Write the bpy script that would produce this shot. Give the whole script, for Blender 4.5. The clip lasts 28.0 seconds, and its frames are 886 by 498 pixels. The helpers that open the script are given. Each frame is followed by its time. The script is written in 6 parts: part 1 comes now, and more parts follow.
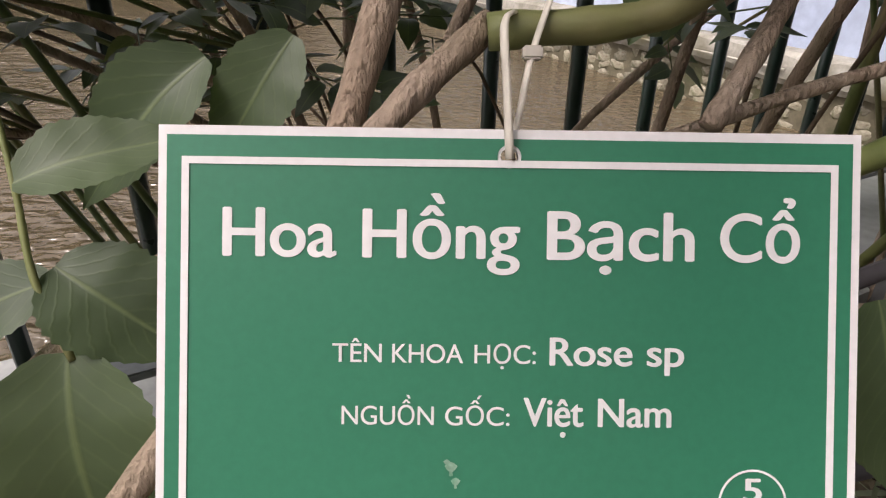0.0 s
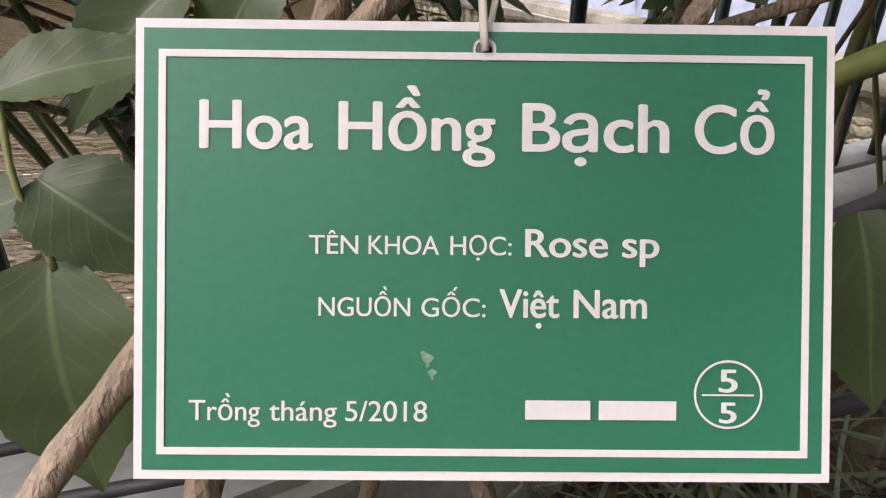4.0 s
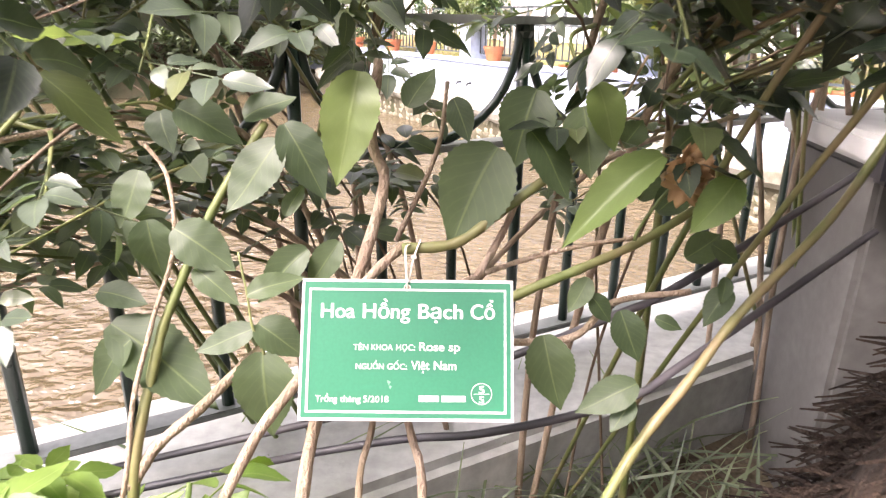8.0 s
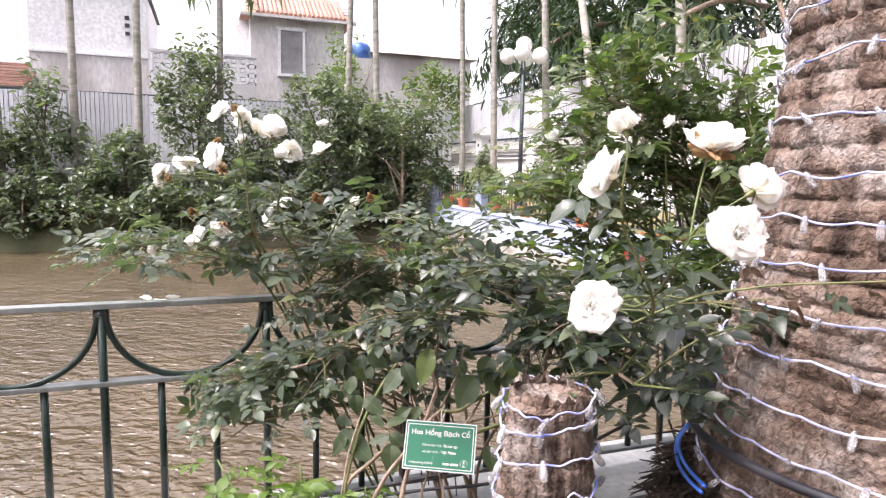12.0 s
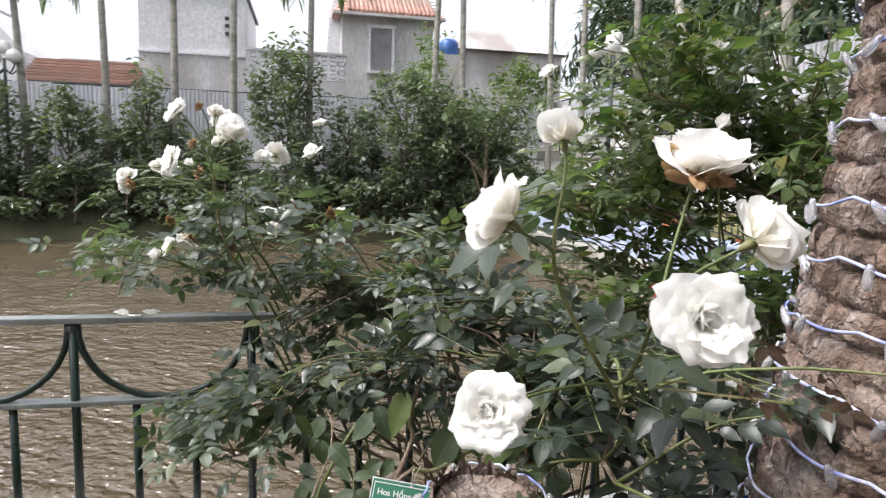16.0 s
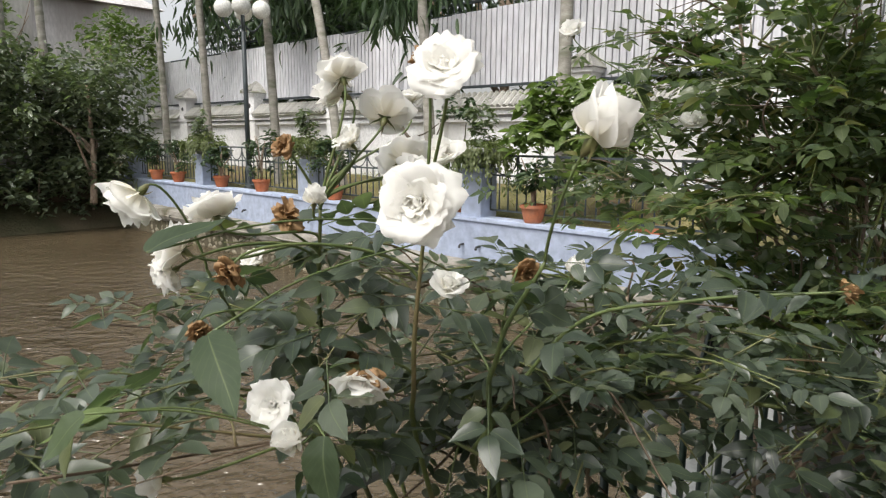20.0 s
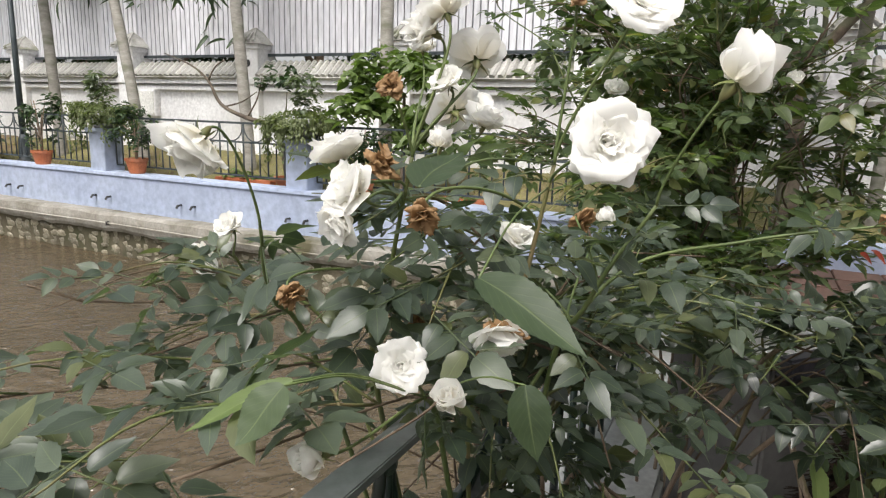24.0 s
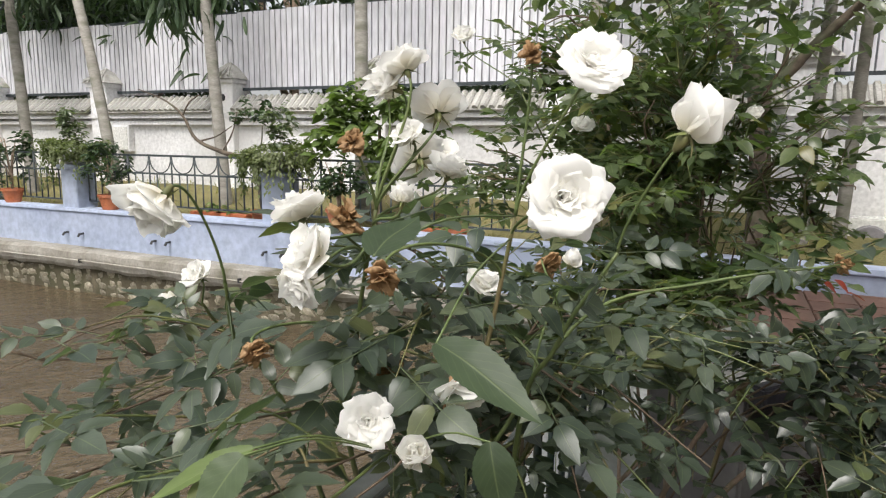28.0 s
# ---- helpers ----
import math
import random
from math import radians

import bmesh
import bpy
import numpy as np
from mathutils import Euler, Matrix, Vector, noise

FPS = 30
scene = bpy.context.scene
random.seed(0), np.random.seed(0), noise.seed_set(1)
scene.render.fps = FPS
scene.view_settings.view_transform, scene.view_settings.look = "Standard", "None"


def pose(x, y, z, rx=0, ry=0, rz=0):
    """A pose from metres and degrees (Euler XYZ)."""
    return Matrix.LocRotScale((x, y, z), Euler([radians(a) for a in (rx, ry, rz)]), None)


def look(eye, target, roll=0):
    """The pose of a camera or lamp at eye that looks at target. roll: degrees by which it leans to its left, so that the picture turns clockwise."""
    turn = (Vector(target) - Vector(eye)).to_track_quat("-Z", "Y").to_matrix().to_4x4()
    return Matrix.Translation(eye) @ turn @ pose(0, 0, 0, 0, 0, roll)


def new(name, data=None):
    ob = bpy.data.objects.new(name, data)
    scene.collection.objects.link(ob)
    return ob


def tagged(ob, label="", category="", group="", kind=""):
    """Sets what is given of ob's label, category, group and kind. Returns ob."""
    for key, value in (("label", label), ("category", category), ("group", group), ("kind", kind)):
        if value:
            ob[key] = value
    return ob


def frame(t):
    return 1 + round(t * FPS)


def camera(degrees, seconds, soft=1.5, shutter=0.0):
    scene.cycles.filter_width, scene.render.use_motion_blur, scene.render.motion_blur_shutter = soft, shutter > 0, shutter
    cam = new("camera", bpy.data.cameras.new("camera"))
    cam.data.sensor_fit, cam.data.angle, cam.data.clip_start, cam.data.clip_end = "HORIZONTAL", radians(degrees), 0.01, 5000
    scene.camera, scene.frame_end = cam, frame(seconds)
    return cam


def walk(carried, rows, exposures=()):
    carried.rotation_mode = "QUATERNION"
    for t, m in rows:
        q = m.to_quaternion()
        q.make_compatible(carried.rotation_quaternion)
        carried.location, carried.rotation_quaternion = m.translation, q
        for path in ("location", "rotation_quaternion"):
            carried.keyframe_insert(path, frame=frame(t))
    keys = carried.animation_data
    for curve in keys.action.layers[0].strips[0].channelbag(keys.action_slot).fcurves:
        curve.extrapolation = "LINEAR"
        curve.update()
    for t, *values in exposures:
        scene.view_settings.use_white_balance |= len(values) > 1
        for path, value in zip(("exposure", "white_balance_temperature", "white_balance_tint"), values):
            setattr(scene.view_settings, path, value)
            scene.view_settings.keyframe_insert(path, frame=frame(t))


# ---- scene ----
cam = camera(69.0, 28.0, soft=1.2, shutter=0.2)
PATH = [
    (0, (0.4654, 2.0961, 0.7611), (0.2487, 3.8568, -0.1626), 1.11),
    (1, (0.4610, 2.0921, 0.7551), (0.2359, 3.8522, -0.1676), 0.78),
    (2, (0.4713, 2.0882, 0.7451), (0.2455, 3.8482, -0.1778), 0.72),
    (3, (0.4692, 2.0841, 0.7382), (0.2471, 3.8450, -0.1836), 0.75),
    (3.5, (0.4721, 2.0845, 0.7389), (0.2506, 3.8461, -0.1817), 0.82),
    (5.5, (0.4753, 2.0835, 0.7363), (0.2485, 3.8441, -0.1850), 0.76),
    (6, (0.4797, 2.0809, 0.7432), (0.2513, 3.8387, -0.1833), 0.76),
    (6.5, (0.4899, 2.0443, 0.7647), (0.2615, 3.8034, -0.1589), 0.74),
    (7, (0.5032, 1.9959, 0.8025), (0.2722, 3.7935, -0.0434), 0.83),
    (7.5, (0.5207, 1.9293, 0.8743), (0.2832, 3.7610, 0.1070), 1.26),
    (8, (0.5493, 1.7777, 0.9095), (0.3144, 3.6495, 0.2452), 0.93),
    (8.5, (0.5759, 1.5573, 0.9682), (0.3369, 3.4604, 0.4014), 0.88),
    (9, (0.6022, 1.2650, 1.0797), (0.3609, 3.1921, 0.6019), 0.99),
    (9.5, (0.6332, 0.9923, 1.1606), (0.3868, 2.9358, 0.7580), 0.68),
    (10, (0.6515, 0.8865, 1.1697), (0.3875, 2.8370, 0.8149), 0.56),
    (10.5, (0.6613, 0.8335, 1.2118), (0.3817, 2.7923, 0.9204), 1.37),
    (11, (0.7046, 0.8303, 1.2431), (0.3961, 2.7903, 0.9919), 1.06),
    (11.5, (0.7832, 0.8305, 1.2681), (0.3516, 2.7674, 1.0187), 1.74),
    (12, (0.8736, 0.8519, 1.3044), (0.3061, 2.7541, 1.0604), 1.14),
    (12.5, (0.9802, 0.9714, 1.3515), (0.4601, 2.8872, 1.1083), 2.48),
    (14.5, (1.1629, 1.2636, 1.3461), (0.1363, 2.9592, 1.0797), 1.14),
    (15, (1.1633, 1.2617, 1.3473), (0.1147, 2.9441, 1.0828), 1.40),
    (15.5, (1.1202, 1.2452, 1.3396), (0.1008, 2.9447, 1.0704), 2.45),
    (16, (0.9990, 1.1812, 1.3373), (0.1753, 2.9849, 1.0759), 1.78),
    (16.5, (0.8450, 1.1232, 1.3356), (0.2556, 3.0237, 1.1330), -0.17),
    (17, (0.7014, 1.1342, 1.3413), (0.2173, 3.0607, 1.1080), 1.57),
    (17.5, (0.4926, 1.2669, 1.3487), (0.1084, 3.2188, 1.1426), -0.47),
    (18, (0.3363, 1.3772, 1.3480), (0.0993, 3.3485, 1.1070), 2.05),
    (18.5, (0.1240, 1.4468, 1.3533), (0.0568, 3.4325, 1.1244), 2.35),
    (19, (-0.0450, 1.4872, 1.3714), (0.0989, 3.4569, 1.0557), 0.60),
    (19.5, (-0.1171, 1.5660, 1.3866), (0.1731, 3.5135, 1.0355), 0.71),
    (20, (-0.1835, 1.6899, 1.3777), (0.1658, 3.6296, 1.0382), 0.51),
    (20.5, (-0.2150, 1.7801, 1.3857), (0.2519, 3.7023, 1.0903), 0.43),
    (21, (-0.2985, 1.7884, 1.3802), (0.3763, 3.6408, 1.0437), 0.18),
    (21.5, (-0.3759, 1.7865, 1.3717), (0.3895, 3.6006, 1.0211), -0.09),
    (23.5, (-0.4626, 1.8071, 1.3372), (0.4453, 3.5489, 0.9608), 1.61),
    (24, (-0.4653, 1.8027, 1.3413), (0.4415, 3.5390, 0.9375), 1.91),
    (24.5, (-0.4666, 1.7956, 1.3553), (0.4446, 3.5312, 0.9588), 1.37),
    (25, (-0.4649, 1.7928, 1.3644), (0.4496, 3.5303, 0.9836), 0.35),
    (25.5, (-0.4644, 1.7895, 1.3691), (0.4559, 3.5280, 1.0076), 0.48),
    (26, (-0.4608, 1.7912, 1.3656), (0.4691, 3.5257, 1.0093), 0.73),
    (26.5, (-0.4578, 1.7932, 1.3676), (0.4788, 3.5255, 1.0187), 0.66),
    (27, (-0.4571, 1.7927, 1.3702), (0.4914, 3.5224, 1.0407), 0.80),
    (27.5, (-0.4539, 1.7947, 1.3680), (0.5063, 3.5198, 1.0484), 0.72),
    (28, (-0.4530, 1.7964, 1.3654), (0.5159, 3.5171, 1.0484), 0.90),
]
EXPOSURES = [(0, 1.12, 6800, 18), (2, 1.12, 6700, 20), (6, 1.12, 6700, 20), (7, 1.75, 6700, 18), (8, 2.85, 6900, 24), (9.5, 2.65, 6750, 28), (11, 2.35, 6550, 26), (12.5, 1.65, 6400, 21), (14.5, 1.22, 6200, 15), (17, 1.42, 6350, 12), (18, 1.65, 6450, 10), (19, 0.85, 6550, 10), (20, 0.7, 6600, 10), (21.5, 0.5, 6550, 10), (24, 0.8, 6550, 11), (28, 0.75, 6550, 11)]
walk(cam, [(t, look(eye, target, roll)) for t, eye, target, roll in PATH], EXPOSURES)

# ---- world and sun: bright overcast day ----
world = bpy.data.worlds.new("overcast_sky")
scene.world = world
world.use_nodes = True
wn, wl = world.node_tree.nodes, world.node_tree.links
wn.clear()
sky = wn.new("ShaderNodeTexSky")
sky.sky_type = "NISHITA"
sky.sun_disc = False
sky.sun_elevation, sky.sun_rotation = radians(58), radians(-132.5)
sky.air_density, sky.dust_density, sky.ozone_density = 1.0, 4.0, 1.0
soft_sky = wn.new("ShaderNodeHueSaturation")
soft_sky.inputs["Saturation"].default_value = 0.22
bg = wn.new("ShaderNodeBackground")
bg.inputs["Strength"].default_value = 0.135
wo = wn.new("ShaderNodeOutputWorld")
wl.new(sky.outputs["Color"], soft_sky.inputs["Color"])
wl.new(soft_sky.outputs["Color"], bg.inputs["Color"])
wl.new(bg.outputs["Background"], wo.inputs["Surface"])
sun_data = bpy.data.lights.new("sun", "SUN")
sun_data.energy, sun_data.angle, sun_data.color = 1.6, radians(24), (1.0, 0.96, 0.9)
sun = new("sun", sun_data)
sun.matrix_world = look((-6, -5.5, 13), (0, 0, 0))

# ---- small building kit ----
WORLD_OF = {}
POND = pose(-0.17, 2.512, 0, 0, 0, 36.63)  # frame of the pond: x along the near fence, y across the water


def thing(name, at, label, category, group="", kind=""):
    ob = new(name)
    ob.empty_display_size = 0.1
    ob.location = at
    WORLD_OF[ob.name] = Matrix.Translation(at)
    return tagged(ob, label, category, group, kind)


def attach(ob, parent, m=None):
    m = m or Matrix.Identity(4)
    if parent is not None:
        ob.parent = parent
        ob.matrix_parent_inverse = WORLD_OF[parent.name].inverted()
    ob.matrix_basis = m
    WORLD_OF[ob.name] = m
    return ob


def mesh_of(name, bm, mat, m=None, smooth=False):
    if m is not None:
        bm.transform(m)
    bmesh.ops.recalc_face_normals(bm, faces=bm.faces)
    me = bpy.data.meshes.new(name)
    bm.to_mesh(me)
    bm.free()
    if smooth:
        me.polygons.foreach_set("use_smooth", [True] * len(me.polygons))
    me.materials.append(mat)
    return me


def part(name, bm, mat, parent, label="", m=None, smooth=False):
    ob = attach(new(name, mesh_of(name, bm, mat, m, smooth)), parent)
    return tagged(ob, label)


def piece(name, mesh, parent, m, label=""):
    return tagged(attach(new(name, mesh), parent, m), label)


def setting(name, bm, mat, label, m=None, smooth=False, category="structure"):
    return tagged(attach(new(name, mesh_of(name, bm, mat, m, smooth)), None), label, category, kind="structure")


def bx(sx, sy, sz, x=0.0, y=0.0, z=0.0, bevel=0.0, bm=None):
    own = bm is None
    bm = bm or bmesh.new()
    bmesh.ops.create_cube(bm, size=1, matrix=Matrix.Translation((x, y, z)) @ Matrix.Diagonal((sx, sy, sz, 1)))
    if bevel and own:
        bmesh.ops.bevel(bm, geom=bm.edges[:], offset=bevel, segments=2, affect="EDGES")
    return bm


def tube(pts, radii, n=6, bm=None, flat=1.0):
    bm = bm or bmesh.new()
    pts = [Vector(p) for p in pts]
    if not hasattr(radii, "__len__"):
        radii = [radii] * len(pts)
    rings, side = [], None
    for i, p in enumerate(pts):
        d = (pts[min(i + 1, len(pts) - 1)] - pts[max(i - 1, 0)]).normalized()
        if side is None:
            side = d.orthogonal().normalized()
        side = (side - d * side.dot(d)).normalized()
        up = d.cross(side)
        rings.append([bm.verts.new(p + (side * math.cos(a) + up * math.sin(a) * flat) * radii[i]) for a in (2 * math.pi * k / n for k in range(n))])
    for a, b in zip(rings, rings[1:]):
        for k in range(n):
            bm.faces.new((a[k], a[(k + 1) % n], b[(k + 1) % n], b[k]))
    bm.faces.new(rings[0][::-1])
    bm.faces.new(rings[-1])
    return bm


def lathe(profile, n=24, bm=None, wobble=0.0, seed=0):
    bm = bm or bmesh.new()
    rings = []
    for r, z in profile:
        ring = []
        for k in range(n):
            a = 2 * math.pi * k / n
            rr = r * (1 + wobble * noise.noise((math.cos(a) * 2 + seed, math.sin(a) * 2, z * 9)))
            ring.append(bm.verts.new((rr * math.cos(a), rr * math.sin(a), z)))
        rings.append(ring)
    for a, b in zip(rings, rings[1:]):
        for k in range(n):
            bm.faces.new((a[k], a[(k + 1) % n], b[(k + 1) % n], b[k]))
    bm.faces.new(rings[0][::-1])
    bm.faces.new(rings[-1])
    return bm


def curve_points(ctrl, steps=8):
    """Smooth points through the control points."""
    c = [Vector(p) for p in ctrl]
    c = [c[0] * 2 - c[1]] + c + [c[-1] * 2 - c[-2]]
    out = []
    for i in range(1, len(c) - 2):
        for k in range(steps):
            t = k / steps
            out.append(0.5 * ((2 * c[i]) + (c[i + 1] - c[i - 1]) * t + (2 * c[i - 1] - 5 * c[i] + 4 * c[i + 1] - c[i + 2]) * t * t
                              + (3 * c[i] - c[i - 1] - 3 * c[i + 1] + c[i + 2]) * t ** 3))
    return out + [c[-2]]


def joined(name, shapes, places, mat, parent, label="", kind="stuff"):
    """Many alike small shapes in one mesh; shapes: (verts, faces, uvs) arrays, places: (shape, matrix)."""
    vs, fs, us, base = [], [], [], 0
    for k, m in places:
        v, f, u = shapes[k]
        mm = np.array(m)
        vs.append(v @ mm[:3, :3].T + mm[:3, 3])
        fs.append(f + base)
        us.append(u)
        base += len(v)
    return tagged(attach(new(name, quad_mesh(name, np.concatenate(vs), np.concatenate(fs), np.concatenate(us), mat)), parent), label, kind=kind)


def quad_mesh(name, v, f, u, mat):
    me = bpy.data.meshes.new(name)
    me.vertices.add(len(v))
    me.vertices.foreach_set("co", np.asarray(v, dtype=np.float32).ravel())
    f = np.asarray(f, dtype=np.int32)
    me.loops.add(f.size)
    me.loops.foreach_set("vertex_index", f.ravel())
    me.polygons.add(len(f))
    me.polygons.foreach_set("loop_start", np.arange(0, f.size, 4, dtype=np.int32))
    me.polygons.foreach_set("use_smooth", [True] * len(f))
    me.update(calc_edges=True)
    layer = me.uv_layers.new(name="uv")
    layer.data.foreach_set("uv", np.asarray(u, dtype=np.float32)[f.ravel()].ravel())
    me.validate()
    me.materials.append(mat)
    return me


# ---- materials ----
def nodes_of(name):
    mat = bpy.data.materials.new(name)
    mat.use_nodes = True
    nt = mat.node_tree
    return mat, nt, nt.nodes["Principled BSDF"]


def add_noise(nt, scale, detail=4, stretch=None, coords="Object"):
    tc = nt.nodes.new("ShaderNodeTexCoord")
    nz = nt.nodes.new("ShaderNodeTexNoise")
    nz.inputs["Scale"].default_value, nz.inputs["Detail"].default_value = scale, detail
    if stretch:
        mp = nt.nodes.new("ShaderNodeMapping")
        mp.inputs["Scale"].default_value = stretch
        nt.links.new(tc.outputs[coords], mp.inputs["Vector"])
        nt.links.new(mp.outputs["Vector"], nz.inputs["Vector"])
    else:
        nt.links.new(tc.outputs[coords], nz.inputs["Vector"])
    return nz


def add_ramp(nt, fac, stops):
    r = nt.nodes.new("ShaderNodeValToRGB")
    while len(r.color_ramp.elements) < len(stops):
        r.color_ramp.elements.new(0.5)
    for e, (p, c) in zip(r.color_ramp.elements, stops):
        e.position, e.color = p, (*c, 1)
    nt.links.new(fac, r.inputs["Fac"])
    return r.outputs["Color"]


def add_mix(nt, kind, fac, a, b):
    m = nt.nodes.new("ShaderNodeMix")
    m.data_type, m.blend_type = "RGBA", kind
    for sock, val in ((m.inputs[0], fac), (m.inputs[6], a), (m.inputs[7], b)):
        if isinstance(val, (int, float)):
            sock.default_value = val
        elif isinstance(val, tuple):
            sock.default_value = (*val, 1)
        else:
            nt.links.new(val, sock)
    return m.outputs[2]


def add_bump(nt, p, height, strength, dist=0.01):
    b = nt.nodes.new("ShaderNodeBump")
    b.inputs["Strength"].default_value, b.inputs["Distance"].default_value = strength, dist
    nt.links.new(height, b.inputs["Height"])
    nt.links.new(b.outputs["Normal"], p.inputs["Normal"])


def surface(name, a, b, dirt=None, scale=3.0, fine=40.0, rough=0.7, metal=0.0, bump=0.25, dist=0.004, stretch=None, rnd=0.15, grain=(0.78, 1.1)):
    """Two-tone surface with broad patches, fine grain, some stains and relief; pieces differ a little from one another."""
    mat, nt, p = nodes_of(name)
    big, small = add_noise(nt, scale, 5, stretch), add_noise(nt, fine, 6, stretch)
    col = add_ramp(nt, big.outputs["Fac"], ((0.3, a), (0.7, b)))
    speck = add_ramp(nt, small.outputs["Fac"], ((0.3, (grain[0],) * 3), (0.7, (grain[1],) * 3)))
    col = add_mix(nt, "MULTIPLY", 1.0, col, speck)
    if dirt:
        third = add_noise(nt, scale * 0.45, 8, stretch)
        mask = add_ramp(nt, third.outputs["Fac"], ((0.5, (0, 0, 0)), (0.68, (1, 1, 1))))
        col = add_mix(nt, "MIX", mask, col, dirt)
    if rnd:
        info = nt.nodes.new("ShaderNodeObjectInfo")
        tone = add_ramp(nt, info.outputs["Random"], ((0.0, (1 - rnd,) * 3), (1.0, (1 + rnd,) * 3)))
        col = add_mix(nt, "MULTIPLY", 1.0, col, tone)
    nt.links.new(col, p.inputs["Base Color"])
    p.inputs["Metallic"].default_value = metal
    rr = nt.nodes.new("ShaderNodeMapRange")
    rr.inputs["To Min"].default_value, rr.inputs["To Max"].default_value = max(0.03, rough - 0.12), min(1.0, rough + 0.12)
    nt.links.new(small.outputs["Fac"], rr.inputs["Value"])
    nt.links.new(rr.outputs["Result"], p.inputs["Roughness"])
    if bump:
        add_bump(nt, p, small.outputs["Fac"], bump, dist)
    return mat


def leaf_material(name, dark, light, gloss=0.42, through_light=0.35, yellow=None):
    """Leaf with midrib and side veins on its own coordinates, tone by leaf, and light passing through."""
    mat, nt, p = nodes_of(name)
    geo, info = nt.nodes.new("ShaderNodeNewGeometry"), nt.nodes.new("ShaderNodeObjectInfo")
    add = nt.nodes.new("ShaderNodeMath")
    add.operation = "ADD"
    nt.links.new(geo.outputs["Random Per Island"], add.inputs[0])
    nt.links.new(info.outputs["Random"], add.inputs[1])
    fr = nt.nodes.new("ShaderNodeMath")
    fr.operation = "FRACT"
    nt.links.new(add.outputs[0], fr.inputs[0])
    stops = ((0.0, dark), (0.55, tuple((d + l) / 2 for d, l in zip(dark, light))), (0.9, light))
    if yellow:
        stops += ((0.985, yellow),)
    col = add_ramp(nt, fr.outputs[0], stops)
    nz = add_noise(nt, 35, 4)
    col = add_mix(nt, "MULTIPLY", 1.0, col, add_ramp(nt, nz.outputs["Fac"], ((0.3, (0.75, 0.78, 0.75)), (0.75, (1.15, 1.15, 1.1)))))
    uvn = nt.nodes.new("ShaderNodeUVMap")
    sep = nt.nodes.new("ShaderNodeSeparateXYZ")
    nt.links.new(uvn.outputs["UV"], sep.inputs["Vector"])
    ab = nt.nodes.new("ShaderNodeMath")
    ab.operation = "ABSOLUTE"
    nt.links.new(sep.outputs["X"], ab.inputs[0])
    rib = add_ramp(nt, ab.outputs[0], ((0.015, (0.8, 0.8, 0.8)), (0.06, (0, 0, 0))))
    lean = nt.nodes.new("ShaderNodeMath")
    lean.operation = "MULTIPLY_ADD"
    lean.inputs[1].default_value = -0.35
    nt.links.new(ab.outputs[0], lean.inputs[0])
    nt.links.new(sep.outputs["Y"], lean.inputs[2])
    saw = nt.nodes.new("ShaderNodeMath")
    saw.operation = "PINGPONG"
    saw.inputs[1].default_value = 0.06
    nt.links.new(lean.outputs[0], saw.inputs[0])
    vein = add_ramp(nt, saw.outputs[0], ((0.0, (0.16, 0.16, 0.16)), (0.016, (0, 0, 0))))
    lines = add_mix(nt, "ADD", 1.0, rib, vein)
    col = add_mix(nt, "MIX", lines, col, add_mix(nt, "MIX", 0.3, col, (0.3, 0.36, 0.16)))
    nt.links.new(col, p.inputs["Base Color"])
    p.inputs["Roughness"].default_value = gloss
    add_bump(nt, p, lines, 0.15, 0.002)
    tr = nt.nodes.new("ShaderNodeBsdfTranslucent")
    nt.links.new(add_mix(nt, "MULTIPLY", 1.0, col, (1.35, 1.6, 0.7)), tr.inputs["Color"])
    mx = nt.nodes.new("ShaderNodeMixShader")
    mx.inputs["Fac"].default_value = through_light
    nt.links.new(p.outputs["BSDF"], mx.inputs[1])
    nt.links.new(tr.outputs["BSDF"], mx.inputs[2])
    nt.links.new(mx.outputs["Shader"], nt.nodes["Material Output"].inputs["Surface"])
    return mat


def petal_material(name, a, b, through_light=0.3):
    mat, nt, p = nodes_of(name)
    uvn = nt.nodes.new("ShaderNodeUVMap")
    sep = nt.nodes.new("ShaderNodeSeparateXYZ")
    nt.links.new(uvn.outputs["UV"], sep.inputs["Vector"])
    col = add_ramp(nt, sep.outputs["Y"], ((0.0, b), (0.55, a)))
    nz = add_noise(nt, 60, 5)
    col = add_mix(nt, "MULTIPLY", 1.0, col, add_ramp(nt, nz.outputs["Fac"], ((0.3, (0.96, 0.96, 0.95)), (0.7, (1.02, 1.02, 1.02)))))
    nt.links.new(col, p.inputs["Base Color"])
    p.inputs["Roughness"].default_value = 0.6
    add_bump(nt, p, nz.outputs["Fac"], 0.15, 0.002)
    tr = nt.nodes.new("ShaderNodeBsdfTranslucent")
    nt.links.new(col, tr.inputs["Color"])
    mx = nt.nodes.new("ShaderNodeMixShader")
    mx.inputs["Fac"].default_value = through_light
    nt.links.new(p.outputs["BSDF"], mx.inputs[1])
    nt.links.new(tr.outputs["BSDF"], mx.inputs[2])
    nt.links.new(mx.outputs["Shader"], nt.nodes["Material Output"].inputs["Surface"])
    return mat


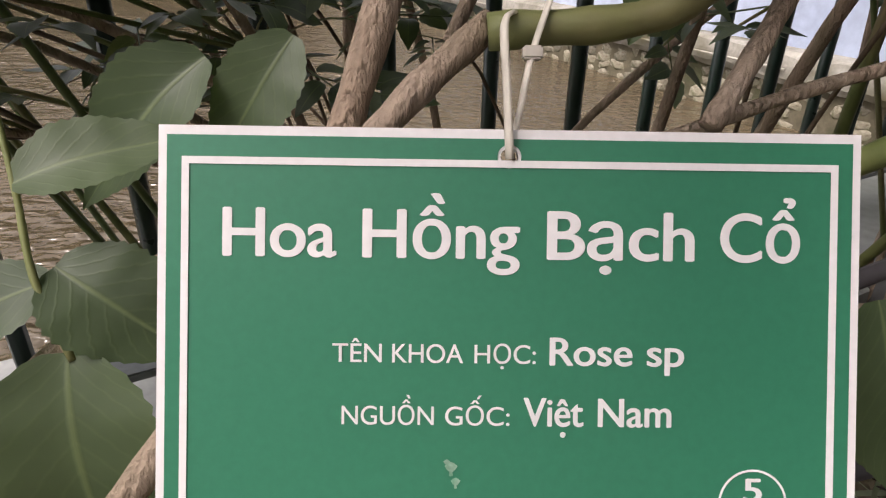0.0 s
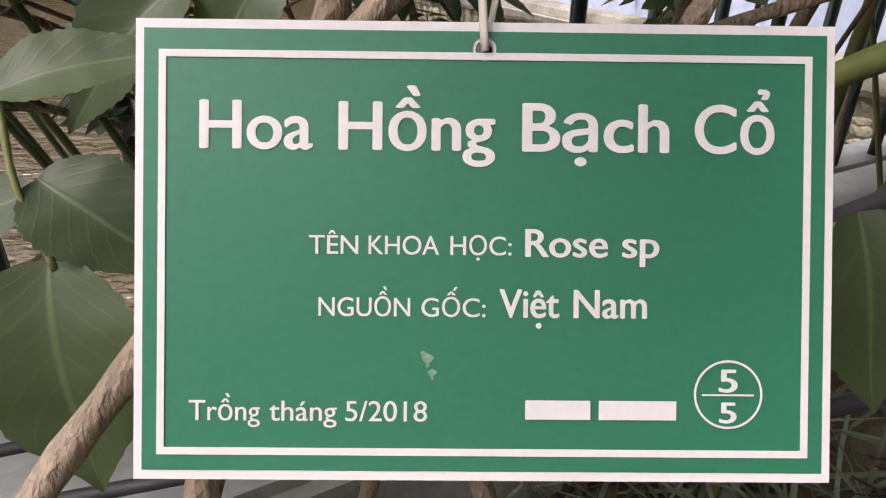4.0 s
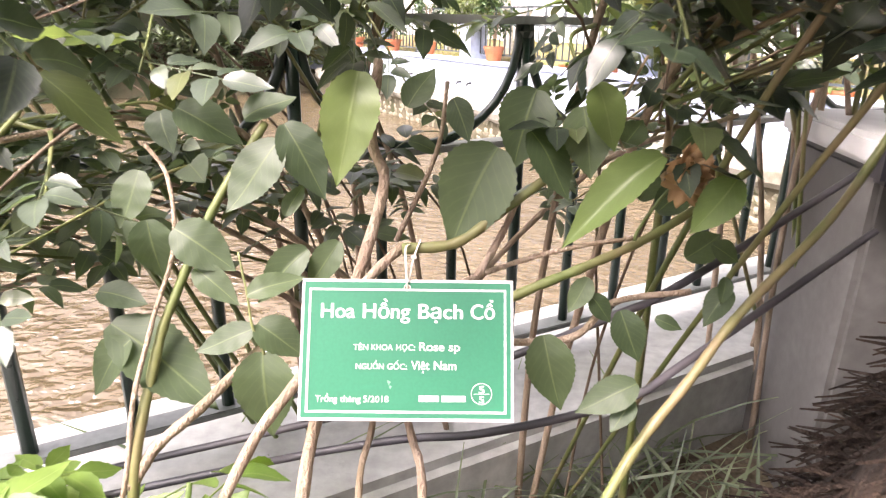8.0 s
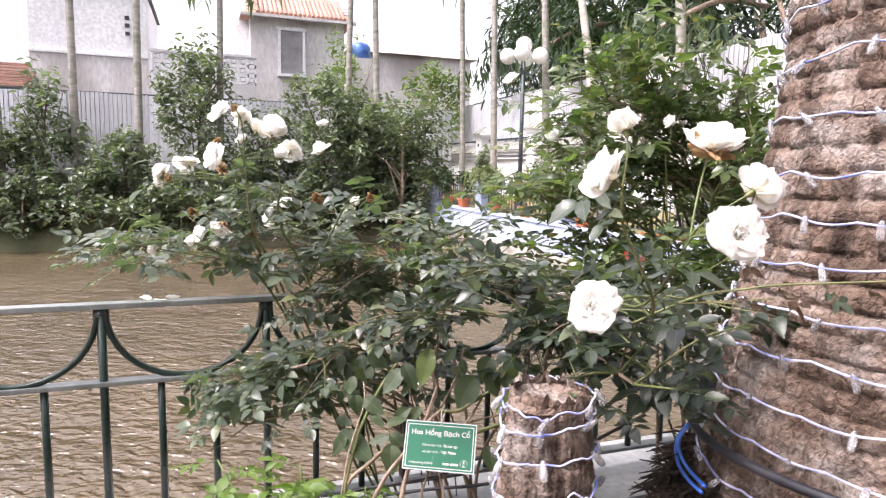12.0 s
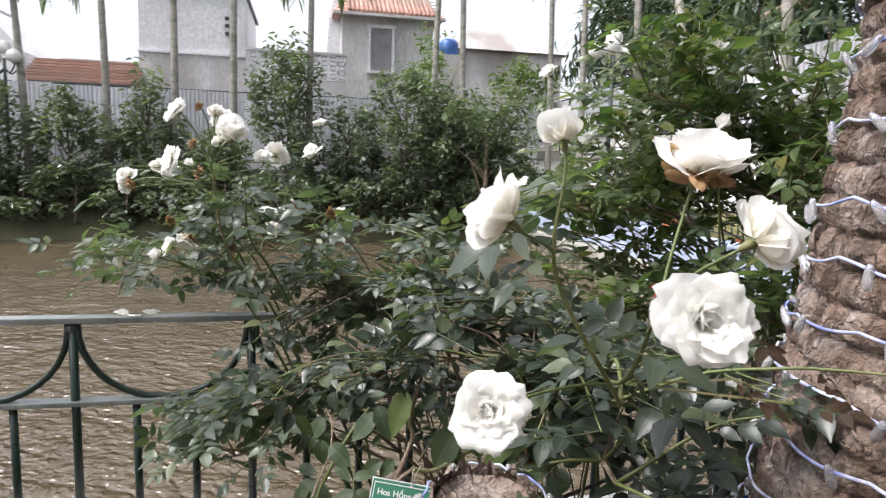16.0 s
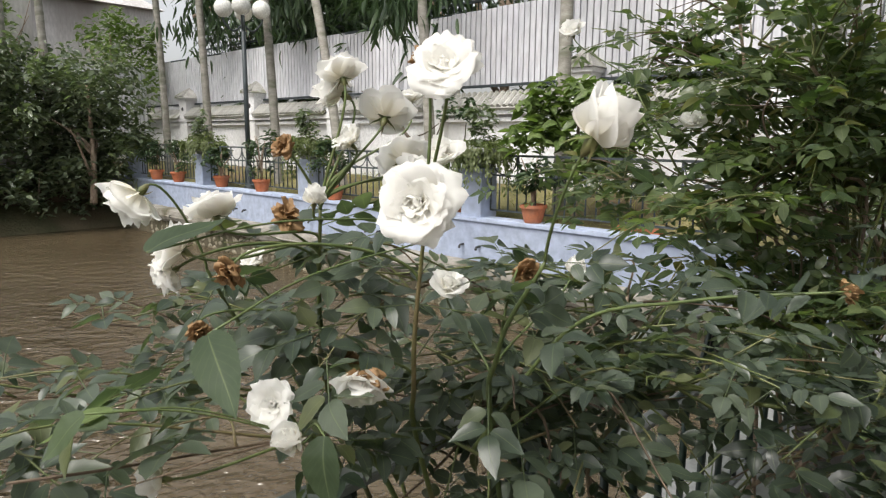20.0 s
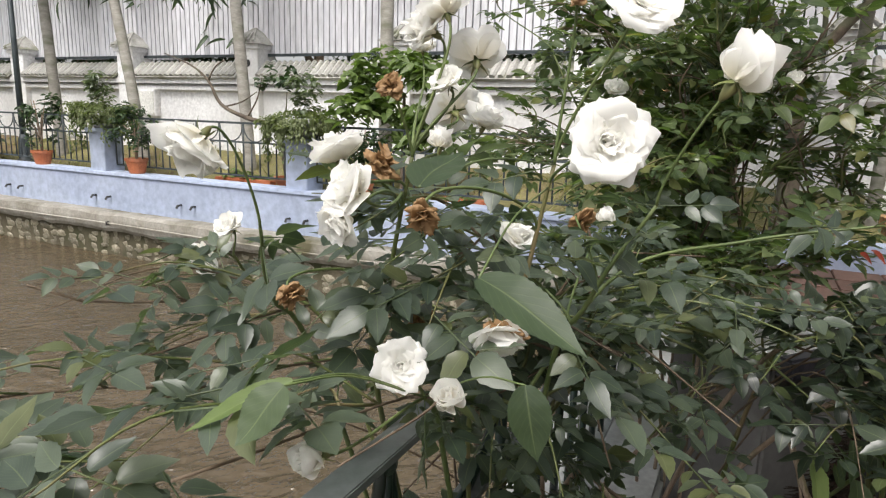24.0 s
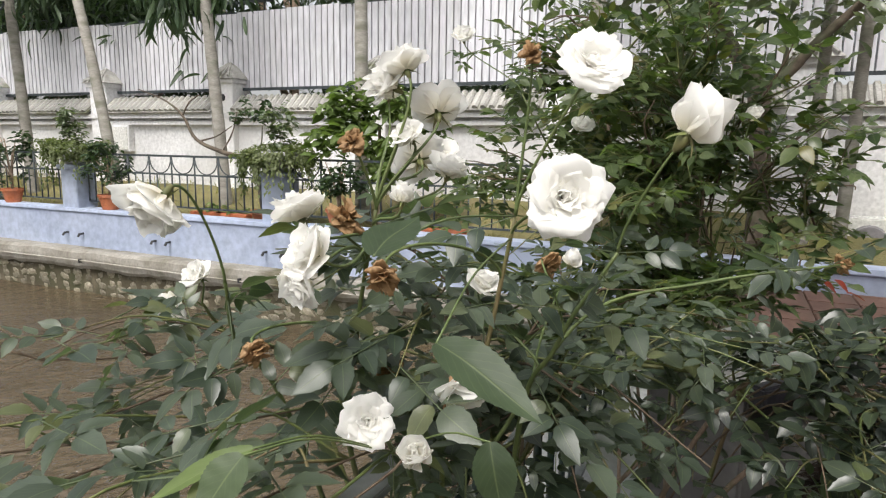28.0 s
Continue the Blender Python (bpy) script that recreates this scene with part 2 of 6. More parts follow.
def water_material():
    mat, nt, p = nodes_of("muddy_water")
    big = add_noise(nt, 0.5, 4)
    nt.links.new(add_ramp(nt, big.outputs["Fac"], ((0.3, (0.074, 0.056, 0.033)), (0.7, (0.106, 0.081, 0.049)))), p.inputs["Base Color"])
    p.inputs["Roughness"].default_value = 0.08
    p.inputs["IOR"].default_value = 1.6
    total = None
    for scale, stretch, weight in ((1.6, (1.0, 1.5, 1.0), 0.7), (5.4, (1.0, 1.6, 1.0), 0.6), (13.0, (1.0, 1.5, 1.0), 0.2)):
        nz = add_noise(nt, scale, 1, stretch)
        nz.inputs["Distortion"].default_value = 0.5
        nz.inputs["Vector"].links[0].from_node.inputs["Rotation"].default_value = (0, 0, radians(-36.63))
        add = nt.nodes.new("ShaderNodeMath")
        add.operation = "MULTIPLY_ADD"
        add.inputs[1].default_value, add.inputs[2].default_value = weight, 0.0
        nt.links.new(nz.outputs["Fac"], add.inputs[0])
        if total:
            nt.links.new(total, add.inputs[2])
        total = add.outputs[0]
    add_bump(nt, p, total, 1.0, 0.12)
    return mat


def bark_material():
    """Warm palm bark: pale weathered skin, brown where it has flaked, split into plates by fine dark cracks."""
    mat, nt, p = nodes_of("palm_bark")
    fib, big, fine = add_noise(nt, 24, 4, (1, 1, 0.28)), add_noise(nt, 9, 7, (1, 1, 1.8)), add_noise(nt, 130, 4)
    col = add_ramp(nt, big.outputs["Fac"], ((0.3, (0.1, 0.064, 0.044)), (0.42, (0.18, 0.122, 0.09)), (0.54, (0.25, 0.195, 0.16)), (0.7, (0.34, 0.295, 0.265))))
    col = add_mix(nt, "MULTIPLY", 1.0, col, add_ramp(nt, fib.outputs["Fac"], ((0.36, (0.4, 0.35, 0.32)), (0.46, (0.95, 0.95, 0.95)), (0.75, (1.15, 1.15, 1.17)))))
    col = add_mix(nt, "MULTIPLY", 1.0, col, add_ramp(nt, fine.outputs["Fac"], ((0.3, (0.68, 0.68, 0.68)), (0.7, (1.18, 1.18, 1.18)))))
    bent = add_mix(nt, "ADD", 0.06, fib.inputs["Vector"].links[0].from_socket, big.outputs["Color"])
    cells = nt.nodes.new("ShaderNodeTexVoronoi")
    cells.feature = "DISTANCE_TO_EDGE"
    cells.inputs["Scale"].default_value = 36
    nt.links.new(bent, cells.inputs["Vector"])
    crack = add_ramp(nt, cells.outputs["Distance"], ((0.01, (0.35, 0.28, 0.23)), (0.06, (1, 1, 1))))
    col = add_mix(nt, "MULTIPLY", 0.3, col, crack)
    nt.links.new(col, p.inputs["Base Color"])
    p.inputs["Roughness"].default_value = 0.88
    total = fib.outputs["Fac"]
    for extra, weight in ((fine.outputs["Fac"], 0.3), (crack, 0.1)):
        add = nt.nodes.new("ShaderNodeMath")
        add.operation = "MULTIPLY_ADD"
        add.inputs[1].default_value = weight
        nt.links.new(extra, add.inputs[0])
        nt.links.new(total, add.inputs[2])
        total = add.outputs[0]
    add_bump(nt, p, total, 1.0, 0.03)
    return mat


M_LEAF = leaf_material("rose_leaf", (0.048, 0.07, 0.052), (0.12, 0.148, 0.108), 0.34, 0.36, (0.13, 0.145, 0.065))
M_LEAF.node_tree.nodes["Principled BSDF"].inputs["Coat Weight"].default_value = 0.35
M_LEAF.node_tree.nodes["Principled BSDF"].inputs["Coat Roughness"].default_value = 0.4
# Same rose leaf, darkened: shade under the canopy is put into its colour.
M_LEAF_SHADED = leaf_material("shaded_rose_leaf", (0.011, 0.02, 0.013), (0.034, 0.049, 0.031), 0.36, 0.22, (0.08, 0.1, 0.04))
M_LEAF_SHADED.node_tree.nodes["Principled BSDF"].inputs["Coat Weight"].default_value = 0.35
M_LEAF_SHADED.node_tree.nodes["Principled BSDF"].inputs["Coat Roughness"].default_value = 0.28
M_LEAF_OLIVE = leaf_material("olive_rose_leaf", (0.05, 0.082, 0.036), (0.15, 0.19, 0.086), 0.38, 0.45, (0.17, 0.16, 0.05))
M_LEAF_OLIVE.node_tree.nodes["Principled BSDF"].inputs["Coat Weight"].default_value = 0.25
M_LEAF_BROAD = leaf_material("broad_rose_leaf", (0.046, 0.071, 0.038), (0.09, 0.125, 0.064), 0.5, 0.36)
M_LEAF_TRAIL = leaf_material("trailing_leaf", (0.1, 0.125, 0.05), (0.2, 0.225, 0.11), 0.5, 0.35)
M_LEAF_YOUNG = leaf_material("young_leaf", (0.1, 0.17, 0.035), (0.17, 0.25, 0.065), 0.45, 0.4)
M_LEAF_RED = leaf_material("red_leaf", (0.2, 0.03, 0.02), (0.28, 0.045, 0.025), 0.4, 0.4)
M_LEAF_FAR = leaf_material("tree_leaf", (0.085, 0.11, 0.075), (0.205, 0.235, 0.17), 0.36, 0.38)
M_LEAF_FAR.node_tree.nodes["Principled BSDF"].inputs["Coat Weight"].default_value = 0.3
M_LEAF_DARK = leaf_material("dark_tree_leaf", (0.022, 0.045, 0.022), (0.07, 0.11, 0.055), 0.42, 0.28)
M_LEAF_LIGHT = leaf_material("light_shrub_leaf", (0.1, 0.15, 0.045), (0.18, 0.24, 0.085), 0.45, 0.35)
M_PETAL = petal_material("white_petal", (0.985, 0.98, 0.955), (0.98, 0.945, 0.84), 0.5)
M_PETAL_DEAD = petal_material("withered_petal", (0.36, 0.22, 0.105), (0.15, 0.075, 0.035), 0.25)
M_STEM = surface("green_stem", (0.09, 0.13, 0.035), (0.16, 0.17, 0.06), (0.2, 0.15, 0.08), 14, 90, 0.5, bump=0.2)
M_STALK = surface("flower_stalk_green", (0.085, 0.13, 0.04), (0.15, 0.19, 0.065), None, 14, 90, 0.5, bump=0.2)
M_CANE = surface("woody_cane", (0.29, 0.205, 0.145), (0.46, 0.36, 0.28), (0.2, 0.155, 0.1), 48, 420, 0.8, bump=1.0, dist=0.004, stretch=(1, 1, 0.35))
M_TWIG = surface("dry_twig", (0.1, 0.07, 0.045), (0.17, 0.125, 0.085), None, 22, 120, 0.85, bump=0.5)
M_BARK = bark_material()
M_ROOT = surface("palm_root_mound", (0.022, 0.014, 0.01), (0.055, 0.034, 0.024), (0.075, 0.046, 0.032), 14, 90, 0.95, bump=1.0, dist=0.03)
M_SOIL = surface("dark_soil", (0.055, 0.038, 0.026), (0.11, 0.075, 0.05), (0.13, 0.12, 0.07), 2.5, 30, 0.95, bump=1.0, dist=0.02)
M_FENCE = surface("green_fence_paint", (0.009, 0.024, 0.018), (0.018, 0.04, 0.031), (0.06, 0.062, 0.055), 5, 70, 0.32, bump=0.15, dist=0.001)
M_DARKRAIL = surface("dark_rail_paint", (0.03, 0.04, 0.045), (0.06, 0.075, 0.08), None, 5, 60, 0.5)
M_CURB = surface("pale_concrete", (0.36, 0.37, 0.36), (0.5, 0.51, 0.5), (0.22, 0.23, 0.19), 2.5, 35, 0.85, bump=0.5)
M_CONCRETE = surface("grey_concrete", (0.13, 0.128, 0.125), (0.2, 0.195, 0.19), (0.09, 0.085, 0.08), 3, 40, 0.9, bump=0.4)
M_LEAF_BRONZE = leaf_material("bronze_leaf", (0.06, 0.034, 0.024), (0.1, 0.055, 0.034), 0.4, 0.4)
M_BLUE = surface("pale_blue_paint", (0.36, 0.42, 0.56), (0.44, 0.5, 0.63), (0.3, 0.35, 0.46), 0.9, 9, 0.75, bump=0.06)
M_WHITEWALL = surface("white_limewash", (0.8, 0.8, 0.81), (0.86, 0.86, 0.86), (0.62, 0.61, 0.59), 0.8, 18, 0.8, bump=0.25)
M_TILE = surface("weathered_clay_tile", (0.3, 0.295, 0.27), (0.52, 0.51, 0.48), (0.17, 0.18, 0.1), 5, 40, 0.85, bump=0.5)
M_SHEET = surface("white_sheet_metal", (0.66, 0.66, 0.7), (0.74, 0.74, 0.77), (0.55, 0.54, 0.56), 1.2, 14, 0.5, 0.0, bump=0.1, stretch=(1, 1, 0.2))
M_STONE = surface("mossy_quay_stone", (0.14, 0.12, 0.075), (0.38, 0.35, 0.28), (0.065, 0.072, 0.025), 4, 28, 0.9, bump=0.8, dist=0.01, rnd=0.35)
M_MORTAR = surface("mossy_mortar", (0.07, 0.06, 0.035), (0.15, 0.13, 0.085), (0.045, 0.052, 0.018), 4, 28, 0.95, bump=0.8, dist=0.01)
M_LEDGE = surface("worn_ledge_concrete", (0.27, 0.25, 0.21), (0.42, 0.4, 0.355), (0.11, 0.1, 0.055), 3.5, 26, 0.9, bump=0.6, dist=0.006)
M_PAVE = surface("red_brown_paving", (0.13, 0.07, 0.05), (0.22, 0.13, 0.1), (0.07, 0.05, 0.035), 1.5, 25, 0.8, bump=0.4)
M_GRASSY = surface("bank_earth", (0.06, 0.07, 0.03), (0.12, 0.11, 0.06), (0.15, 0.11, 0.07), 1.0, 18, 0.95, bump=0.8, dist=0.03)
M_LAWN = surface("dry_lawn", (0.13, 0.125, 0.045), (0.24, 0.21, 0.09), (0.16, 0.11, 0.06), 1.5, 30, 0.95, bump=0.8, dist=0.02)
M_LEAF_DRY = leaf_material("dry_grass", (0.16, 0.15, 0.05), (0.3, 0.27, 0.11), 0.5, 0.35)
M_POT = surface("terracotta", (0.45, 0.13, 0.055), (0.58, 0.2, 0.09), (0.35, 0.16, 0.1), 6, 50, 0.8, bump=0.2)
M_BARKDARK = surface("dark_tree_bark", (0.07, 0.055, 0.04), (0.17, 0.135, 0.1), (0.12, 0.13, 0.08), 8, 50, 0.9, bump=0.8, dist=0.01)
M_PALM = surface("grey_palm_stem", (0.24, 0.225, 0.195), (0.38, 0.36, 0.32), (0.16, 0.165, 0.12), 5, 30, 0.85, bump=0.5, stretch=(1, 1, 2.5))
M_PLASTER = surface("stained_grey_plaster", (0.7, 0.7, 0.72), (0.8, 0.8, 0.81), (0.5, 0.49, 0.48), 0.5, 10, 0.9, bump=0.08, rnd=0.05)
M_PLASTER_OLD = surface("mouldy_plaster", (0.5, 0.48, 0.47), (0.68, 0.66, 0.65), (0.3, 0.27, 0.25), 0.7, 12, 0.9, bump=0.15, stretch=(1, 1, 0.35), rnd=0.05)
M_REDROOF = surface("red_roof_tile", (0.36, 0.19, 0.145), (0.46, 0.28, 0.22), (0.3, 0.22, 0.18), 1.5, 16, 0.85, bump=0.3, rnd=0.25)
M_DARK = surface("dark_opening", (0.02, 0.02, 0.022), (0.04, 0.04, 0.042), None, 3, 30, 0.6)
M_WOODGREY = surface("weathered_shutter", (0.2, 0.19, 0.2), (0.3, 0.29, 0.3), None, 3, 30, 0.8)
M_GLOBE = surface("opal_globe", (0.78, 0.78, 0.74), (0.84, 0.84, 0.8), None, 4, 30, 0.25, bump=0)
M_TANK = surface("blue_tank", (0.06, 0.16, 0.5), (0.09, 0.23, 0.62), None, 2, 20, 0.4)
M_CABLE_BLUE = surface("blue_white_cable", (0.1, 0.14, 0.5), (0.8, 0.82, 0.9), None, 16, 90, 0.45, bump=0)
M_CABLE_BLACK = surface("black_cable", (0.012, 0.012, 0.016), (0.03, 0.03, 0.04), (0.1, 0.09, 0.1), 8, 60, 0.5)
M_BLUEWIRE = surface("blue_hose", (0.02, 0.09, 0.42), (0.04, 0.14, 0.55), None, 10, 60, 0.4, bump=0)
M_BULB = surface("clear_bulb", (0.8, 0.8, 0.82), (0.9, 0.9, 0.92), None, 30, 90, 0.2, bump=0)
M_BULB.node_tree.nodes["Principled BSDF"].inputs["Transmission Weight"].default_value = 0.75
# Paler than the bars: the sky's reflection on the rails is put into the colour.
M_RAIL = surface("sky_sheen_rail_paint", (0.11, 0.128, 0.122), (0.24, 0.258, 0.252), (0.36, 0.37, 0.365), 6, 70, 0.35, bump=0.15, dist=0.001)
M_WATER = water_material()

# ---- ground, pond, quay and banks (pond frame) ----
WATER = -1.0
QX, BY = 6.02, 17.3  # face of the quay wall, edge of the far bank


def sheet(polys, bm=None):
    bm = bm or bmesh.new()
    for poly in polys:
        bm.faces.new([bm.verts.new(p) for p in poly])
    return bm


# one ground sheet: near bank, quay side, far bank, and the pond bed sunk between them
bm = sheet([[(-400, -400, 0), (400, -400, 0), (400, 0.2, 0), (-400, 0.2, 0)],
            [(QX + 0.3, 0.2, 0.0), (400, 0.2, 0.0), (400, 400, 0.0), (QX + 0.3, 400, 0.0)],
            [(-400, BY + 0.6, 0.0), (QX + 0.3, BY + 0.6, 0.0), (QX + 0.3, 400, 0.0), (-400, 400, 0.0)],
            [(-400, 0.2, -2), (QX + 0.3, 0.2, -2), (QX + 0.3, BY + 0.6, -2), (-400, BY + 0.6, -2)],
            [(-400, 0.2, 0), (QX + 0.3, 0.2, 0), (QX + 0.3, 0.2, -2), (-400, 0.2, -2)],
            [(QX + 0.3, 0.2, 0), (QX + 0.3, BY + 0.6, 0), (QX + 0.3, BY + 0.6, -2), (QX + 0.3, 0.2, -2)],
            [(-400, BY + 0.6, 0), (QX + 0.3, BY + 0.6, 0), (QX + 0.3, BY + 0.6, -2), (-400, BY + 0.6, -2)]])
setting("ground", bm, M_SOIL, "dark trodden earth round the pond", POND)
setting("water", sheet([[(-120, 0.21, WATER), (QX + 0.2, 0.21, WATER), (QX + 0.2, BY + 0.5, WATER), (-120, BY + 0.5, WATER)]]), M_WATER,
        "rippled muddy brown pond water", POND, category="water")
setting("curb_near", bx(46, 0.46, 1.4, -17, 0.0, -0.5, 0.02), M_CURB, "pale concrete curb below the green fence", POND)
bm = bmesh.new()
rows = []
for i in range(261):
    y = -3.0 + i * 0.075
    def worn(k, y=y):
        return 0.035 * noise.noise((y * 1.3, k, 2)) + 0.025 * noise.noise((y * 5.0, k * 3, 5))
    rows.append([bm.verts.new((QX + x + worn(z) * 0.6, y, z + (worn(z + 4) if z < -0.33 else 0.25 * worn(z + 9)))) for x, z in ((0.45, -0.31), (0.02, -0.31), (-0.04, -0.34), (-0.05, -0.42), (-0.045, -0.54), (0.0, -0.6), (0.45, -0.61))])
for a, b in zip(rows, rows[1:]):
    for k in range(6):
        bm.faces.new((a[k], b[k], b[k + 1], a[k + 1]))
setting("quay_ledge", bm, M_LEDGE, "worn dirty concrete ledge of the quay wall", POND)
setting("quay_core", bx(0.4, 30, 1.3, QX + 0.28, 3.0, -1.17), M_MORTAR, "rough mortar of the quay wall", POND)
quay_paving = setting("pavement", bx(3.4, 48, 0.2, QX + 2.0, 2.0, 0.05), M_GRASSY, "grassy strip and walk behind the parapet", POND)
setting("pavement_near", bx(12, 6, 0.06, 9.3, -3.6, 0.0), M_PAVE, "red-brown paved walk beside the corner of the pond", POND)
paver = mesh_of("paver", bx(0.392, 0.392, 0.03, bevel=0.006), M_PAVE)
near_walk = bpy.data.objects["pavement_near"]
for i in range(18):
    for k in range(11):
        piece("paver", paver, near_walk, POND @ pose(3.6 + 0.4 * i, -0.9 - 0.4 * k, 0.035 + 0.002 * ((i * 7 + k * 5) % 3), 0, 0, 0))
# Added wall, never in view: blocks low sky light from behind the camera.
setting("wall_behind", bx(46, 0.3, 6.2, -2.0, -6.2, 3.1), M_PLASTER_OLD, "unseen wall added behind the path to cut low sky light", POND)
# far bank: sloping earth
bm = bmesh.new()
cols = []
for i in range(60):
    x = -40 + i * (QX + 0.3 + 40) / 59
    row = []
    for y, z in ((BY - 0.4, -1.4), (BY, -0.85), (BY + 0.7, -0.2), (BY + 1.6, 0.35), (BY + 3.2, 0.6), (BY + 6, 0.7)):
        row.append(bm.verts.new((x, y + 0.25 * noise.noise((x * 0.6, y, 0)), z + 0.15 * noise.noise((x * 0.9, y * 0.8, 3)))))
    cols.append(row)
for a, b in zip(cols, cols[1:]):
    for k in range(5):
        bm.faces.new((a[k], b[k], b[k + 1], a[k + 1]))
setting("bank_far", bm, M_GRASSY, "weedy earth bank on the far side of the pond", POND, True)

# quay stones
random.seed(11)
stone_meshes = []
for k in range(6):
    b = bmesh.new()
    bmesh.ops.create_icosphere(b, subdivisions=1, radius=0.5)
    for v in b.verts:
        v.co *= 1 + 0.25 * noise.noise(v.co * 2 + Vector((k * 5, 0, 0)))
    stone_meshes.append(mesh_of("stone", b, M_STONE))
quay_wall = tagged(attach(new("quay_wall", mesh_of("quay_wall", bx(0.25, 24, 0.9, QX + 0.2, 5.0, -1.0), M_MORTAR, POND)), None),
                   "mossy rubble stone quay wall above the water", "quay wall", kind="structure")
y = 2.2
while y < 15.5:
    for zc in (-0.68, -0.78, -0.88, -0.98):
        w = random.uniform(0.14, 0.42)
        piece("stone", random.choice(stone_meshes), quay_wall, POND @ pose(QX + 0.1 + random.uniform(-0.015, 0.01), y + random.uniform(0, 0.1), zc + random.uniform(-0.03, 0.03),
              random.uniform(-20, 20), 0, 0) @ Matrix.Diagonal((0.1, w * 0.8, random.uniform(0.11, 0.2), 1)))
    y += random.uniform(0.2, 0.3)

ob = thing("water_pipe", POND @ Vector((QX - 0.08, 9.0, -0.5)), "thin pale pipe fixed along the quay ledge", "pipe")
part("pipe", tube([(QX - 0.085, y, -0.46 - 0.006 * math.sin(y * 1.3)) for y in (3.0 + 0.5 * k for k in range(25))], 0.012, 6), M_LEDGE, ob, m=POND, smooth=True)
for y in (5.5, 8.6, 11.5, 14.0):
    part("clip", bx(0.05, 0.03, 0.06, QX - 0.08, y, -0.46, 0.004), M_DARK, ob, m=POND)

# ---- parapet, railing and pedestals on the quay ----
parapet = setting("parapet", bx(0.22, 30, 0.66, QX + 0.36, 5.2, -0.09, 0.01), M_BLUE, "pale blue painted parapet above the quay ledge", POND)
part("coping", bx(0.32, 30, 0.06, QX + 0.38, 5.2, 0.27, 0.01), M_BLUE, parapet, m=POND)
for y in (5.0, 5.3, 7.07, 7.35, 8.92, 9.27, 11.2, 11.55):
    part("drain_hook", tube([(QX + 0.26, y, -0.1), (QX + 0.18, y, -0.1), (QX + 0.15, y, -0.14)], 0.018, 6), M_DARK, parapet, m=POND)


def arc_fence(name, label, frame_m, x0, modules, module, z_bot, z_mid, z_top, bar, mat, rail_h, rail_w, rail_mat=None):
    """Railing with round bars, two flat rails and hanging half-rings between its posts."""
    ob = thing(name, (frame_m @ Vector((x0, 0, z_bot))), label, "fence", kind="structure")
    x1 = x0 + modules * module
    for z, h in ((z_bot, rail_h), (z_mid, rail_h), (z_top, rail_h * 1.2)):
        part("rail", bx(x1 - x0, rail_w, h, (x0 + x1) / 2, 0, z, 0.002), rail_mat or mat, ob, m=frame_m)
    short = mesh_of("bar", tube([(0, 0, z_bot), (0, 0, z_mid)], bar, 8), mat, smooth=True)
    tall = mesh_of("post", tube([(0, 0, z_bot), (0, 0, z_top)], bar * 1.1, 8), mat, smooth=True)
    r, zr = module / 2 - bar, z_top - rail_h * 0.6
    drop = z_top - z_mid - rail_h * 1.1
    ring = mesh_of("ring", tube([(r * math.cos(a), 0, zr - drop * abs(math.sin(a)) ** 0.9) for a in (math.pi * k / 18 for k in range(19))], bar * 0.85, 6), mat, smooth=True)
    collar = mesh_of("collar", lathe([(bar * 1.2, -0.012), (bar * 1.8, 0), (bar * 1.2, 0.012)], 8), mat)
    for i in range(modules + 1):
        x = x0 + i * module
        piece("post", tall, ob, frame_m @ Matrix.Translation((x, 0, 0)))
        piece("collar", collar, ob, frame_m @ Matrix.Translation((x, 0, zr - 0.012)))
        if i < modules:
            for k in (1, 2):
                piece("bar", short, ob, frame_m @ Matrix.Translation((x + module * k / 3, 0, 0)))
            piece("ring", ring, ob, frame_m @ Matrix.Translation((x + module / 2, 0, 0)))
    return ob


QUAY = POND @ pose(QX + 0.47, 0, 0, 0, 0, 90)  # x runs along the quay, away from the near bank
for k, y in enumerate((1.2, 5.2, 9.2, 13.2)):
    arc_fence("quay_railing", "dark iron railing with half-rings on the blue parapet", QUAY, y + 0.2, 8, 0.45, 0.4, 0.88, 1.15, 0.011, M_DARKRAIL, 0.025, 0.03)

random.seed(5)


def blades(count, length, width, droop=0.3):
    """One simple pointed leaf shape, a few bends; returns variants as arrays."""
    out = []
    for k in range(count):
        n = 4
        v, u = [], []
        for i in range(n + 1):
            t = i / n
            w = width * math.sin(math.pi * min(0.97, 0.12 + 0.85 * t)) ** 0.8
            z = -droop * length * t * t
            for s in (-1, 0, 1):
                v.append((s * w, t * length, z + 0.25 * w * abs(s)))
                u.append((s, t))
        f = [(3 * i + j, 3 * i + j + 1, 3 * i + j + 4, 3 * i + j + 3) for i in range(n) for j in (0, 1)]
        out.append((np.array(v), np.array(f), np.array(u)))
    return out


BLADE_S = blades(1, 0.09, 0.022)
BLADE_M = blades(1, 0.17, 0.042)
BLADE_T = blades(1, 0.05, 0.014)
BLADE_L = blades(1, 0.34, 0.035, 0.55)


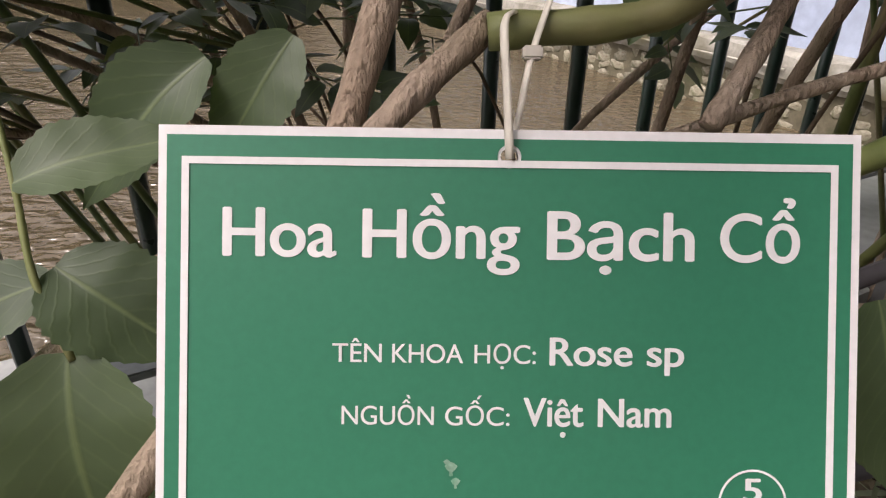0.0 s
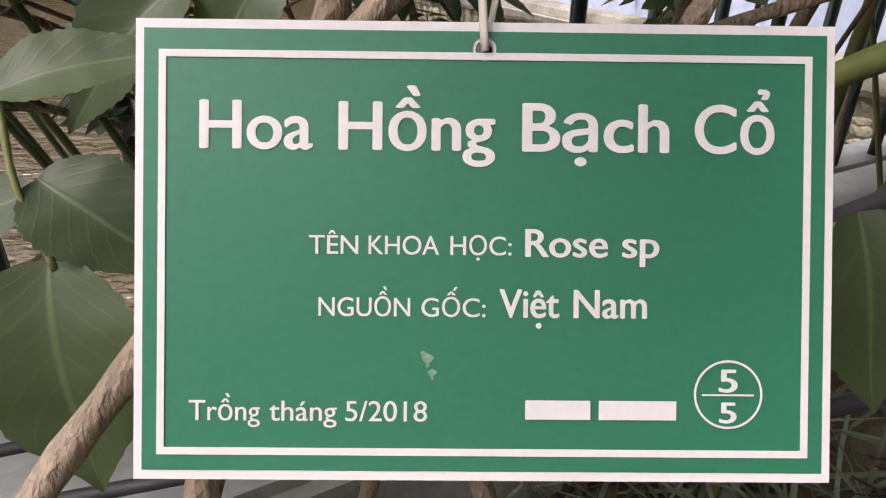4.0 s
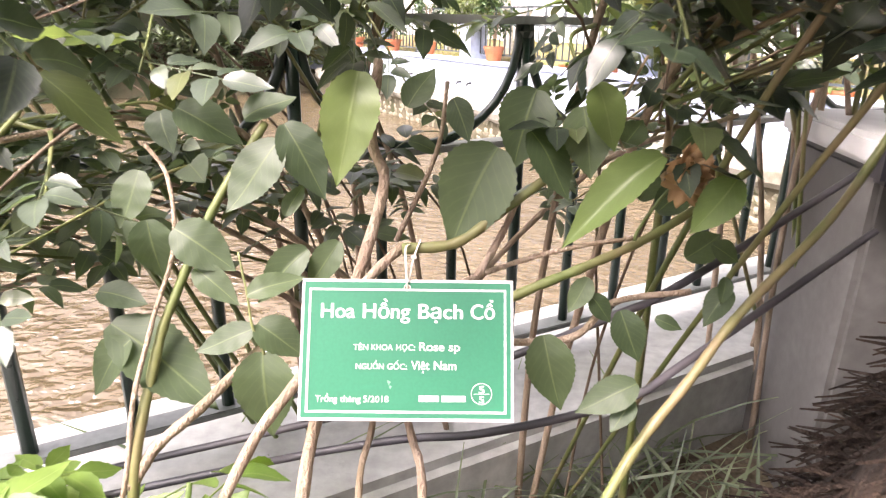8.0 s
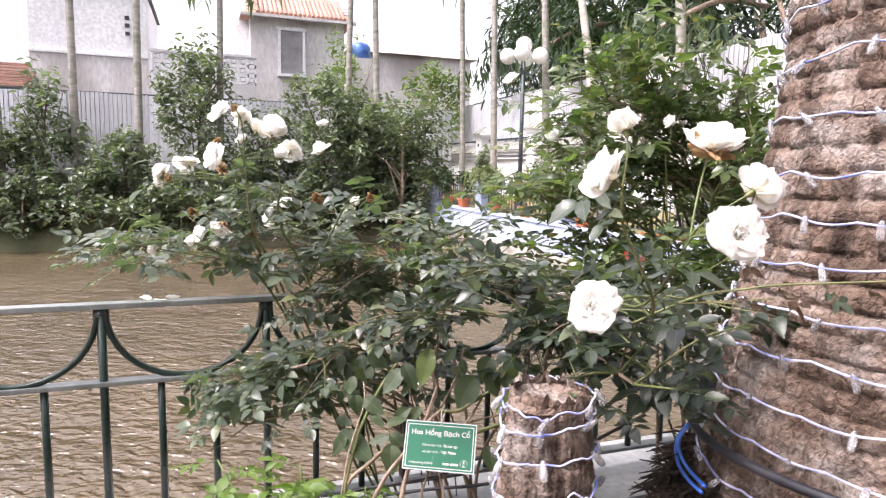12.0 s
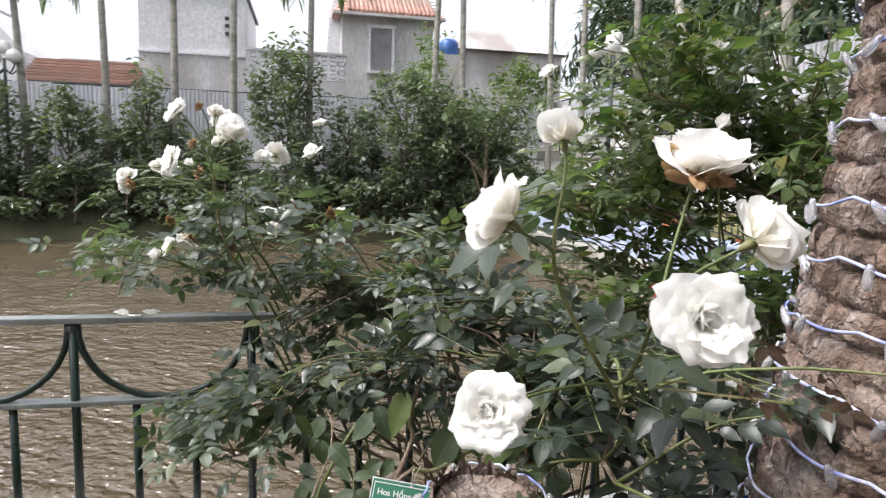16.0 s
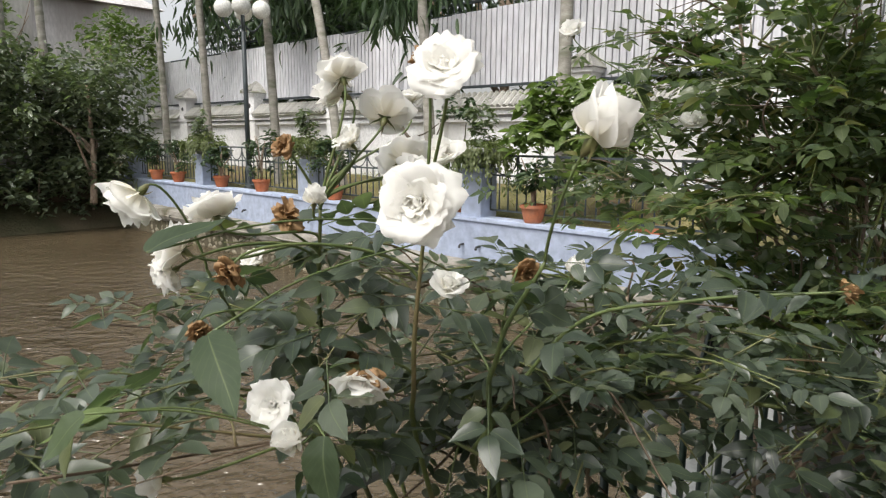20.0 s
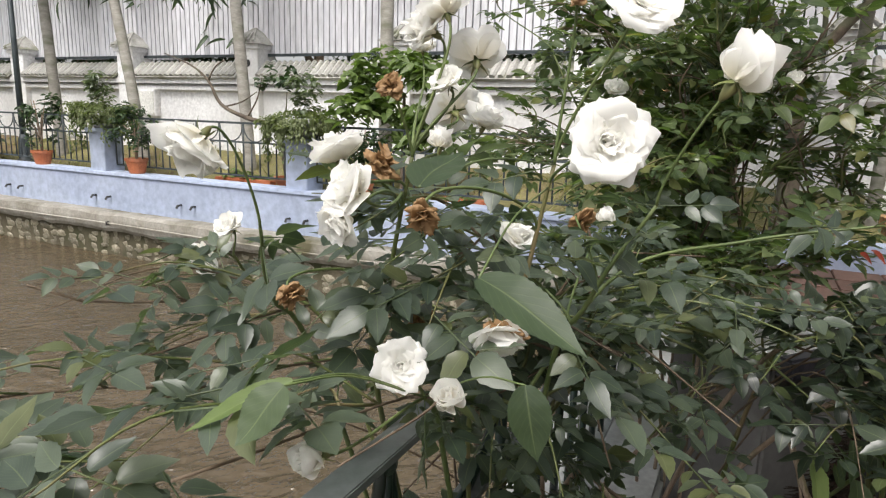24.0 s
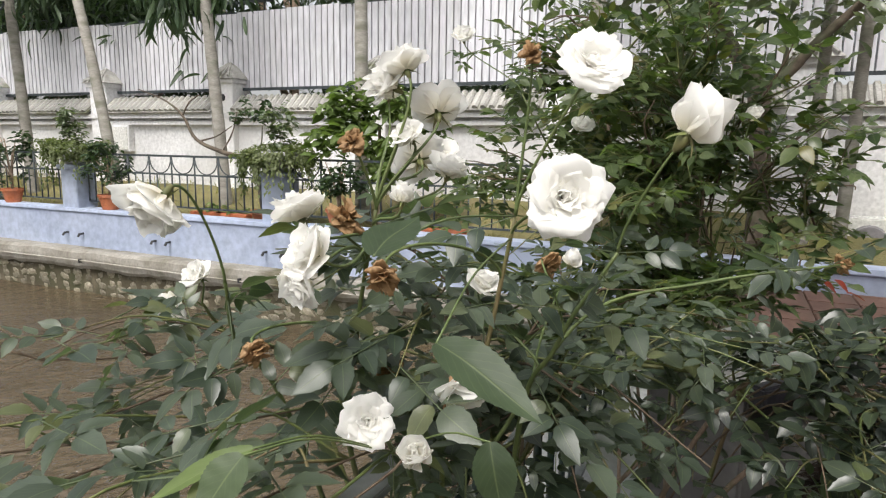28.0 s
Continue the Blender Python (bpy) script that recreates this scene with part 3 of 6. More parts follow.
def crown_places(center, radii, count, hollow=0.55, flat=0.35, clumps=14, rng=random):
    """Leaf places in loose clumps inside an ellipsoid, with gaps and an uneven outline."""
    cl = []
    for _ in range(clumps):
        d = Vector((rng.gauss(0, 1), rng.gauss(0, 1), rng.gauss(0, 1))).normalized()
        cl.append((d * rng.uniform(hollow, 1.0), rng.uniform(0.22, 0.42)))
    out = []
    for _ in range(count):
        c, r = rng.choice(cl)
        d = Vector((rng.gauss(0, 1), rng.gauss(0, 1), rng.gauss(0, 1))).normalized() * r * rng.random() ** 0.4
        q = c + d
        p = Vector(center) + Vector((q.x * radii[0], q.y * radii[1], q.z * radii[2]))
        yaw, pitch, roll = rng.uniform(0, 360), rng.uniform(-55, 35) * (1 - flat), rng.uniform(-40, 40)
        out.append((0, pose(p.x, p.y, p.z, pitch, roll, yaw) @ Matrix.Scale(rng.uniform(0.7, 1.3), 4)))
    return out


def tree(name, label, base, height, spread, shape, leaves, mat, bark, trunk_r=0.07, clumps=16, group="", low=0.25, frame_m=POND):
    base = Vector(base)
    ob = thing(name, frame_m @ base, label, "tree", group)
    lean = Vector((random.uniform(-0.1, 0.1), random.uniform(-0.1, 0.1), 1))
    top = base + lean * height * 0.8
    part("trunk", tube(curve_points([base, base + lean * height * 0.3 + Vector((0.05, 0, 0)), top], 4), [trunk_r * (1 - 0.08 * k) for k in range(9)], 8), bark, ob, m=frame_m, smooth=True)
    bm = bmesh.new()
    for k in range(7):
        s = base + lean * height * random.uniform(low, 0.65)
        e = base + lean * height * random.uniform(0.5, 0.95) + Vector((random.uniform(-1, 1) * spread * 0.8, random.uniform(-1, 1) * spread * 0.8, 0))
        tube(curve_points([s, (s + e) / 2 + Vector((0, 0, 0.1)), e], 3), [trunk_r * 0.5, trunk_r * 0.4, trunk_r * 0.35, trunk_r * 0.3, trunk_r * 0.2, trunk_r * 0.15, trunk_r * 0.1], 5, bm)
    part("limb", bm, bark, ob, m=frame_m, smooth=True)
    c = base + lean * height * (0.5 + low / 2)
    pl = crown_places(c, (spread, spread, height * (0.5 - low / 2)), leaves, clumps=clumps)
    joined("crown", shape, [(k, frame_m @ m) for k, m in pl], mat, ob)
    return ob


# pedestals with trailing planters, pots with shrubs
PED_YS = (5.2, 9.2, 13.2, 17.0)
for y in PED_YS:
    ped = thing("pedestal", POND @ Vector((QX + 0.45, y, 0.3)), "pale blue square pedestal on the parapet", "pedestal", "pedestals of the quay railing")
    part("shaft", bx(0.36, 0.36, 0.62, QX + 0.45, y, 0.6, 0.01), M_BLUE, ped, m=POND)
    part("cap", bx(0.44, 0.44, 0.07, QX + 0.45, y, 0.94, 0.012), M_BLUE, ped, m=POND)
    pl = thing("trailing_planter", POND @ Vector((QX + 0.45, y, 0.975)), "grey bowl planter with trailing green foliage on a pedestal", "planter", "planters on the pedestals")
    part("bowl", lathe([(0.16, 0), (0.25, 0.1), (0.3, 0.26), (0.27, 0.27)], 16), M_CURB, pl, m=POND @ pose(QX + 0.45, y, 0.977), smooth=True)
    ps = crown_places((QX + 0.42, y, 1.2), (0.48, 0.56, 0.22), 2600, 0.5, clumps=44)
    top = crown_places((QX + 0.42, y, 1.6), (0.24, 0.3, 0.34), 260, 0.3, clumps=12)
    strands = [(random.uniform(0, 6.28), random.uniform(0.35, 1.25)) for k in range(46)]
    for k in range(1900):
        a, f = random.choice(strands)
        a, f = a + random.gauss(0, 0.05), f * random.random()
        rr = 0.46 + 0.12 * min(f, 0.7) + random.uniform(-0.04, 0.04)
        ps.append((0, pose(QX + 0.42 + rr * 0.85 * math.cos(a), y + rr * math.sin(a), 1.22 - 0.42 * f * f + random.uniform(-0.05, 0.05), random.uniform(-80, -40), random.uniform(-30, 30), math.degrees(a) - 90 + random.uniform(-40, 40))))
    joined("trailing_leaves", BLADE_T, [(k, POND @ m) for k, m in ps], M_LEAF_TRAIL, pl)
    joined("upright_leaves", BLADE_S, [(k, POND @ m) for k, m in top], M_LEAF_FAR, pl)


def potted_shrub(x, y, z, r, h, spread, label):
    ob = thing("potted_shrub", POND @ Vector((x, y, z)), label, "potted plant", "pots along the parapet")
    pot = part("pot", lathe([(r * 0.62, 0), (r * 0.7, 0.02), (r * 0.95, r * 1.15), (r * 1.05, r * 1.15), (r * 1.05, r * 1.4), (r * 0.92, r * 1.4), (r * 0.85, r * 1.2)], 18), M_POT, ob, m=POND @ pose(x, y, z), smooth=False)
    part("soil", lathe([(r * 0.86, r * 1.18), (r * 0.5, r * 1.24)], 14), M_SOIL, ob, m=POND @ pose(x, y, z))
    bm = bmesh.new()
    for k in range(6):
        a, q = random.uniform(0, 6.28), random.uniform(0.2, 0.8) * spread
        tube(curve_points([(x, y, z + r * 1.2), (x + q * 0.3 * math.cos(a), y + q * 0.3 * math.sin(a), z + r + h * 0.5), (x + q * math.cos(a), y + q * math.sin(a), z + r + h * random.uniform(0.7, 1.0))], 3),
             [0.018, 0.016, 0.014, 0.012, 0.01, 0.008, 0.005], 5, bm)
    part("twig", bm, M_CANE, ob, m=POND, smooth=True)
    joined("foliage", BLADE_S, [(k, POND @ m) for k, m in crown_places((x, y, z + r + h * 0.65), (spread, spread, h * 0.5), 420, 0.4, clumps=16)], M_LEAF_DARK, ob)


for y, h in ((4.2, 0.7), (8.4, 0.8), (10.75, 0.95), (12.35, 0.6), (14.4, 0.7), (15.6, 0.8)):
    potted_shrub(QX + 0.36, y, 0.3, 0.17, h, 0.36, "dark-leaved shrub in a terracotta pot on the parapet")
ob = thing("bonsai", POND @ Vector((QX + 0.78, 5.75, 0.19)), "potted bonsai with a bare crooked branch behind the railing", "potted plant", "pots along the parapet")
part("pot", lathe([(0.12, 0), (0.13, 0.02), (0.19, 0.17), (0.21, 0.17), (0.21, 0.21), (0.18, 0.21), (0.17, 0.18)], 18), M_POT, ob, m=POND @ pose(QX + 0.78, 5.75, 0.19))
part("soil", lathe([(0.175, 0.18), (0.1, 0.19)], 14), M_SOIL, ob, m=POND @ pose(QX + 0.78, 5.75, 0.19))
part("trunk", tube(curve_points([(QX + 0.78, y, z) for y, z in ((5.75, 0.37), (5.85, 0.85), (6.05, 1.12), (6.5, 1.22), (7.0, 1.4), (7.25, 1.75), (7.6, 1.98), (8.15, 2.16))], 5), [0.055 - 0.0014 * k for k in range(36)], 7), M_BARKDARK, ob, m=POND, smooth=True)
for pts in ([(6.5, 1.22), (6.3, 1.5), (6.2, 1.8)], [(6.05, 1.1), (5.8, 1.3), (5.75, 1.6)], [(7.25, 1.75), (7.1, 1.95), (6.9, 2.05)], [(6.9, 1.38), (6.6, 1.45), (6.3, 1.6)]):
    part("limb", tube(curve_points([(QX + 0.78, a, b) for a, b in pts], 4), [0.015 - 0.001 * k for k in range(9)], 5), M_BARKDARK, ob, m=POND, smooth=True)
joined("leaves", BLADE_S, [(k, POND @ m) for k, m in crown_places((QX + 0.78, 5.9, 1.85), (0.2, 0.4, 0.22), 120, 0.3, clumps=9)], M_LEAF_DARK, ob)
for y in (2.9, 6.3, 6.75):
    bm = bx(0.16, 0.62, 0.14, QX + 0.72, y, 0.26, 0.012)
    tr = thing("plant_trough", POND @ Vector((QX + 0.72, y, 0.19)), "low terracotta plant trough behind the railing", "trough", "troughs behind the railing")
    part("box", bm, M_POT, tr, m=POND)
    joined("trough_leaves", BLADE_S, [(k, POND @ m) for k, m in crown_places((QX + 0.72, y, 0.36), (0.1, 0.33, 0.1), 60, 0.2, clumps=6)], M_LEAF_LIGHT, tr)

# dry grass rising to the foot of the garden wall
bm = bmesh.new()
cols = []
for i in range(50):
    y = -8 + i * 0.62
    cols.append([bm.verts.new((x, y, z + 0.05 * noise.noise((x * 1.3, y * 1.1, 7)))) for x, z in ((QX + 0.5, 0.1), (QX + 0.9, 0.22), (QX + 1.6, 0.38), (QX + 2.2, 0.5), (QX + 2.72, 0.56))])
for a, b in zip(cols, cols[1:]):
    for k in range(4):
        bm.faces.new((a[k], a[k + 1], b[k + 1], b[k]))
setting("lawn", bm, M_LAWN, "dry yellowish grass strip between railing and wall", POND, True)
random.seed(88)
tufts = []
for k in range(2600):
    x, y = random.uniform(QX + 0.6, QX + 2.65), random.uniform(-1.5, 15)
    tufts.append((0, POND @ pose(x, y, 0.14 + 0.43 * (x - QX - 0.6) / 2.05, random.uniform(35, 85), random.uniform(-30, 30), random.uniform(0, 360)) @ Matrix.Scale(random.uniform(0.5, 1.1), 4)))
tagged(joined("dry_grass", blades(1, 0.2, 0.006, 0.6), tufts, M_LEAF_DRY, None), "dry yellow grass tufts on the strip by the wall", "grass")
ob = thing("meter_box", POND @ Vector((QX + 2.6, 10.75, 1.16)), "small white meter box fixed to the garden wall", "box")
part("case", bx(0.14, 0.46, 0.52, QX + 2.63, 10.75, 1.41, 0.01), M_WHITEWALL, ob, m=POND)
part("door", bx(0.02, 0.4, 0.44, QX + 2.55, 10.75, 1.41, 0.004), M_GLOBE, ob, m=POND)

# street lamp with five globes
def street_lamp(x, y, z, h, label):
    ob = thing("street_lamp", POND @ Vector((x, y, z)), label, "street lamp", "globe lamps round the pond")
    part("base", lathe([(0.16, 0), (0.16, 0.1), (0.1, 0.16), (0.09, 0.5), (0.06, 0.6)], 14), M_DARKRAIL, ob, m=POND @ pose(x, y, z), smooth=True)
    part("pole", tube([(x, y, z + 0.5), (x, y, z + h - 0.2)], [0.055, 0.042], 10), M_DARKRAIL, ob, m=POND, smooth=True)
    ball = mesh_of("globe", lathe([(0.19 * math.sin(a) + 0.001, -0.19 * math.cos(a)) for a in (math.pi * k / 12 for k in range(13))], 20), M_GLOBE, smooth=True)
    for k in range(4):
        a = radians(45 + 90 * k + 12)
        dx, dy = 0.38 * math.cos(a), 0.38 * math.sin(a)
        part("arm", tube(curve_points([(x, y, z + h - 0.45), (x + dx * 0.5, y + dy * 0.5, z + h - 0.6), (x + dx, y + dy, z + h - 0.42), (x + dx, y + dy, z + h - 0.3)], 4), 0.02, 6), M_DARKRAIL, ob, m=POND, smooth=True)
        piece("globe", ball, ob, POND @ pose(x + dx, y + dy, z + h - 0.15))
    piece("globe", ball, ob, POND @ pose(x, y, z + h + 0.1))


street_lamp(6.9, 12.1, 0.15, 4.0, "dark street lamp with five white globes behind the parapet")
street_lamp(-8.0, 18.6, 0.5, 3.55, "street lamp with five white globes among the bank trees")

# ---- white garden wall with tiled coping and sheet-metal fence ----
WX = QX + 2.7
wall = setting("garden_wall", bx(0.3, 42, 2.26, WX + 0.15, 3.0, 0.97), M_WHITEWALL, "white limewashed garden wall with mouldings", POND)
for z, d, h in ((1.71, 0.1, 0.07), (1.84, 0.16, 0.09), (0.3, 0.08, 0.3)):
    part("moulding", bx(d, 42, h, WX - d / 2, 3.0, z), M_WHITEWALL, wall, m=POND)
tile_mesh = mesh_of("tile", tube([(0, 0, 0), (0.3, 0, 0.26)], [0.05, 0.045], 6), M_TILE)
CAPS = [22.4, 18.7, 14.87, 11.33, 8.11, 4.99, 1.9, -1.2, -4.3, -7.4]
for i, y in enumerate(CAPS):
    pier = thing("wall_pier", POND @ Vector((WX, y, 0.15)), "white wall pier with a round hole and a pyramid tile cap", "pier", "piers of the garden wall")
    part("shaft", bx(0.46, 0.46, 2.3, WX + 0.1, y, 1.275, 0.01), M_WHITEWALL, pier, m=POND)
    part("collar", bx(0.56, 0.56, 0.08, WX + 0.1, y, 2.45, 0.01), M_WHITEWALL, pier, m=POND)
    bm = lathe([(0.46, 0), (0.4, 0.05), (0.03, 0.3)], 4)
    part("cap", bm, M_TILE, pier, m=POND @ pose(WX + 0.1, y, 2.49, 0, 0, 45))
    for k in range(5):
        o = -0.24 + 0.12 * k
        part("cap_ridge", tube([(WX - 0.24, y + o, 2.53), (WX + 0.1, y + o * 0.1, 2.78)], 0.025, 5), M_TILE, pier, m=POND)
    part("hole", lathe([(0.065, -0.005), (0.05, 0.01)], 14), M_DARK, pier, m=POND @ pose(WX - 0.135, y, 2.16, 0, -90, 0))
for i, y in enumerate(CAPS[:-1]):
    gap = y - CAPS[i + 1] - 0.5
    cov = attach(new("wall_coping", mesh_of("wall_coping", bx(0.42, gap, 0.03, 0, 0, 0), M_TILE, POND @ pose(WX - 0.06, (y + CAPS[i + 1]) / 2, 2.03, 0, -41, 0))), None)
    tagged(cov, "sloping weathered tile coping on the white wall", "coping", kind="structure")
    n = int(gap / 0.13)
    if i >= 1:
        for k in range(n):
            piece("tile", tile_mesh, cov, POND @ pose(WX - 0.22, y - 0.3 - k * gap / n, 1.93, 0, 0, 0))
    if i % 2 == 0:
        part("wall_panel", bx(0.03, gap * 0.62, 0.75, WX - 0.015, (y + CAPS[i + 1]) / 2, 1.0, 0.01), M_WHITEWALL, wall, m=POND)


def rib_sheet(width, h, ribs):
    """One corrugated sheet in the x-z plane with raised trapezoid ribs."""
    bm = bmesh.new()
    xs = []
    p = width / ribs
    for k in range(ribs):
        xs += [(k * p, 0), (k * p + p * 0.8, 0), (k * p + p * 0.805, 0.13), (k * p + p * 0.985, 0.13)]
    xs.append((width, 0))
    lo = [bm.verts.new((x, y, 0)) for x, y in xs]
    hi = [bm.verts.new((x, y, h)) for x, y in xs]
    for k in range(len(xs) - 1):
        if k % 4 != 2:  # the bottom of each groove is left open: a dark line
            bm.faces.new((lo[k], lo[k + 1], hi[k + 1], hi[k]))
    return mesh_of("sheet", bm, M_SHEET)


def sheet_fence(label, m, length, z0, h, width=1.1, ribs=9):
    ob = thing("sheet_fence", m @ Vector((0, 0, z0)), label, "metal fence", kind="structure")
    me = rib_sheet(width, h, ribs)
    n = int(length / width)
    for k in range(n):
        piece("sheet", me, ob, m @ pose(k * width, random.uniform(-0.012, 0.012), z0 + random.uniform(-0.03, 0.03), 0, 0, 0))
    part("top_rail", bx(n * width, 0.04, 0.06, n * width / 2, 0.05, z0 + h), M_DARKRAIL, ob, m=m)
    part("bottom_rail", bx(n * width, 0.03, 0.05, n * width / 2, -0.04, z0 + 0.02), M_DARKRAIL, ob, m=m)
    return ob


sheet_fence("white corrugated sheet-metal fence above the garden wall", POND @ pose(WX + 0.2, 24.5, 0, 0, 0, -90), 40, 2.3, 1.36)
sheet_fence("white corrugated sheet-metal fence behind the bank trees", POND @ pose(-26, 20.0, 0), 35, 0.62, 2.76)
setting("bank_curb", bx(30, 0.3, 0.5, -9, 19.4, 0.75, 0.02), M_CURB, "pale low curb before the sheet fence", POND)
# spiked railing behind the sheet fence
rail = thing("spiked_railing", POND @ Vector((WX + 1.2, 14, 3.4)), "dark spiked iron railing behind the sheet fence", "railing", kind="structure")
for z in (3.55, 4.1):
    part("rail", bx(0.05, 12, 0.05, WX + 1.2, 14, z), M_DARKRAIL, rail, m=POND)
spike = mesh_of("spike", tube(curve_points([(0, 0, 3.4), (0, 0, 4.1), (-0.12, 0, 4.35), (-0.25, 0, 4.25)], 4), 0.014, 5), M_DARKRAIL)
for k in range(70):
    piece("spike", spike, rail, POND @ Matrix.Translation((WX + 1.2, 8.2 + k * 0.168, 0)))

# ---- slim palms along the walk and the bank ----
random.seed(21)


def fronds(ob, top, count, reach, frame_m):
    """Feather fronds arching out from the top of a palm."""
    leaf = blades(1, 0.3 * reach, 0.022 * reach, 0.5)
    for k in range(count):
        a, pl = random.uniform(0, 6.28), []
        tip = Vector((math.cos(a), math.sin(a), 0))
        fr = [top + tip * (reach * t) + Vector((0, 0, (0.5 * math.sin(t * 2.2) - 0.94 * t * t) * reach)) for t in (i / 9 for i in range(10))]
        part("frond_stalk", tube(fr, [0.016 * reach * (1 - 0.08 * i) for i in range(10)], 5), M_STEM, ob, m=frame_m, smooth=True)
        for i in range(1, 10):
            for s in (-1, 1):
                for j in range(2):
                    q = fr[i] - (fr[i] - fr[i - 1]) * j * 0.5
                    pl.append((0, frame_m @ pose(q.x, q.y, q.z, -35 + random.uniform(-15, 10), 0, math.degrees(a) - 90 + s * 55)))
        joined("frond", leaf, pl, M_LEAF_FAR, ob)


def slim_palm(x, y, z, h, r, lean, crown=True):
    ob = thing("areca_palm", POND @ Vector((x, y, z)), "slender grey ringed palm trunk beside the pond", "palm", "slim palms round the pond")
    top = Vector((x + lean[0], y + lean[1], z + h))
    pts = curve_points([(x, y, z), (x + lean[0] * 0.35, y + lean[1] * 0.35, z + h * 0.45), top], 12)
    rad = [r * (1.15 - 0.35 * k / 24) * (1 + 0.06 * (k % 2)) for k in range(len(pts))]
    part("trunk", tube(pts, rad, 10), M_PALM, ob, m=POND, smooth=True)
    if crown:
        fronds(ob, top, 9, 1.6, POND)


for y, lx, ly, h in ((11.9, 0.1, 0.9, 8.0), (9.55, 0.15, 2.2, 7.6), (7.1, 0.1, 1.0, 7.9), (4.55, 0, 0.0, 8.2), (15.0, 0.1, 0.6, 7.8), (17.4, 0.0, 0.5, 8.0), (1.2, 0.1, 0.15, 7.5), (-1.15, 0.1, -0.25, 7.5), (-1.52, 0.0, -0.2, 7.5)):
    slim_palm(QX + 1.5, y, 0.12, h, 0.088 if y > 0 else 0.058, (lx, ly), crown=True)
for x, h, lx in ((-9.7, 8.5, 0.1), (-7.5, 6.4, -0.3), (-5.4, 8.6, -0.2), (-3.6, 8.4, 0.0), (-2.0, 8.8, 0.1), (0.2, 7.0, 0.1), (4.0, 8.0, 0.2), (5.0, 8.2, -0.1)):
    slim_palm(x, BY + 1.3, 0.3, h, 0.1, (lx, 0.1), crown=True)
# dead hanging fronds under one crown
ob = thing("dead_palm_frond", POND @ Vector((-7.85, BY + 1.3, 6.3)), "dry drooping fronds hanging below a palm crown", "frond")
joined("dry_leaves", BLADE_L, [(0, POND @ pose(-7.8 + random.uniform(-0.25, 0.1), BY + 1.2, 6.3 + random.uniform(-0.5, 0.4), random.uniform(-100, -75), random.uniform(-20, 20), random.uniform(0, 360)) @ Matrix.Scale(1.3, 4)) for k in range(50)], M_LEAF_DARK, ob)

# ---- trees and shrubs on the far bank ----
for k, (x, y, h, sp, n) in enumerate(((-12.6, 18.4, 3.6, 1.5, 2600), (-10.2, 18.0, 3.7, 1.3, 2400), (-8.5, 18.0, 4.1, 1.35, 2600), (-6.4, 18.3, 3.0, 1.2, 1800), (-4.3, 18.6, 3.8, 1.05, 1800),
                                       (-2.4, 18.2, 2.2, 1.1, 1600), (-0.5, 18.0, 4.8, 1.15, 2400), (1.2, 18.2, 3.0, 1.1, 1800), (3.1, 18.0, 4.1, 1.4, 2600), (4.6, 18.2, 3.9, 1.2, 2200), (5.6, 17.6, 3.2, 0.9, 1800), (-14.8, 18.3, 3.9, 1.4, 2400))):
    tree("bank_tree", "bushy dark green tree on the far bank", (x, y, 0.2), h * 0.95, sp * 0.88, BLADE_M, int(n * 1.15), M_LEAF_FAR, M_BARKDARK, 0.07, 40, "trees on the far bank", 0.02)
for k in range(17):
    x = -15 + k * 1.28
    ob = thing("bank_shrub", POND @ Vector((x, BY + 0.2, -0.5)), "low dense shrub overhanging the water on the far bank", "shrub", "shrubs on the far bank")
    pl = crown_places((x, BY + 0.1, 0.25), (0.95, 0.9, 0.65 + 0.45 * random.random()), 850, 0.4, clumps=30)
    joined("foliage", BLADE_M, [(i, POND @ m) for i, m in pl], M_LEAF_FAR, ob)
    part("twig", tube([(x, BY + 0.2, -0.55), (x + 0.1, BY + 0.1, 0.5)], [0.03, 0.012], 5), M_CANE, ob, m=POND)
# overhanging tree at the corner of far bank and quay
tree("corner_tree", "dense tree leaning over the water at the pond corner", (5.2, 16.6, -0.3), 3.6, 1.5, BLADE_M, 3200, M_LEAF_FAR, M_CANE, 0.09, 24, "", 0.05)

# big dark trees behind the sheet fence
for x, y, h, sp, n in ((11.5, 17.0, 9.5, 3.0, 8000), (10.8, 12.5, 8.5, 2.6, 7000), (11.0, 8.5, 8.0, 2.5, 3200), (11.5, 4.5, 7.5, 2.4, 2600), (12, 0.5, 8, 2.6, 2400), (12.5, 21.5, 9.0, 2.6, 3000)):
    tree("tall_tree", "tall dark broadleaf tree behind the sheet fence", (x, y, 0), h, sp, BLADE_L, n, M_LEAF_DARK, M_CANE, 0.16, 26, "tall trees behind the fence", 0.2)
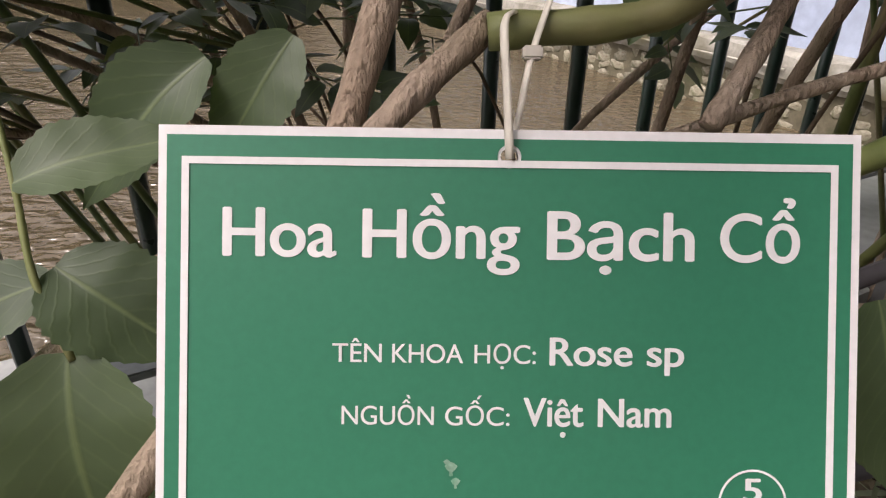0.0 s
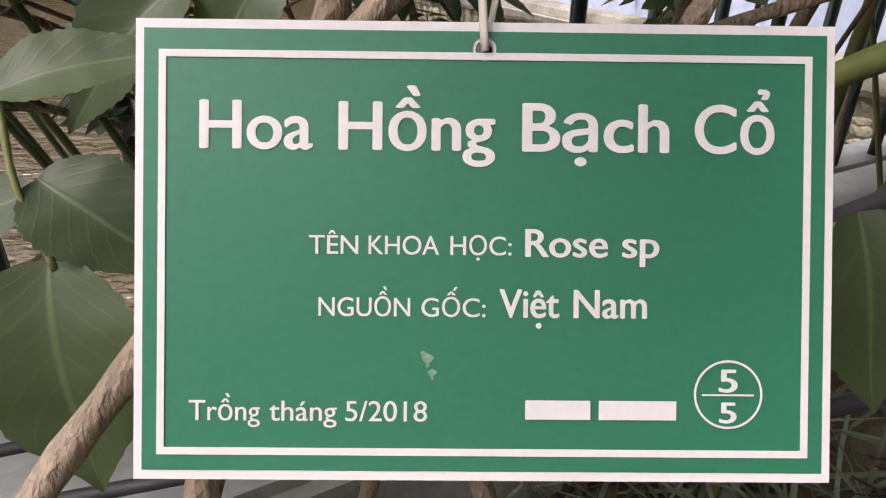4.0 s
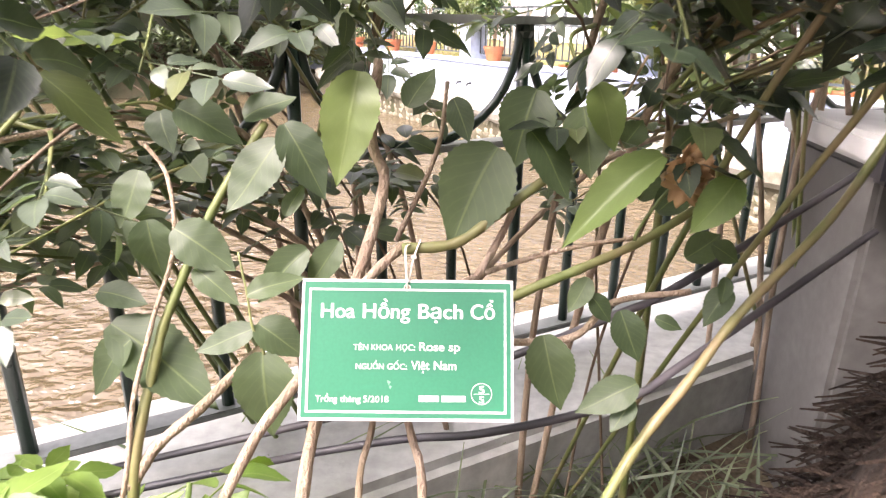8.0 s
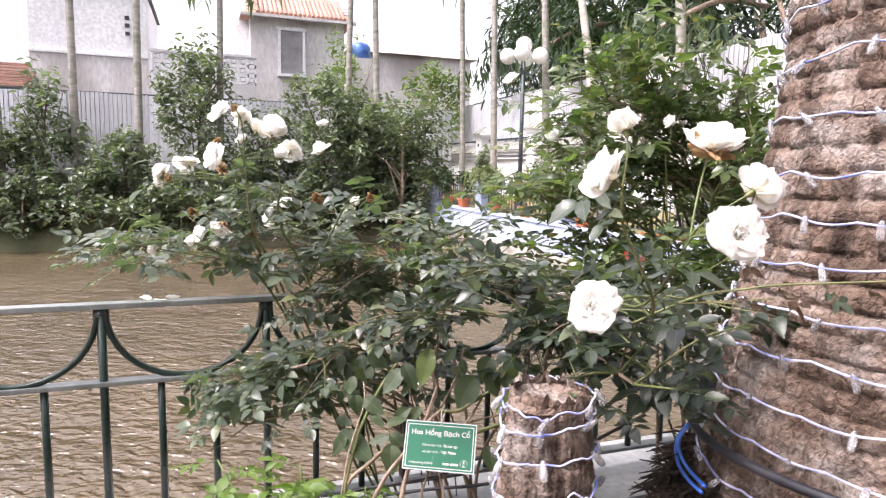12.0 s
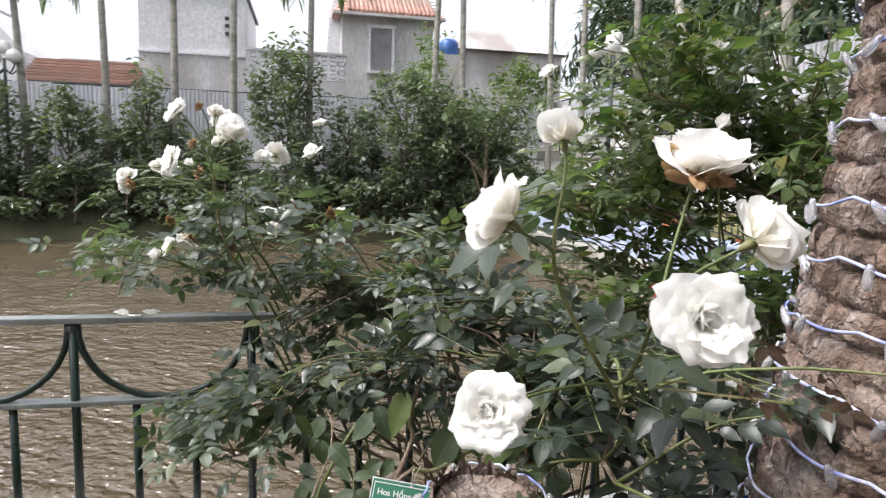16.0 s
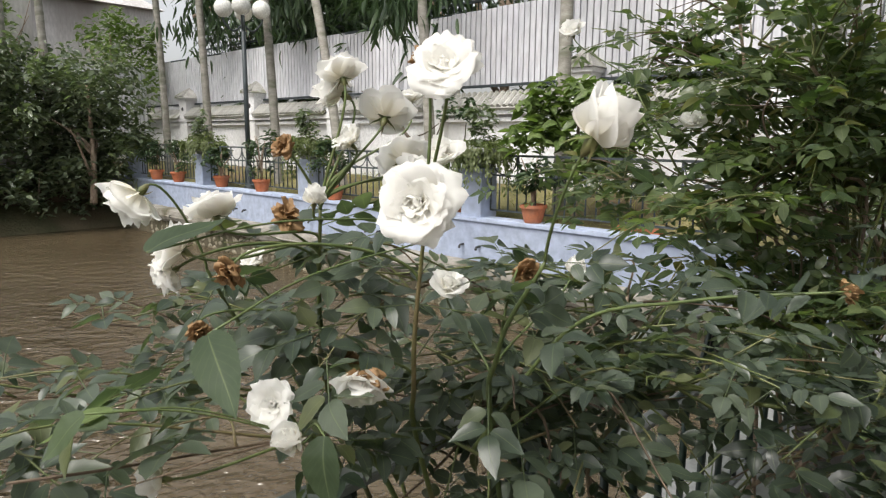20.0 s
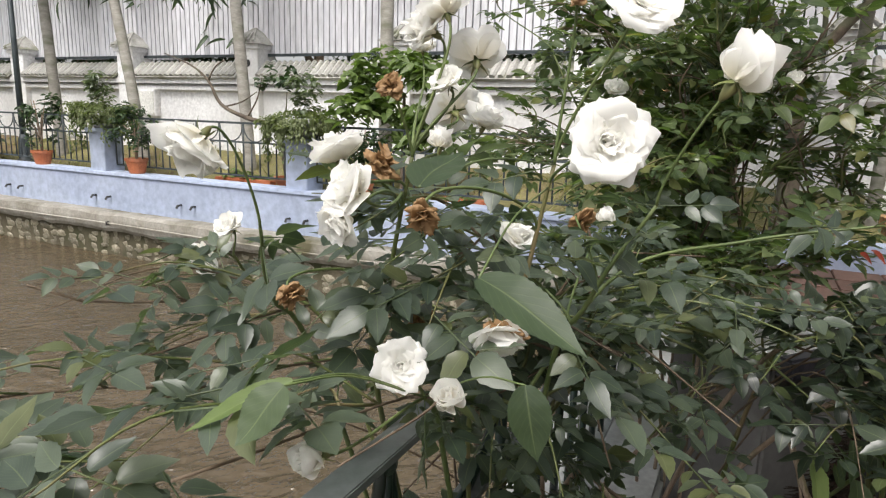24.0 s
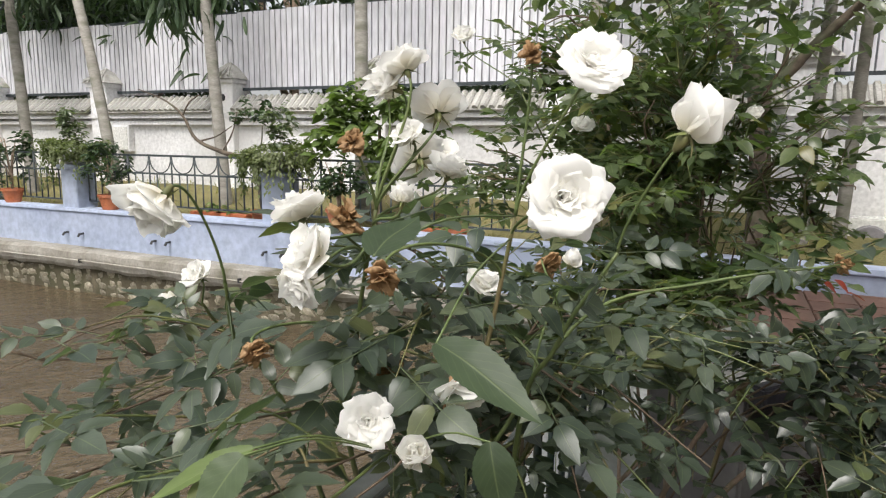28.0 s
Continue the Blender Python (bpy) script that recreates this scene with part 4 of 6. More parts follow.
# drooping branch in front of the sheet fence
ob = thing("drooping_branch", POND @ Vector((7.6, 7.9, 4.3)), "branch with long drooping dark leaves over the walk", "branch")
part("limb", tube(curve_points([(10.2, 8.2, 4.6), (8.8, 8.0, 4.5), (7.5, 8.0, 3.9)], 5), [0.05] * 11, 6), M_CANE, ob, m=POND, smooth=True)
joined("leaves", BLADE_L, [(0, POND @ pose(7.6 + random.gauss(0, 0.25), 8.05 + random.gauss(0, 0.42), 3.75 + random.gauss(0, 0.28), random.uniform(-95, -50), random.uniform(-25, 25), random.uniform(0, 360))) for k in range(170)], M_LEAF_DARK, ob)
for y in (12.8, 16.5):
    ob = thing("drooping_branch", POND @ Vector((8.2, y, 4.6)), "branch with long drooping dark leaves over the walk", "branch")
    part("limb", tube(curve_points([(10.2, y, 5.2), (9.0, y, 5.0), (8.0, y, 4.5)], 5), [0.05] * 11, 6), M_CANE, ob, m=POND, smooth=True)
    joined("leaves", BLADE_L, [(0, POND @ pose(8.3 + random.gauss(0, 0.4), y + random.gauss(0, 0.7), 4.6 + random.gauss(0, 0.4), random.uniform(-95, -50), random.uniform(-25, 25), random.uniform(0, 360))) for k in range(220)], M_LEAF_DARK, ob)

# bright shrub and dark-limbed tree on the walk to the right
ob = thing("glossy_shrub", POND @ Vector((6.9, 3.9, 0.15)), "bright green glossy-leaved shrub by the garden wall", "shrub")
part("stem", tube([(6.9, 3.9, 0.15), (6.9, 3.9, 1.6)], [0.04, 0.02], 6), M_CANE, ob, m=POND)
joined("leaves", BLADE_M, [(k, POND @ m) for k, m in crown_places((6.9, 3.7, 1.5), (0.75, 1.0, 0.75), 1500, 0.3, clumps=20)], M_LEAF_LIGHT, ob)
ob = thing("forked_tree", POND @ Vector((6.5, -0.62, 0)), "old dark-limbed tree forking low beside the walk", "tree")
part("trunk", tube(curve_points([(6.5, -0.63, 0), (6.5, -0.66, 0.9), (6.5, -0.57, 2.0)], 5), [0.12, 0.115, 0.11, 0.105, 0.1, 0.1, 0.1, 0.1, 0.1, 0.105, 0.11], 10), M_BARKDARK, ob, m=POND, smooth=True)
part("limb", tube(curve_points([(6.5, -0.57, 1.96), (6.45, -0.3, 2.36), (6.35, -0.1, 2.75), (6.3, 0.15, 3.5)], 5), [0.085 - 0.003 * k for k in range(16)], 9), M_BARKDARK, ob, m=POND, smooth=True)
part("limb", tube(curve_points([(6.5, -0.57, 1.94), (6.5, -0.82, 2.12), (6.5, -1.05, 2.4), (6.45, -1.6, 2.95)], 5), [0.065 - 0.002 * k for k in range(16)], 9), M_BARKDARK, ob, m=POND, smooth=True)
part("limb", tube(curve_points([(6.5, -0.75, 2.05), (6.5, -0.78, 2.3), (6.45, -0.7, 2.7)], 5), [0.035 - 0.002 * k for k in range(11)], 7), M_BARKDARK, ob, m=POND, smooth=True)
joined("crown", BLADE_M, [(k, POND @ m) for k, m in crown_places((6.4, -0.2, 3.4), (1.6, 2.2, 1.1), 1800, 0.3, clumps=26)], M_LEAF_FAR, ob)
joined("low_leaves", BLADE_M, [(k, POND @ m) for k, m in crown_places((6.2, 0.4, 1.3), (0.6, 1.2, 1.0), 700, 0.3, clumps=20)], M_LEAF_FAR, ob)
ob = thing("air_conditioner", POND @ Vector((8.0, -1.9, 0.05)), "white outdoor air-conditioning unit on the ground", "air conditioner")
part("case", bx(0.35, 0.75, 0.55, 8.0, -1.9, 0.36, 0.02), M_GLOBE, ob, m=POND)
part("grille", lathe([(0.2, -0.005), (0.18, 0.012), (0.05, 0.012)], 20), M_WOODGREY, ob, m=POND @ pose(7.82, -1.85, 0.36, 0, -90, 0))
for y in (-2.2, -1.6):
    part("foot", bx(0.35, 0.08, 0.09, 8.0, y, 0.045), M_DARK, ob, m=POND)

# ---- buildings behind the far bank ----
def building(name, x0, x1, y0, y1, z1, mat, label):
    ob = thing(name, POND @ Vector(((x0 + x1) / 2, (y0 + y1) / 2, 0)), label, "building")
    part("wall", bx(x1 - x0, y1 - y0, z1, (x0 + x1) / 2, (y0 + y1) / 2, z1 / 2), mat, ob, m=POND)
    return ob


b = building("plain_house", -5.55, -2.0, 23.0, 28.0, 7.0, M_PLASTER, "tall plain grey plastered house with small vents")
part("roof_edge", bx(3.75, 5.2, 0.1, -3.77, 25.5, 7.05), M_DARKRAIL, b, m=POND)
part("lower_wall", bx(3.55, 0.06, 1.9, -3.77, 22.965, 3.95), M_PLASTER_OLD, b, "mould-stained lower wall band", m=POND)
part("ledge", bx(3.6, 0.12, 0.08, -3.77, 22.94, 4.92), M_PLASTER, b, m=POND)
for z in (6.2, 5.95, 5.68):
    part("vent", bx(0.14, 0.06, 0.12, -2.62, 22.985, z), M_DARK, b, m=POND)
b = building("old_house", 1.45, 5.0, 24.0, 29.0, 6.9, M_PLASTER_OLD, "old weathered house with a red tiled roof")
bm = bmesh.new()
vs = [bm.verts.new(p) for p in ((1.1, 23.6, 6.9), (5.4, 23.6, 6.9), (5.4, 29.4, 6.9), (1.1, 29.4, 6.9), (2.2, 26.5, 8.7), (4.2, 26.5, 8.7))]
for f in ((0, 1, 5, 4), (1, 2, 5), (2, 3, 4, 5), (3, 0, 4), (3, 2, 1, 0)):
    bm.faces.new([vs[i] for i in f])
roof = part("roof", bm, M_REDROOF, b, m=POND)
rt = mesh_of("roof_course", tube([(0, 0, 0), (0, 1.6, 1.0)], 0.07, 6), M_REDROOF)
for k in range(20):
    piece("roof_course", rt, roof, POND @ pose(1.7 + k * 0.17, 23.62, 6.96))
rr = mesh_of("tile_course", bx(3.9, 0.03, 0.03), M_REDROOF)
for k in range(8):
    piece("tile_course", rr, roof, POND @ pose(3.25, 23.75 + k * 0.3, 7.05 + k * 0.186))
part("eave", bx(4.3, 0.2, 0.1, 3.25, 23.65, 6.86), M_PLASTER_OLD, b, m=POND)
w = part("window", bx(0.86, 0.1, 1.6, 2.96, 23.98, 5.62), M_WOODGREY, b, "closed grey shutter window", m=POND)
for x in (2.5, 3.42):
    part("window_frame", bx(0.1, 0.14, 1.75, x, 23.95, 5.62), M_PLASTER, w, m=POND)
part("window_sill", bx(1.1, 0.22, 0.1, 2.96, 23.93, 4.78), M_PLASTER, w, m=POND)
part("lintel", bx(1.1, 0.14, 0.12, 2.96, 23.95, 6.5), M_PLASTER, w, m=POND)
bm = bmesh.new()
vs = [bm.verts.new(p) for p in ((0.75, 25, 3), (1.45, 25, 3), (1.45, 25, 8.6), (1.0, 25, 7.0), (0.75, 28, 3), (1.45, 28, 3), (1.45, 28, 8.6), (1.0, 28, 7.0))]
for f in ((0, 1, 2, 3), (7, 6, 5, 4), (0, 3, 7, 4), (2, 1, 5, 6), (3, 2, 6, 7)):
    bm.faces.new([vs[i] for i in f])
part("gable_wall", bm, M_PLASTER, b, m=POND)
b = thing("white_house", POND @ Vector((-12.2, 25, 0)), "large white house with a sloping parapet", "building")
bm = bmesh.new()
prof = ((-19, 0), (-9.3, 0), (-9.3, 4.7), (-10.3, 5.8), (-11.3, 6.55), (-13.2, 6.6), (-13.2, 7.6), (-19, 7.6))
fa, ba = [bm.verts.new((x, 23.4, z)) for x, z in prof], [bm.verts.new((x, 28, z)) for x, z in prof]
bm.faces.new(fa[::-1]); bm.faces.new(ba)
for k in range(len(prof)):
    j = (k + 1) % len(prof)
    bm.faces.new((fa[k], fa[j], ba[j], ba[k]))
part("wall", bm, M_WHITEWALL, b, m=POND)
part("coping", bx(2.0, 4.8, 0.08, -12.3, 25.7, 6.62), M_PLASTER, b, m=POND)
part("side_wall", bx(1.2, 0.1, 4.0, -14.0, 23.35, 5.0), M_PLASTER_OLD, b, m=POND)
b = building("tiled_shed", -8.8, -5.6, 22.2, 24.0, 3.7, M_PLASTER_OLD, "low shed with an old red tiled roof")
bm = bmesh.new()
vs = [bm.verts.new(p) for p in ((-9.0, 22.0, 3.65), (-5.4, 22.0, 3.65), (-5.4, 23.6, 4.55), (-9.0, 23.6, 4.55), (-9.0, 24.2, 3.65), (-5.4, 24.2, 3.65))]
for f in ((0, 1, 2, 3), (3, 2, 5, 4)):
    bm.faces.new([vs[i] for i in f])
bmesh.ops.solidify(bm, geom=bm.faces[:], thickness=0.08)
roof = part("roof", bm, M_REDROOF, b, m=POND)
rr = mesh_of("tile_course", bx(3.6, 0.05, 0.035), M_REDROOF)
for k in range(7):
    piece("tile_course", rr, roof, POND @ pose(-7.2, 22.1 + k * 0.22, 3.76 + k * 0.124))
b = building("grey_gable", -9.0, -5.2, 26.0, 30.0, 4.9, M_PLASTER_OLD, "grey rear building behind the tiled shed")
# pierced block wall
bw = thing("pierced_wall", POND @ Vector((-0.3, 22.0, 3)), "pale wall of pierced ventilation blocks", "wall", kind="structure")
part("lower_wall", bx(3.3, 0.2, 4.1, -0.2, 22.0, 2.05), M_PLASTER, bw, m=POND)
blk = bmesh.new()
for sx, sz, x, z in ((0.3, 0.06, 0, 0.12), (0.3, 0.06, 0, -0.12), (0.06, 0.3, 0.12, 0), (0.06, 0.3, -0.12, 0), (0.12, 0.12, 0, 0)):
    bx(sx, 0.18, sz, x, 0, z, bm=blk)
blk = mesh_of("block", blk, M_PLASTER)
for i in range(11):
    for k in range(3):
        piece("block", blk, bw, POND @ pose(-1.65 + 0.3 * i, 22.0, 4.26 + 0.3 * k))
part("cap", bx(3.4, 0.24, 0.08, -0.2, 22.0, 5.05), M_PLASTER, bw, m=POND)
part("back_wall", bx(3.3, 0.1, 0.9, -0.2, 22.6, 4.6), M_PLASTER_OLD, bw, m=POND)
ob = thing("water_tank", POND @ Vector((5.25, 22.2, 5.3)), "bright blue plastic water tank on a stand", "water tank")
part("tank", lathe([(0.3, 0), (0.36, 0.05), (0.36, 0.45), (0.25, 0.58), (0.1, 0.62)], 16), M_TANK, ob, m=POND @ pose(5.25, 22.2, 5.28), smooth=True)
part("stand", bx(0.8, 0.8, 5.3, 5.25, 22.2, 2.64), M_PLASTER_OLD, ob, m=POND)
b = building("rear_house", 6.2, 12.0, 28.0, 33.0, 6.6, M_PLASTER_OLD, "distant grey house with a pitched roof")
bm = bmesh.new()
vs = [bm.verts.new(p) for p in ((5.9, 27.7, 6.6), (12.3, 27.7, 6.6), (12.3, 33.3, 6.6), (5.9, 33.3, 6.6), (9.1, 30.5, 8.6))]
for f in ((0, 1, 4), (1, 2, 4), (2, 3, 4), (3, 0, 4), (3, 2, 1, 0)):
    bm.faces.new([vs[i] for i in f])
part("roof", bm, M_PLASTER_OLD, b, m=POND)
tree("feathery_tree", "light green feathery tree before the old house", (4.6, 21.6, 0.5), 5.4, 1.3, BLADE_M, 1800, M_LEAF_LIGHT, M_CANE, 0.07, 20)
tree("feathery_tree", "light green feathery tree before the rear house", (7.4, 21.2, 0.5), 4.9, 1.4, BLADE_M, 1800, M_LEAF_LIGHT, M_CANE, 0.07, 20)
tree("round_tree", "round tree behind the white house", (-15.5, 21.6, 0.5), 4.6, 1.5, BLADE_M, 2000, M_LEAF_FAR, M_CANE, 0.09, 20)

# ---- near fence ----
arc_fence("green_fence", "dark green iron fence with hanging half-rings along the pond", POND, -7.04, 29, 0.44, 0.275, 0.695, 0.915, 0.0105, M_FENCE, 0.012, 0.045, M_RAIL)

# ---- palm stump and big palm trunk ----
def ringed_trunk(r_of, z0, z1, seed, pitch, bite, n=110, step=0.007, rough=0.014, foot=0.0):
    """Leaf-scar rings with ragged lips, split into plates by upright cracks; the top edge is torn."""
    bm = bmesh.new()
    rings, count = [], int((z1 - z0) / step)
    for i in range(count + 1):
        z = z0 + (z1 - z0) * i / count
        ring = []
        for k in range(n):
            a = 2 * math.pi * k / n
            c, s = math.cos(a), math.sin(a)
            turn = z / pitch + 0.3 * noise.noise((seed, z * 4, 0)) + 0.22 * noise.noise((c * 2.2 + seed, s * 2.2, z * 2)) + 0.1 * noise.noise((c * 9, s * 9 + seed, z * 3))
            ph = turn % 1.0
            lip = max(0.0, 1 - abs(2 * ph - 1.1) ** 3.6) ** 0.5
            plate = noise.noise((c * 26 * r_of(z) / 0.4 + seed, s * 26 * r_of(z) / 0.4, math.floor(turn) * 3.7))
            split = max(0.0, 1 - 7 * abs(noise.noise((c * 15 * r_of(z) / 0.4, s * 15 * r_of(z) / 0.4 + seed, math.floor(turn) * 5.3 + z * 1.5))))
            flaky = min(1.0, max(0.0, (foot + 0.12 - z) / 0.24)) if foot else 0.0
            lip = lip * (1 - 0.65 * flaky) + 0.5 * flaky
            r = r_of(z) - 0.55 * bite * split + 0.02 * flaky * noise.noise((c * 9, s * 9 + seed, z * 14)) + bite * (lip - 0.8) * (1 + 0.45 * plate) - bite * 0.3 * max(0.0, 1 - abs(plate) * 7) * lip - 0.006 * max(0.0, 1 - 5 * abs(noise.noise((c * 42 * r_of(z) / 0.4, s * 42 * r_of(z) / 0.4 + seed, z * 6 + math.floor(turn))))) * lip
            r *= 1 + 0.02 * noise.noise((c * 1.6 + seed, s * 1.6, z * 3)) + rough * noise.noise((c * 12 + seed, s * 12, z * 26)) + rough * 0.5 * noise.noise((c * 34, s * 34 + seed, z * 70))
            torn = 0.012 * noise.noise((c * 6, s * 6, seed)) + 0.009 * noise.noise((c * 16, s * 16, seed)) if i == count else 0.0
            ring.append(bm.verts.new((r * c, r * s, z + torn)))
        rings.append(ring)
    for a, b in zip(rings, rings[1:]):
        for k in range(n):
            bm.faces.new((a[k], a[(k + 1) % n], b[(k + 1) % n], b[k]))
    bm.faces.new(rings[0][::-1])
    return bm


def string_light(name, at, r_of, turns, label, seed, bulb_gap=0.11, wire=0.0021):
    """Fairy-light cable wound round a trunk, turn by turn, sagging a little between its drop bulbs."""
    rng = random.Random(seed)
    ob = thing(name, at, label, "string light", "string lights on the palms")
    bulb = mesh_of("bulb", lathe([(0.0024, 0.009), (0.0042, 0.005), (0.0056, -0.004), (0.006, -0.013), (0.0046, -0.02), (0.0018, -0.022)], 8), M_BULB, smooth=True)
    m = Matrix.Translation(at)
    for z, tilt, ph in turns:
        nb = max(5, int(2 * math.pi * r_of(z) / bulb_gap))
        pts, n, off = [], 12 * nb, rng.uniform(0, 50)
        for k in range(n + 1):
            a = 2 * math.pi * k / n
            zz = z + tilt * math.sin(a + ph) - 0.007 * abs(math.sin(a * nb / 2)) + 0.012 * noise.noise((3 * math.cos(a) + off, 3 * math.sin(a), off))
            r = r_of(zz) * 1.012 + 0.008 + 0.003 * noise.noise((6 * math.cos(a) + off, 6 * math.sin(a), 0))
            pts.append(Vector((r * math.cos(a), r * math.sin(a), zz)))
        part("cable", tube(pts, wire, 5), M_CABLE_BLUE, ob, m=m, smooth=True)
        for k in range(nb):
            i = int((k + 0.5 + rng.uniform(-0.25, 0.25)) * n / nb) % n
            out = Vector((pts[i].x, pts[i].y, 0)).normalized()
            p = Vector(at) + pts[i] + out * 0.005
            piece("bulb", bulb, ob, Matrix.Translation(p) @ pose(0, 0, 0, rng.uniform(-35, 35), rng.uniform(-40, 40), rng.uniform(0, 360)))
    return ob


STUMP = Vector((0.756, 1.85, 0.0))
def stump_r(z):
    return 0.063 + 0.08 * max(0.0, 0.96 - z)
ob = thing("palm_stump", STUMP, "sawn-off pinkish-brown ringed palm stump", "palm stump")
part("trunk", ringed_trunk(stump_r, 0.0, 0.966, 3.3, 0.054, 0.011, 120, 0.006), M_BARK, ob, m=Matrix.Translation(STUMP), smooth=True)
part("cut_top", lathe([(0.066, 0.944), (0.058, 0.952), (0.044, 0.942), (0.026, 0.94), (0.004, 0.934)], 26, wobble=0.2), M_BARK, ob, m=Matrix.Translation(STUMP))
string_light("string_light", STUMP, stump_r, [(0.955, 0.01, 0.5), (0.925, 0.012, 1.0), (0.865, 0.016, 2.2), (0.81, 0.016, 2.0), (0.75, 0.016, 2.4), (0.68, 0.018, 2.1), (0.62, 0.016, 1.9), (0.55, 0.016, 2.2), (0.48, 0.016, 2.0), (0.4, 0.016, 2.0), (0.31, 0.016, 2.0)],
             "blue and white fairy-light cable wound round the stump", 4, 0.06, 0.0017)

TRUNK = Vector((1.445, 2.2, 0.0))
def trunk_r(z):
    return 0.315 + (0.13 * max(0.0, 1.5 - z) if z > 0.8 else 0.091 + 0.35 * (0.8 - z) ** 1.2)
ob = thing("thick_palm", TRUNK, "thick brown ringed palm trunk with a swollen foot", "palm")
part("trunk", ringed_trunk(trunk_r, 0.3, 2.3, 8.1, 0.041, 0.016, 340, 0.0052, 0.008, 0.92), M_BARK, ob, m=Matrix.Translation(TRUNK), smooth=True)
part("stem_above", tube([(0, 0, 2.28), (0, 0, 3.4), (0.05, 0, 6.5)], [0.305, 0.29, 0.2], 28), M_PALM, ob, m=Matrix.Translation(TRUNK), smooth=True)
# Crown added out of view; it also shades the rose bushes below.
fronds(ob, TRUNK + Vector((0.05, 0, 6.45)), 16, 2.6, Matrix())
bm = lathe([(0.72, 0.0), (0.68, 0.12), (0.6, 0.3), (0.53, 0.48), (0.47, 0.62), (0.43, 0.72), (0.4, 0.74)], 64, wobble=0.12, seed=5)
part("root_mound", bm, M_ROOT, ob, "dark fibrous mound of roots", m=Matrix.Translation(TRUNK), smooth=True)
rng = random.Random(9)
bm = bmesh.new()
for k in range(4200):
    a, z = rng.uniform(0, 6.28), rng.uniform(0.02, 0.74)
    r0, long = 0.42 + 0.4 * (0.74 - z), rng.uniform(0.03, 0.1)
    da, dz = rng.gauss(0, 0.07), rng.uniform(-0.09, 0.02)
    p = Vector((r0 * math.cos(a), r0 * math.sin(a), z))
    q = Vector(((r0 + long) * math.cos(a + da), (r0 + long) * math.sin(a + da), z + dz))
    tube([p, p.lerp(q, 0.5) + Vector((0, 0, 0.012)), q], [rng.uniform(0.0025, 0.006), 0.0035, 0.0012], 3, bm)
part("root_fibre", bm, M_ROOT, ob, m=Matrix.Translation(TRUNK))
string_light("string_light", TRUNK, trunk_r, [(0.76, 0.02, 3.4), (0.83, 0.04, 3.6), (0.91, 0.03, 3.3), (0.99, 0.03, 3.5), (1.07, 0.02, 3.9), (1.15, 0.025, 3.3), (1.23, 0.015, 3.6), (1.31, 0.02, 2.6), (1.4, 0.015, 3.3), (1.49, 0.02, 3.6), (1.59, 0.015, 2.9), (1.68, 0.02, 3), (1.8, 0.02, 3), (1.95, 0.02, 3)],
             "blue and white fairy-light cable wound round the thick palm trunk", 6, 0.13)
for nm, mat, z, tilt, ph, rad, lab in (("black_hose", M_CABLE_BLACK, 0.815, 0.035, 3.2, 0.0085, "black rubber hose slung round the palm foot"), ("blue_hose", M_BLUEWIRE, 0.735, 0.03, 3.5, 0.0035, "bright blue thin hose round the palm foot")):
    ob = thing(nm, TRUNK + Vector((0, 0, z)), lab, "hose")
    for j in range(1 if nm == "black_hose" else 2):
        part("loop", tube([(trunk_r(z) * (1.1 + 0.012 * j) * math.cos(a), trunk_r(z) * (1.1 + 0.012 * j) * math.sin(a), z + tilt * math.sin(a + ph) + 0.014 * j * math.sin(3 * a + j)) for a in (2 * math.pi * k / 48 if nm == "black_hose" else radians(140 + 62 * k / 48) for k in range(49))], rad, 7),
             mat, ob, m=Matrix.Translation(TRUNK), smooth=True)
ob = thing("concrete_block", (1.2, 3.0, 0), "grey concrete block with a white top behind the palms", "block")
part("body", bx(0.42, 0.35, 0.7, 1.31, 3.02, 0.35, 0.01), M_CONCRETE, ob)
part("top", bx(0.46, 0.4, 0.05, 1.31, 3.02, 0.73, 0.01), M_PLASTER, ob)
part("crossbar", bx(0.5, 0.05, 0.06, 1.32, 2.8, 0.72, 0.008), M_CABLE_BLACK, ob)

# ---- plant sign ----
SC, SIZE = Vector((0.4664, 2.2213, 0.6669)), 0.787
WX_S, UP_S, N_S = Vector((0.99072, 0.13591, 0)), Vector((-0.0617, 0.44978, 0.89101)), Vector((0.1211, -0.88273, 0.45399))
SIGN = Matrix.Translation(SC) @ Matrix((WX_S, UP_S, N_S)).transposed().to_4x4() @ Matrix.Scale(SIZE, 4)
W, H = 0.2124, 0.1395
M_SIGN_GREEN = surface("sign_green_ink", (0.027, 0.19, 0.108), (0.03, 0.196, 0.112), None, 5, 420, 0.38, bump=0.05, dist=0.0003, rnd=0, grain=(0.93, 1.03))
M_SIGN_WHITE = surface("sign_white_plastic", (0.8, 0.77, 0.78), (0.83, 0.8, 0.805), (0.78, 0.745, 0.745), 12, 420, 0.45, bump=0.06, dist=0.0004, rnd=0, grain=(0.96, 1.02))
M_SMUDGE = surface("dried_smudge", (0.12, 0.3, 0.19), (0.3, 0.42, 0.33), None, 400, 900, 0.7, bump=0)
M_TIE = surface("nylon_tie", (0.6, 0.55, 0.47), (0.72, 0.67, 0.6), None, 20, 90, 0.4, bump=0)
sign = thing("plant_sign", SC, "green and white rectangular plant name sign hung from a rose branch", "sign")


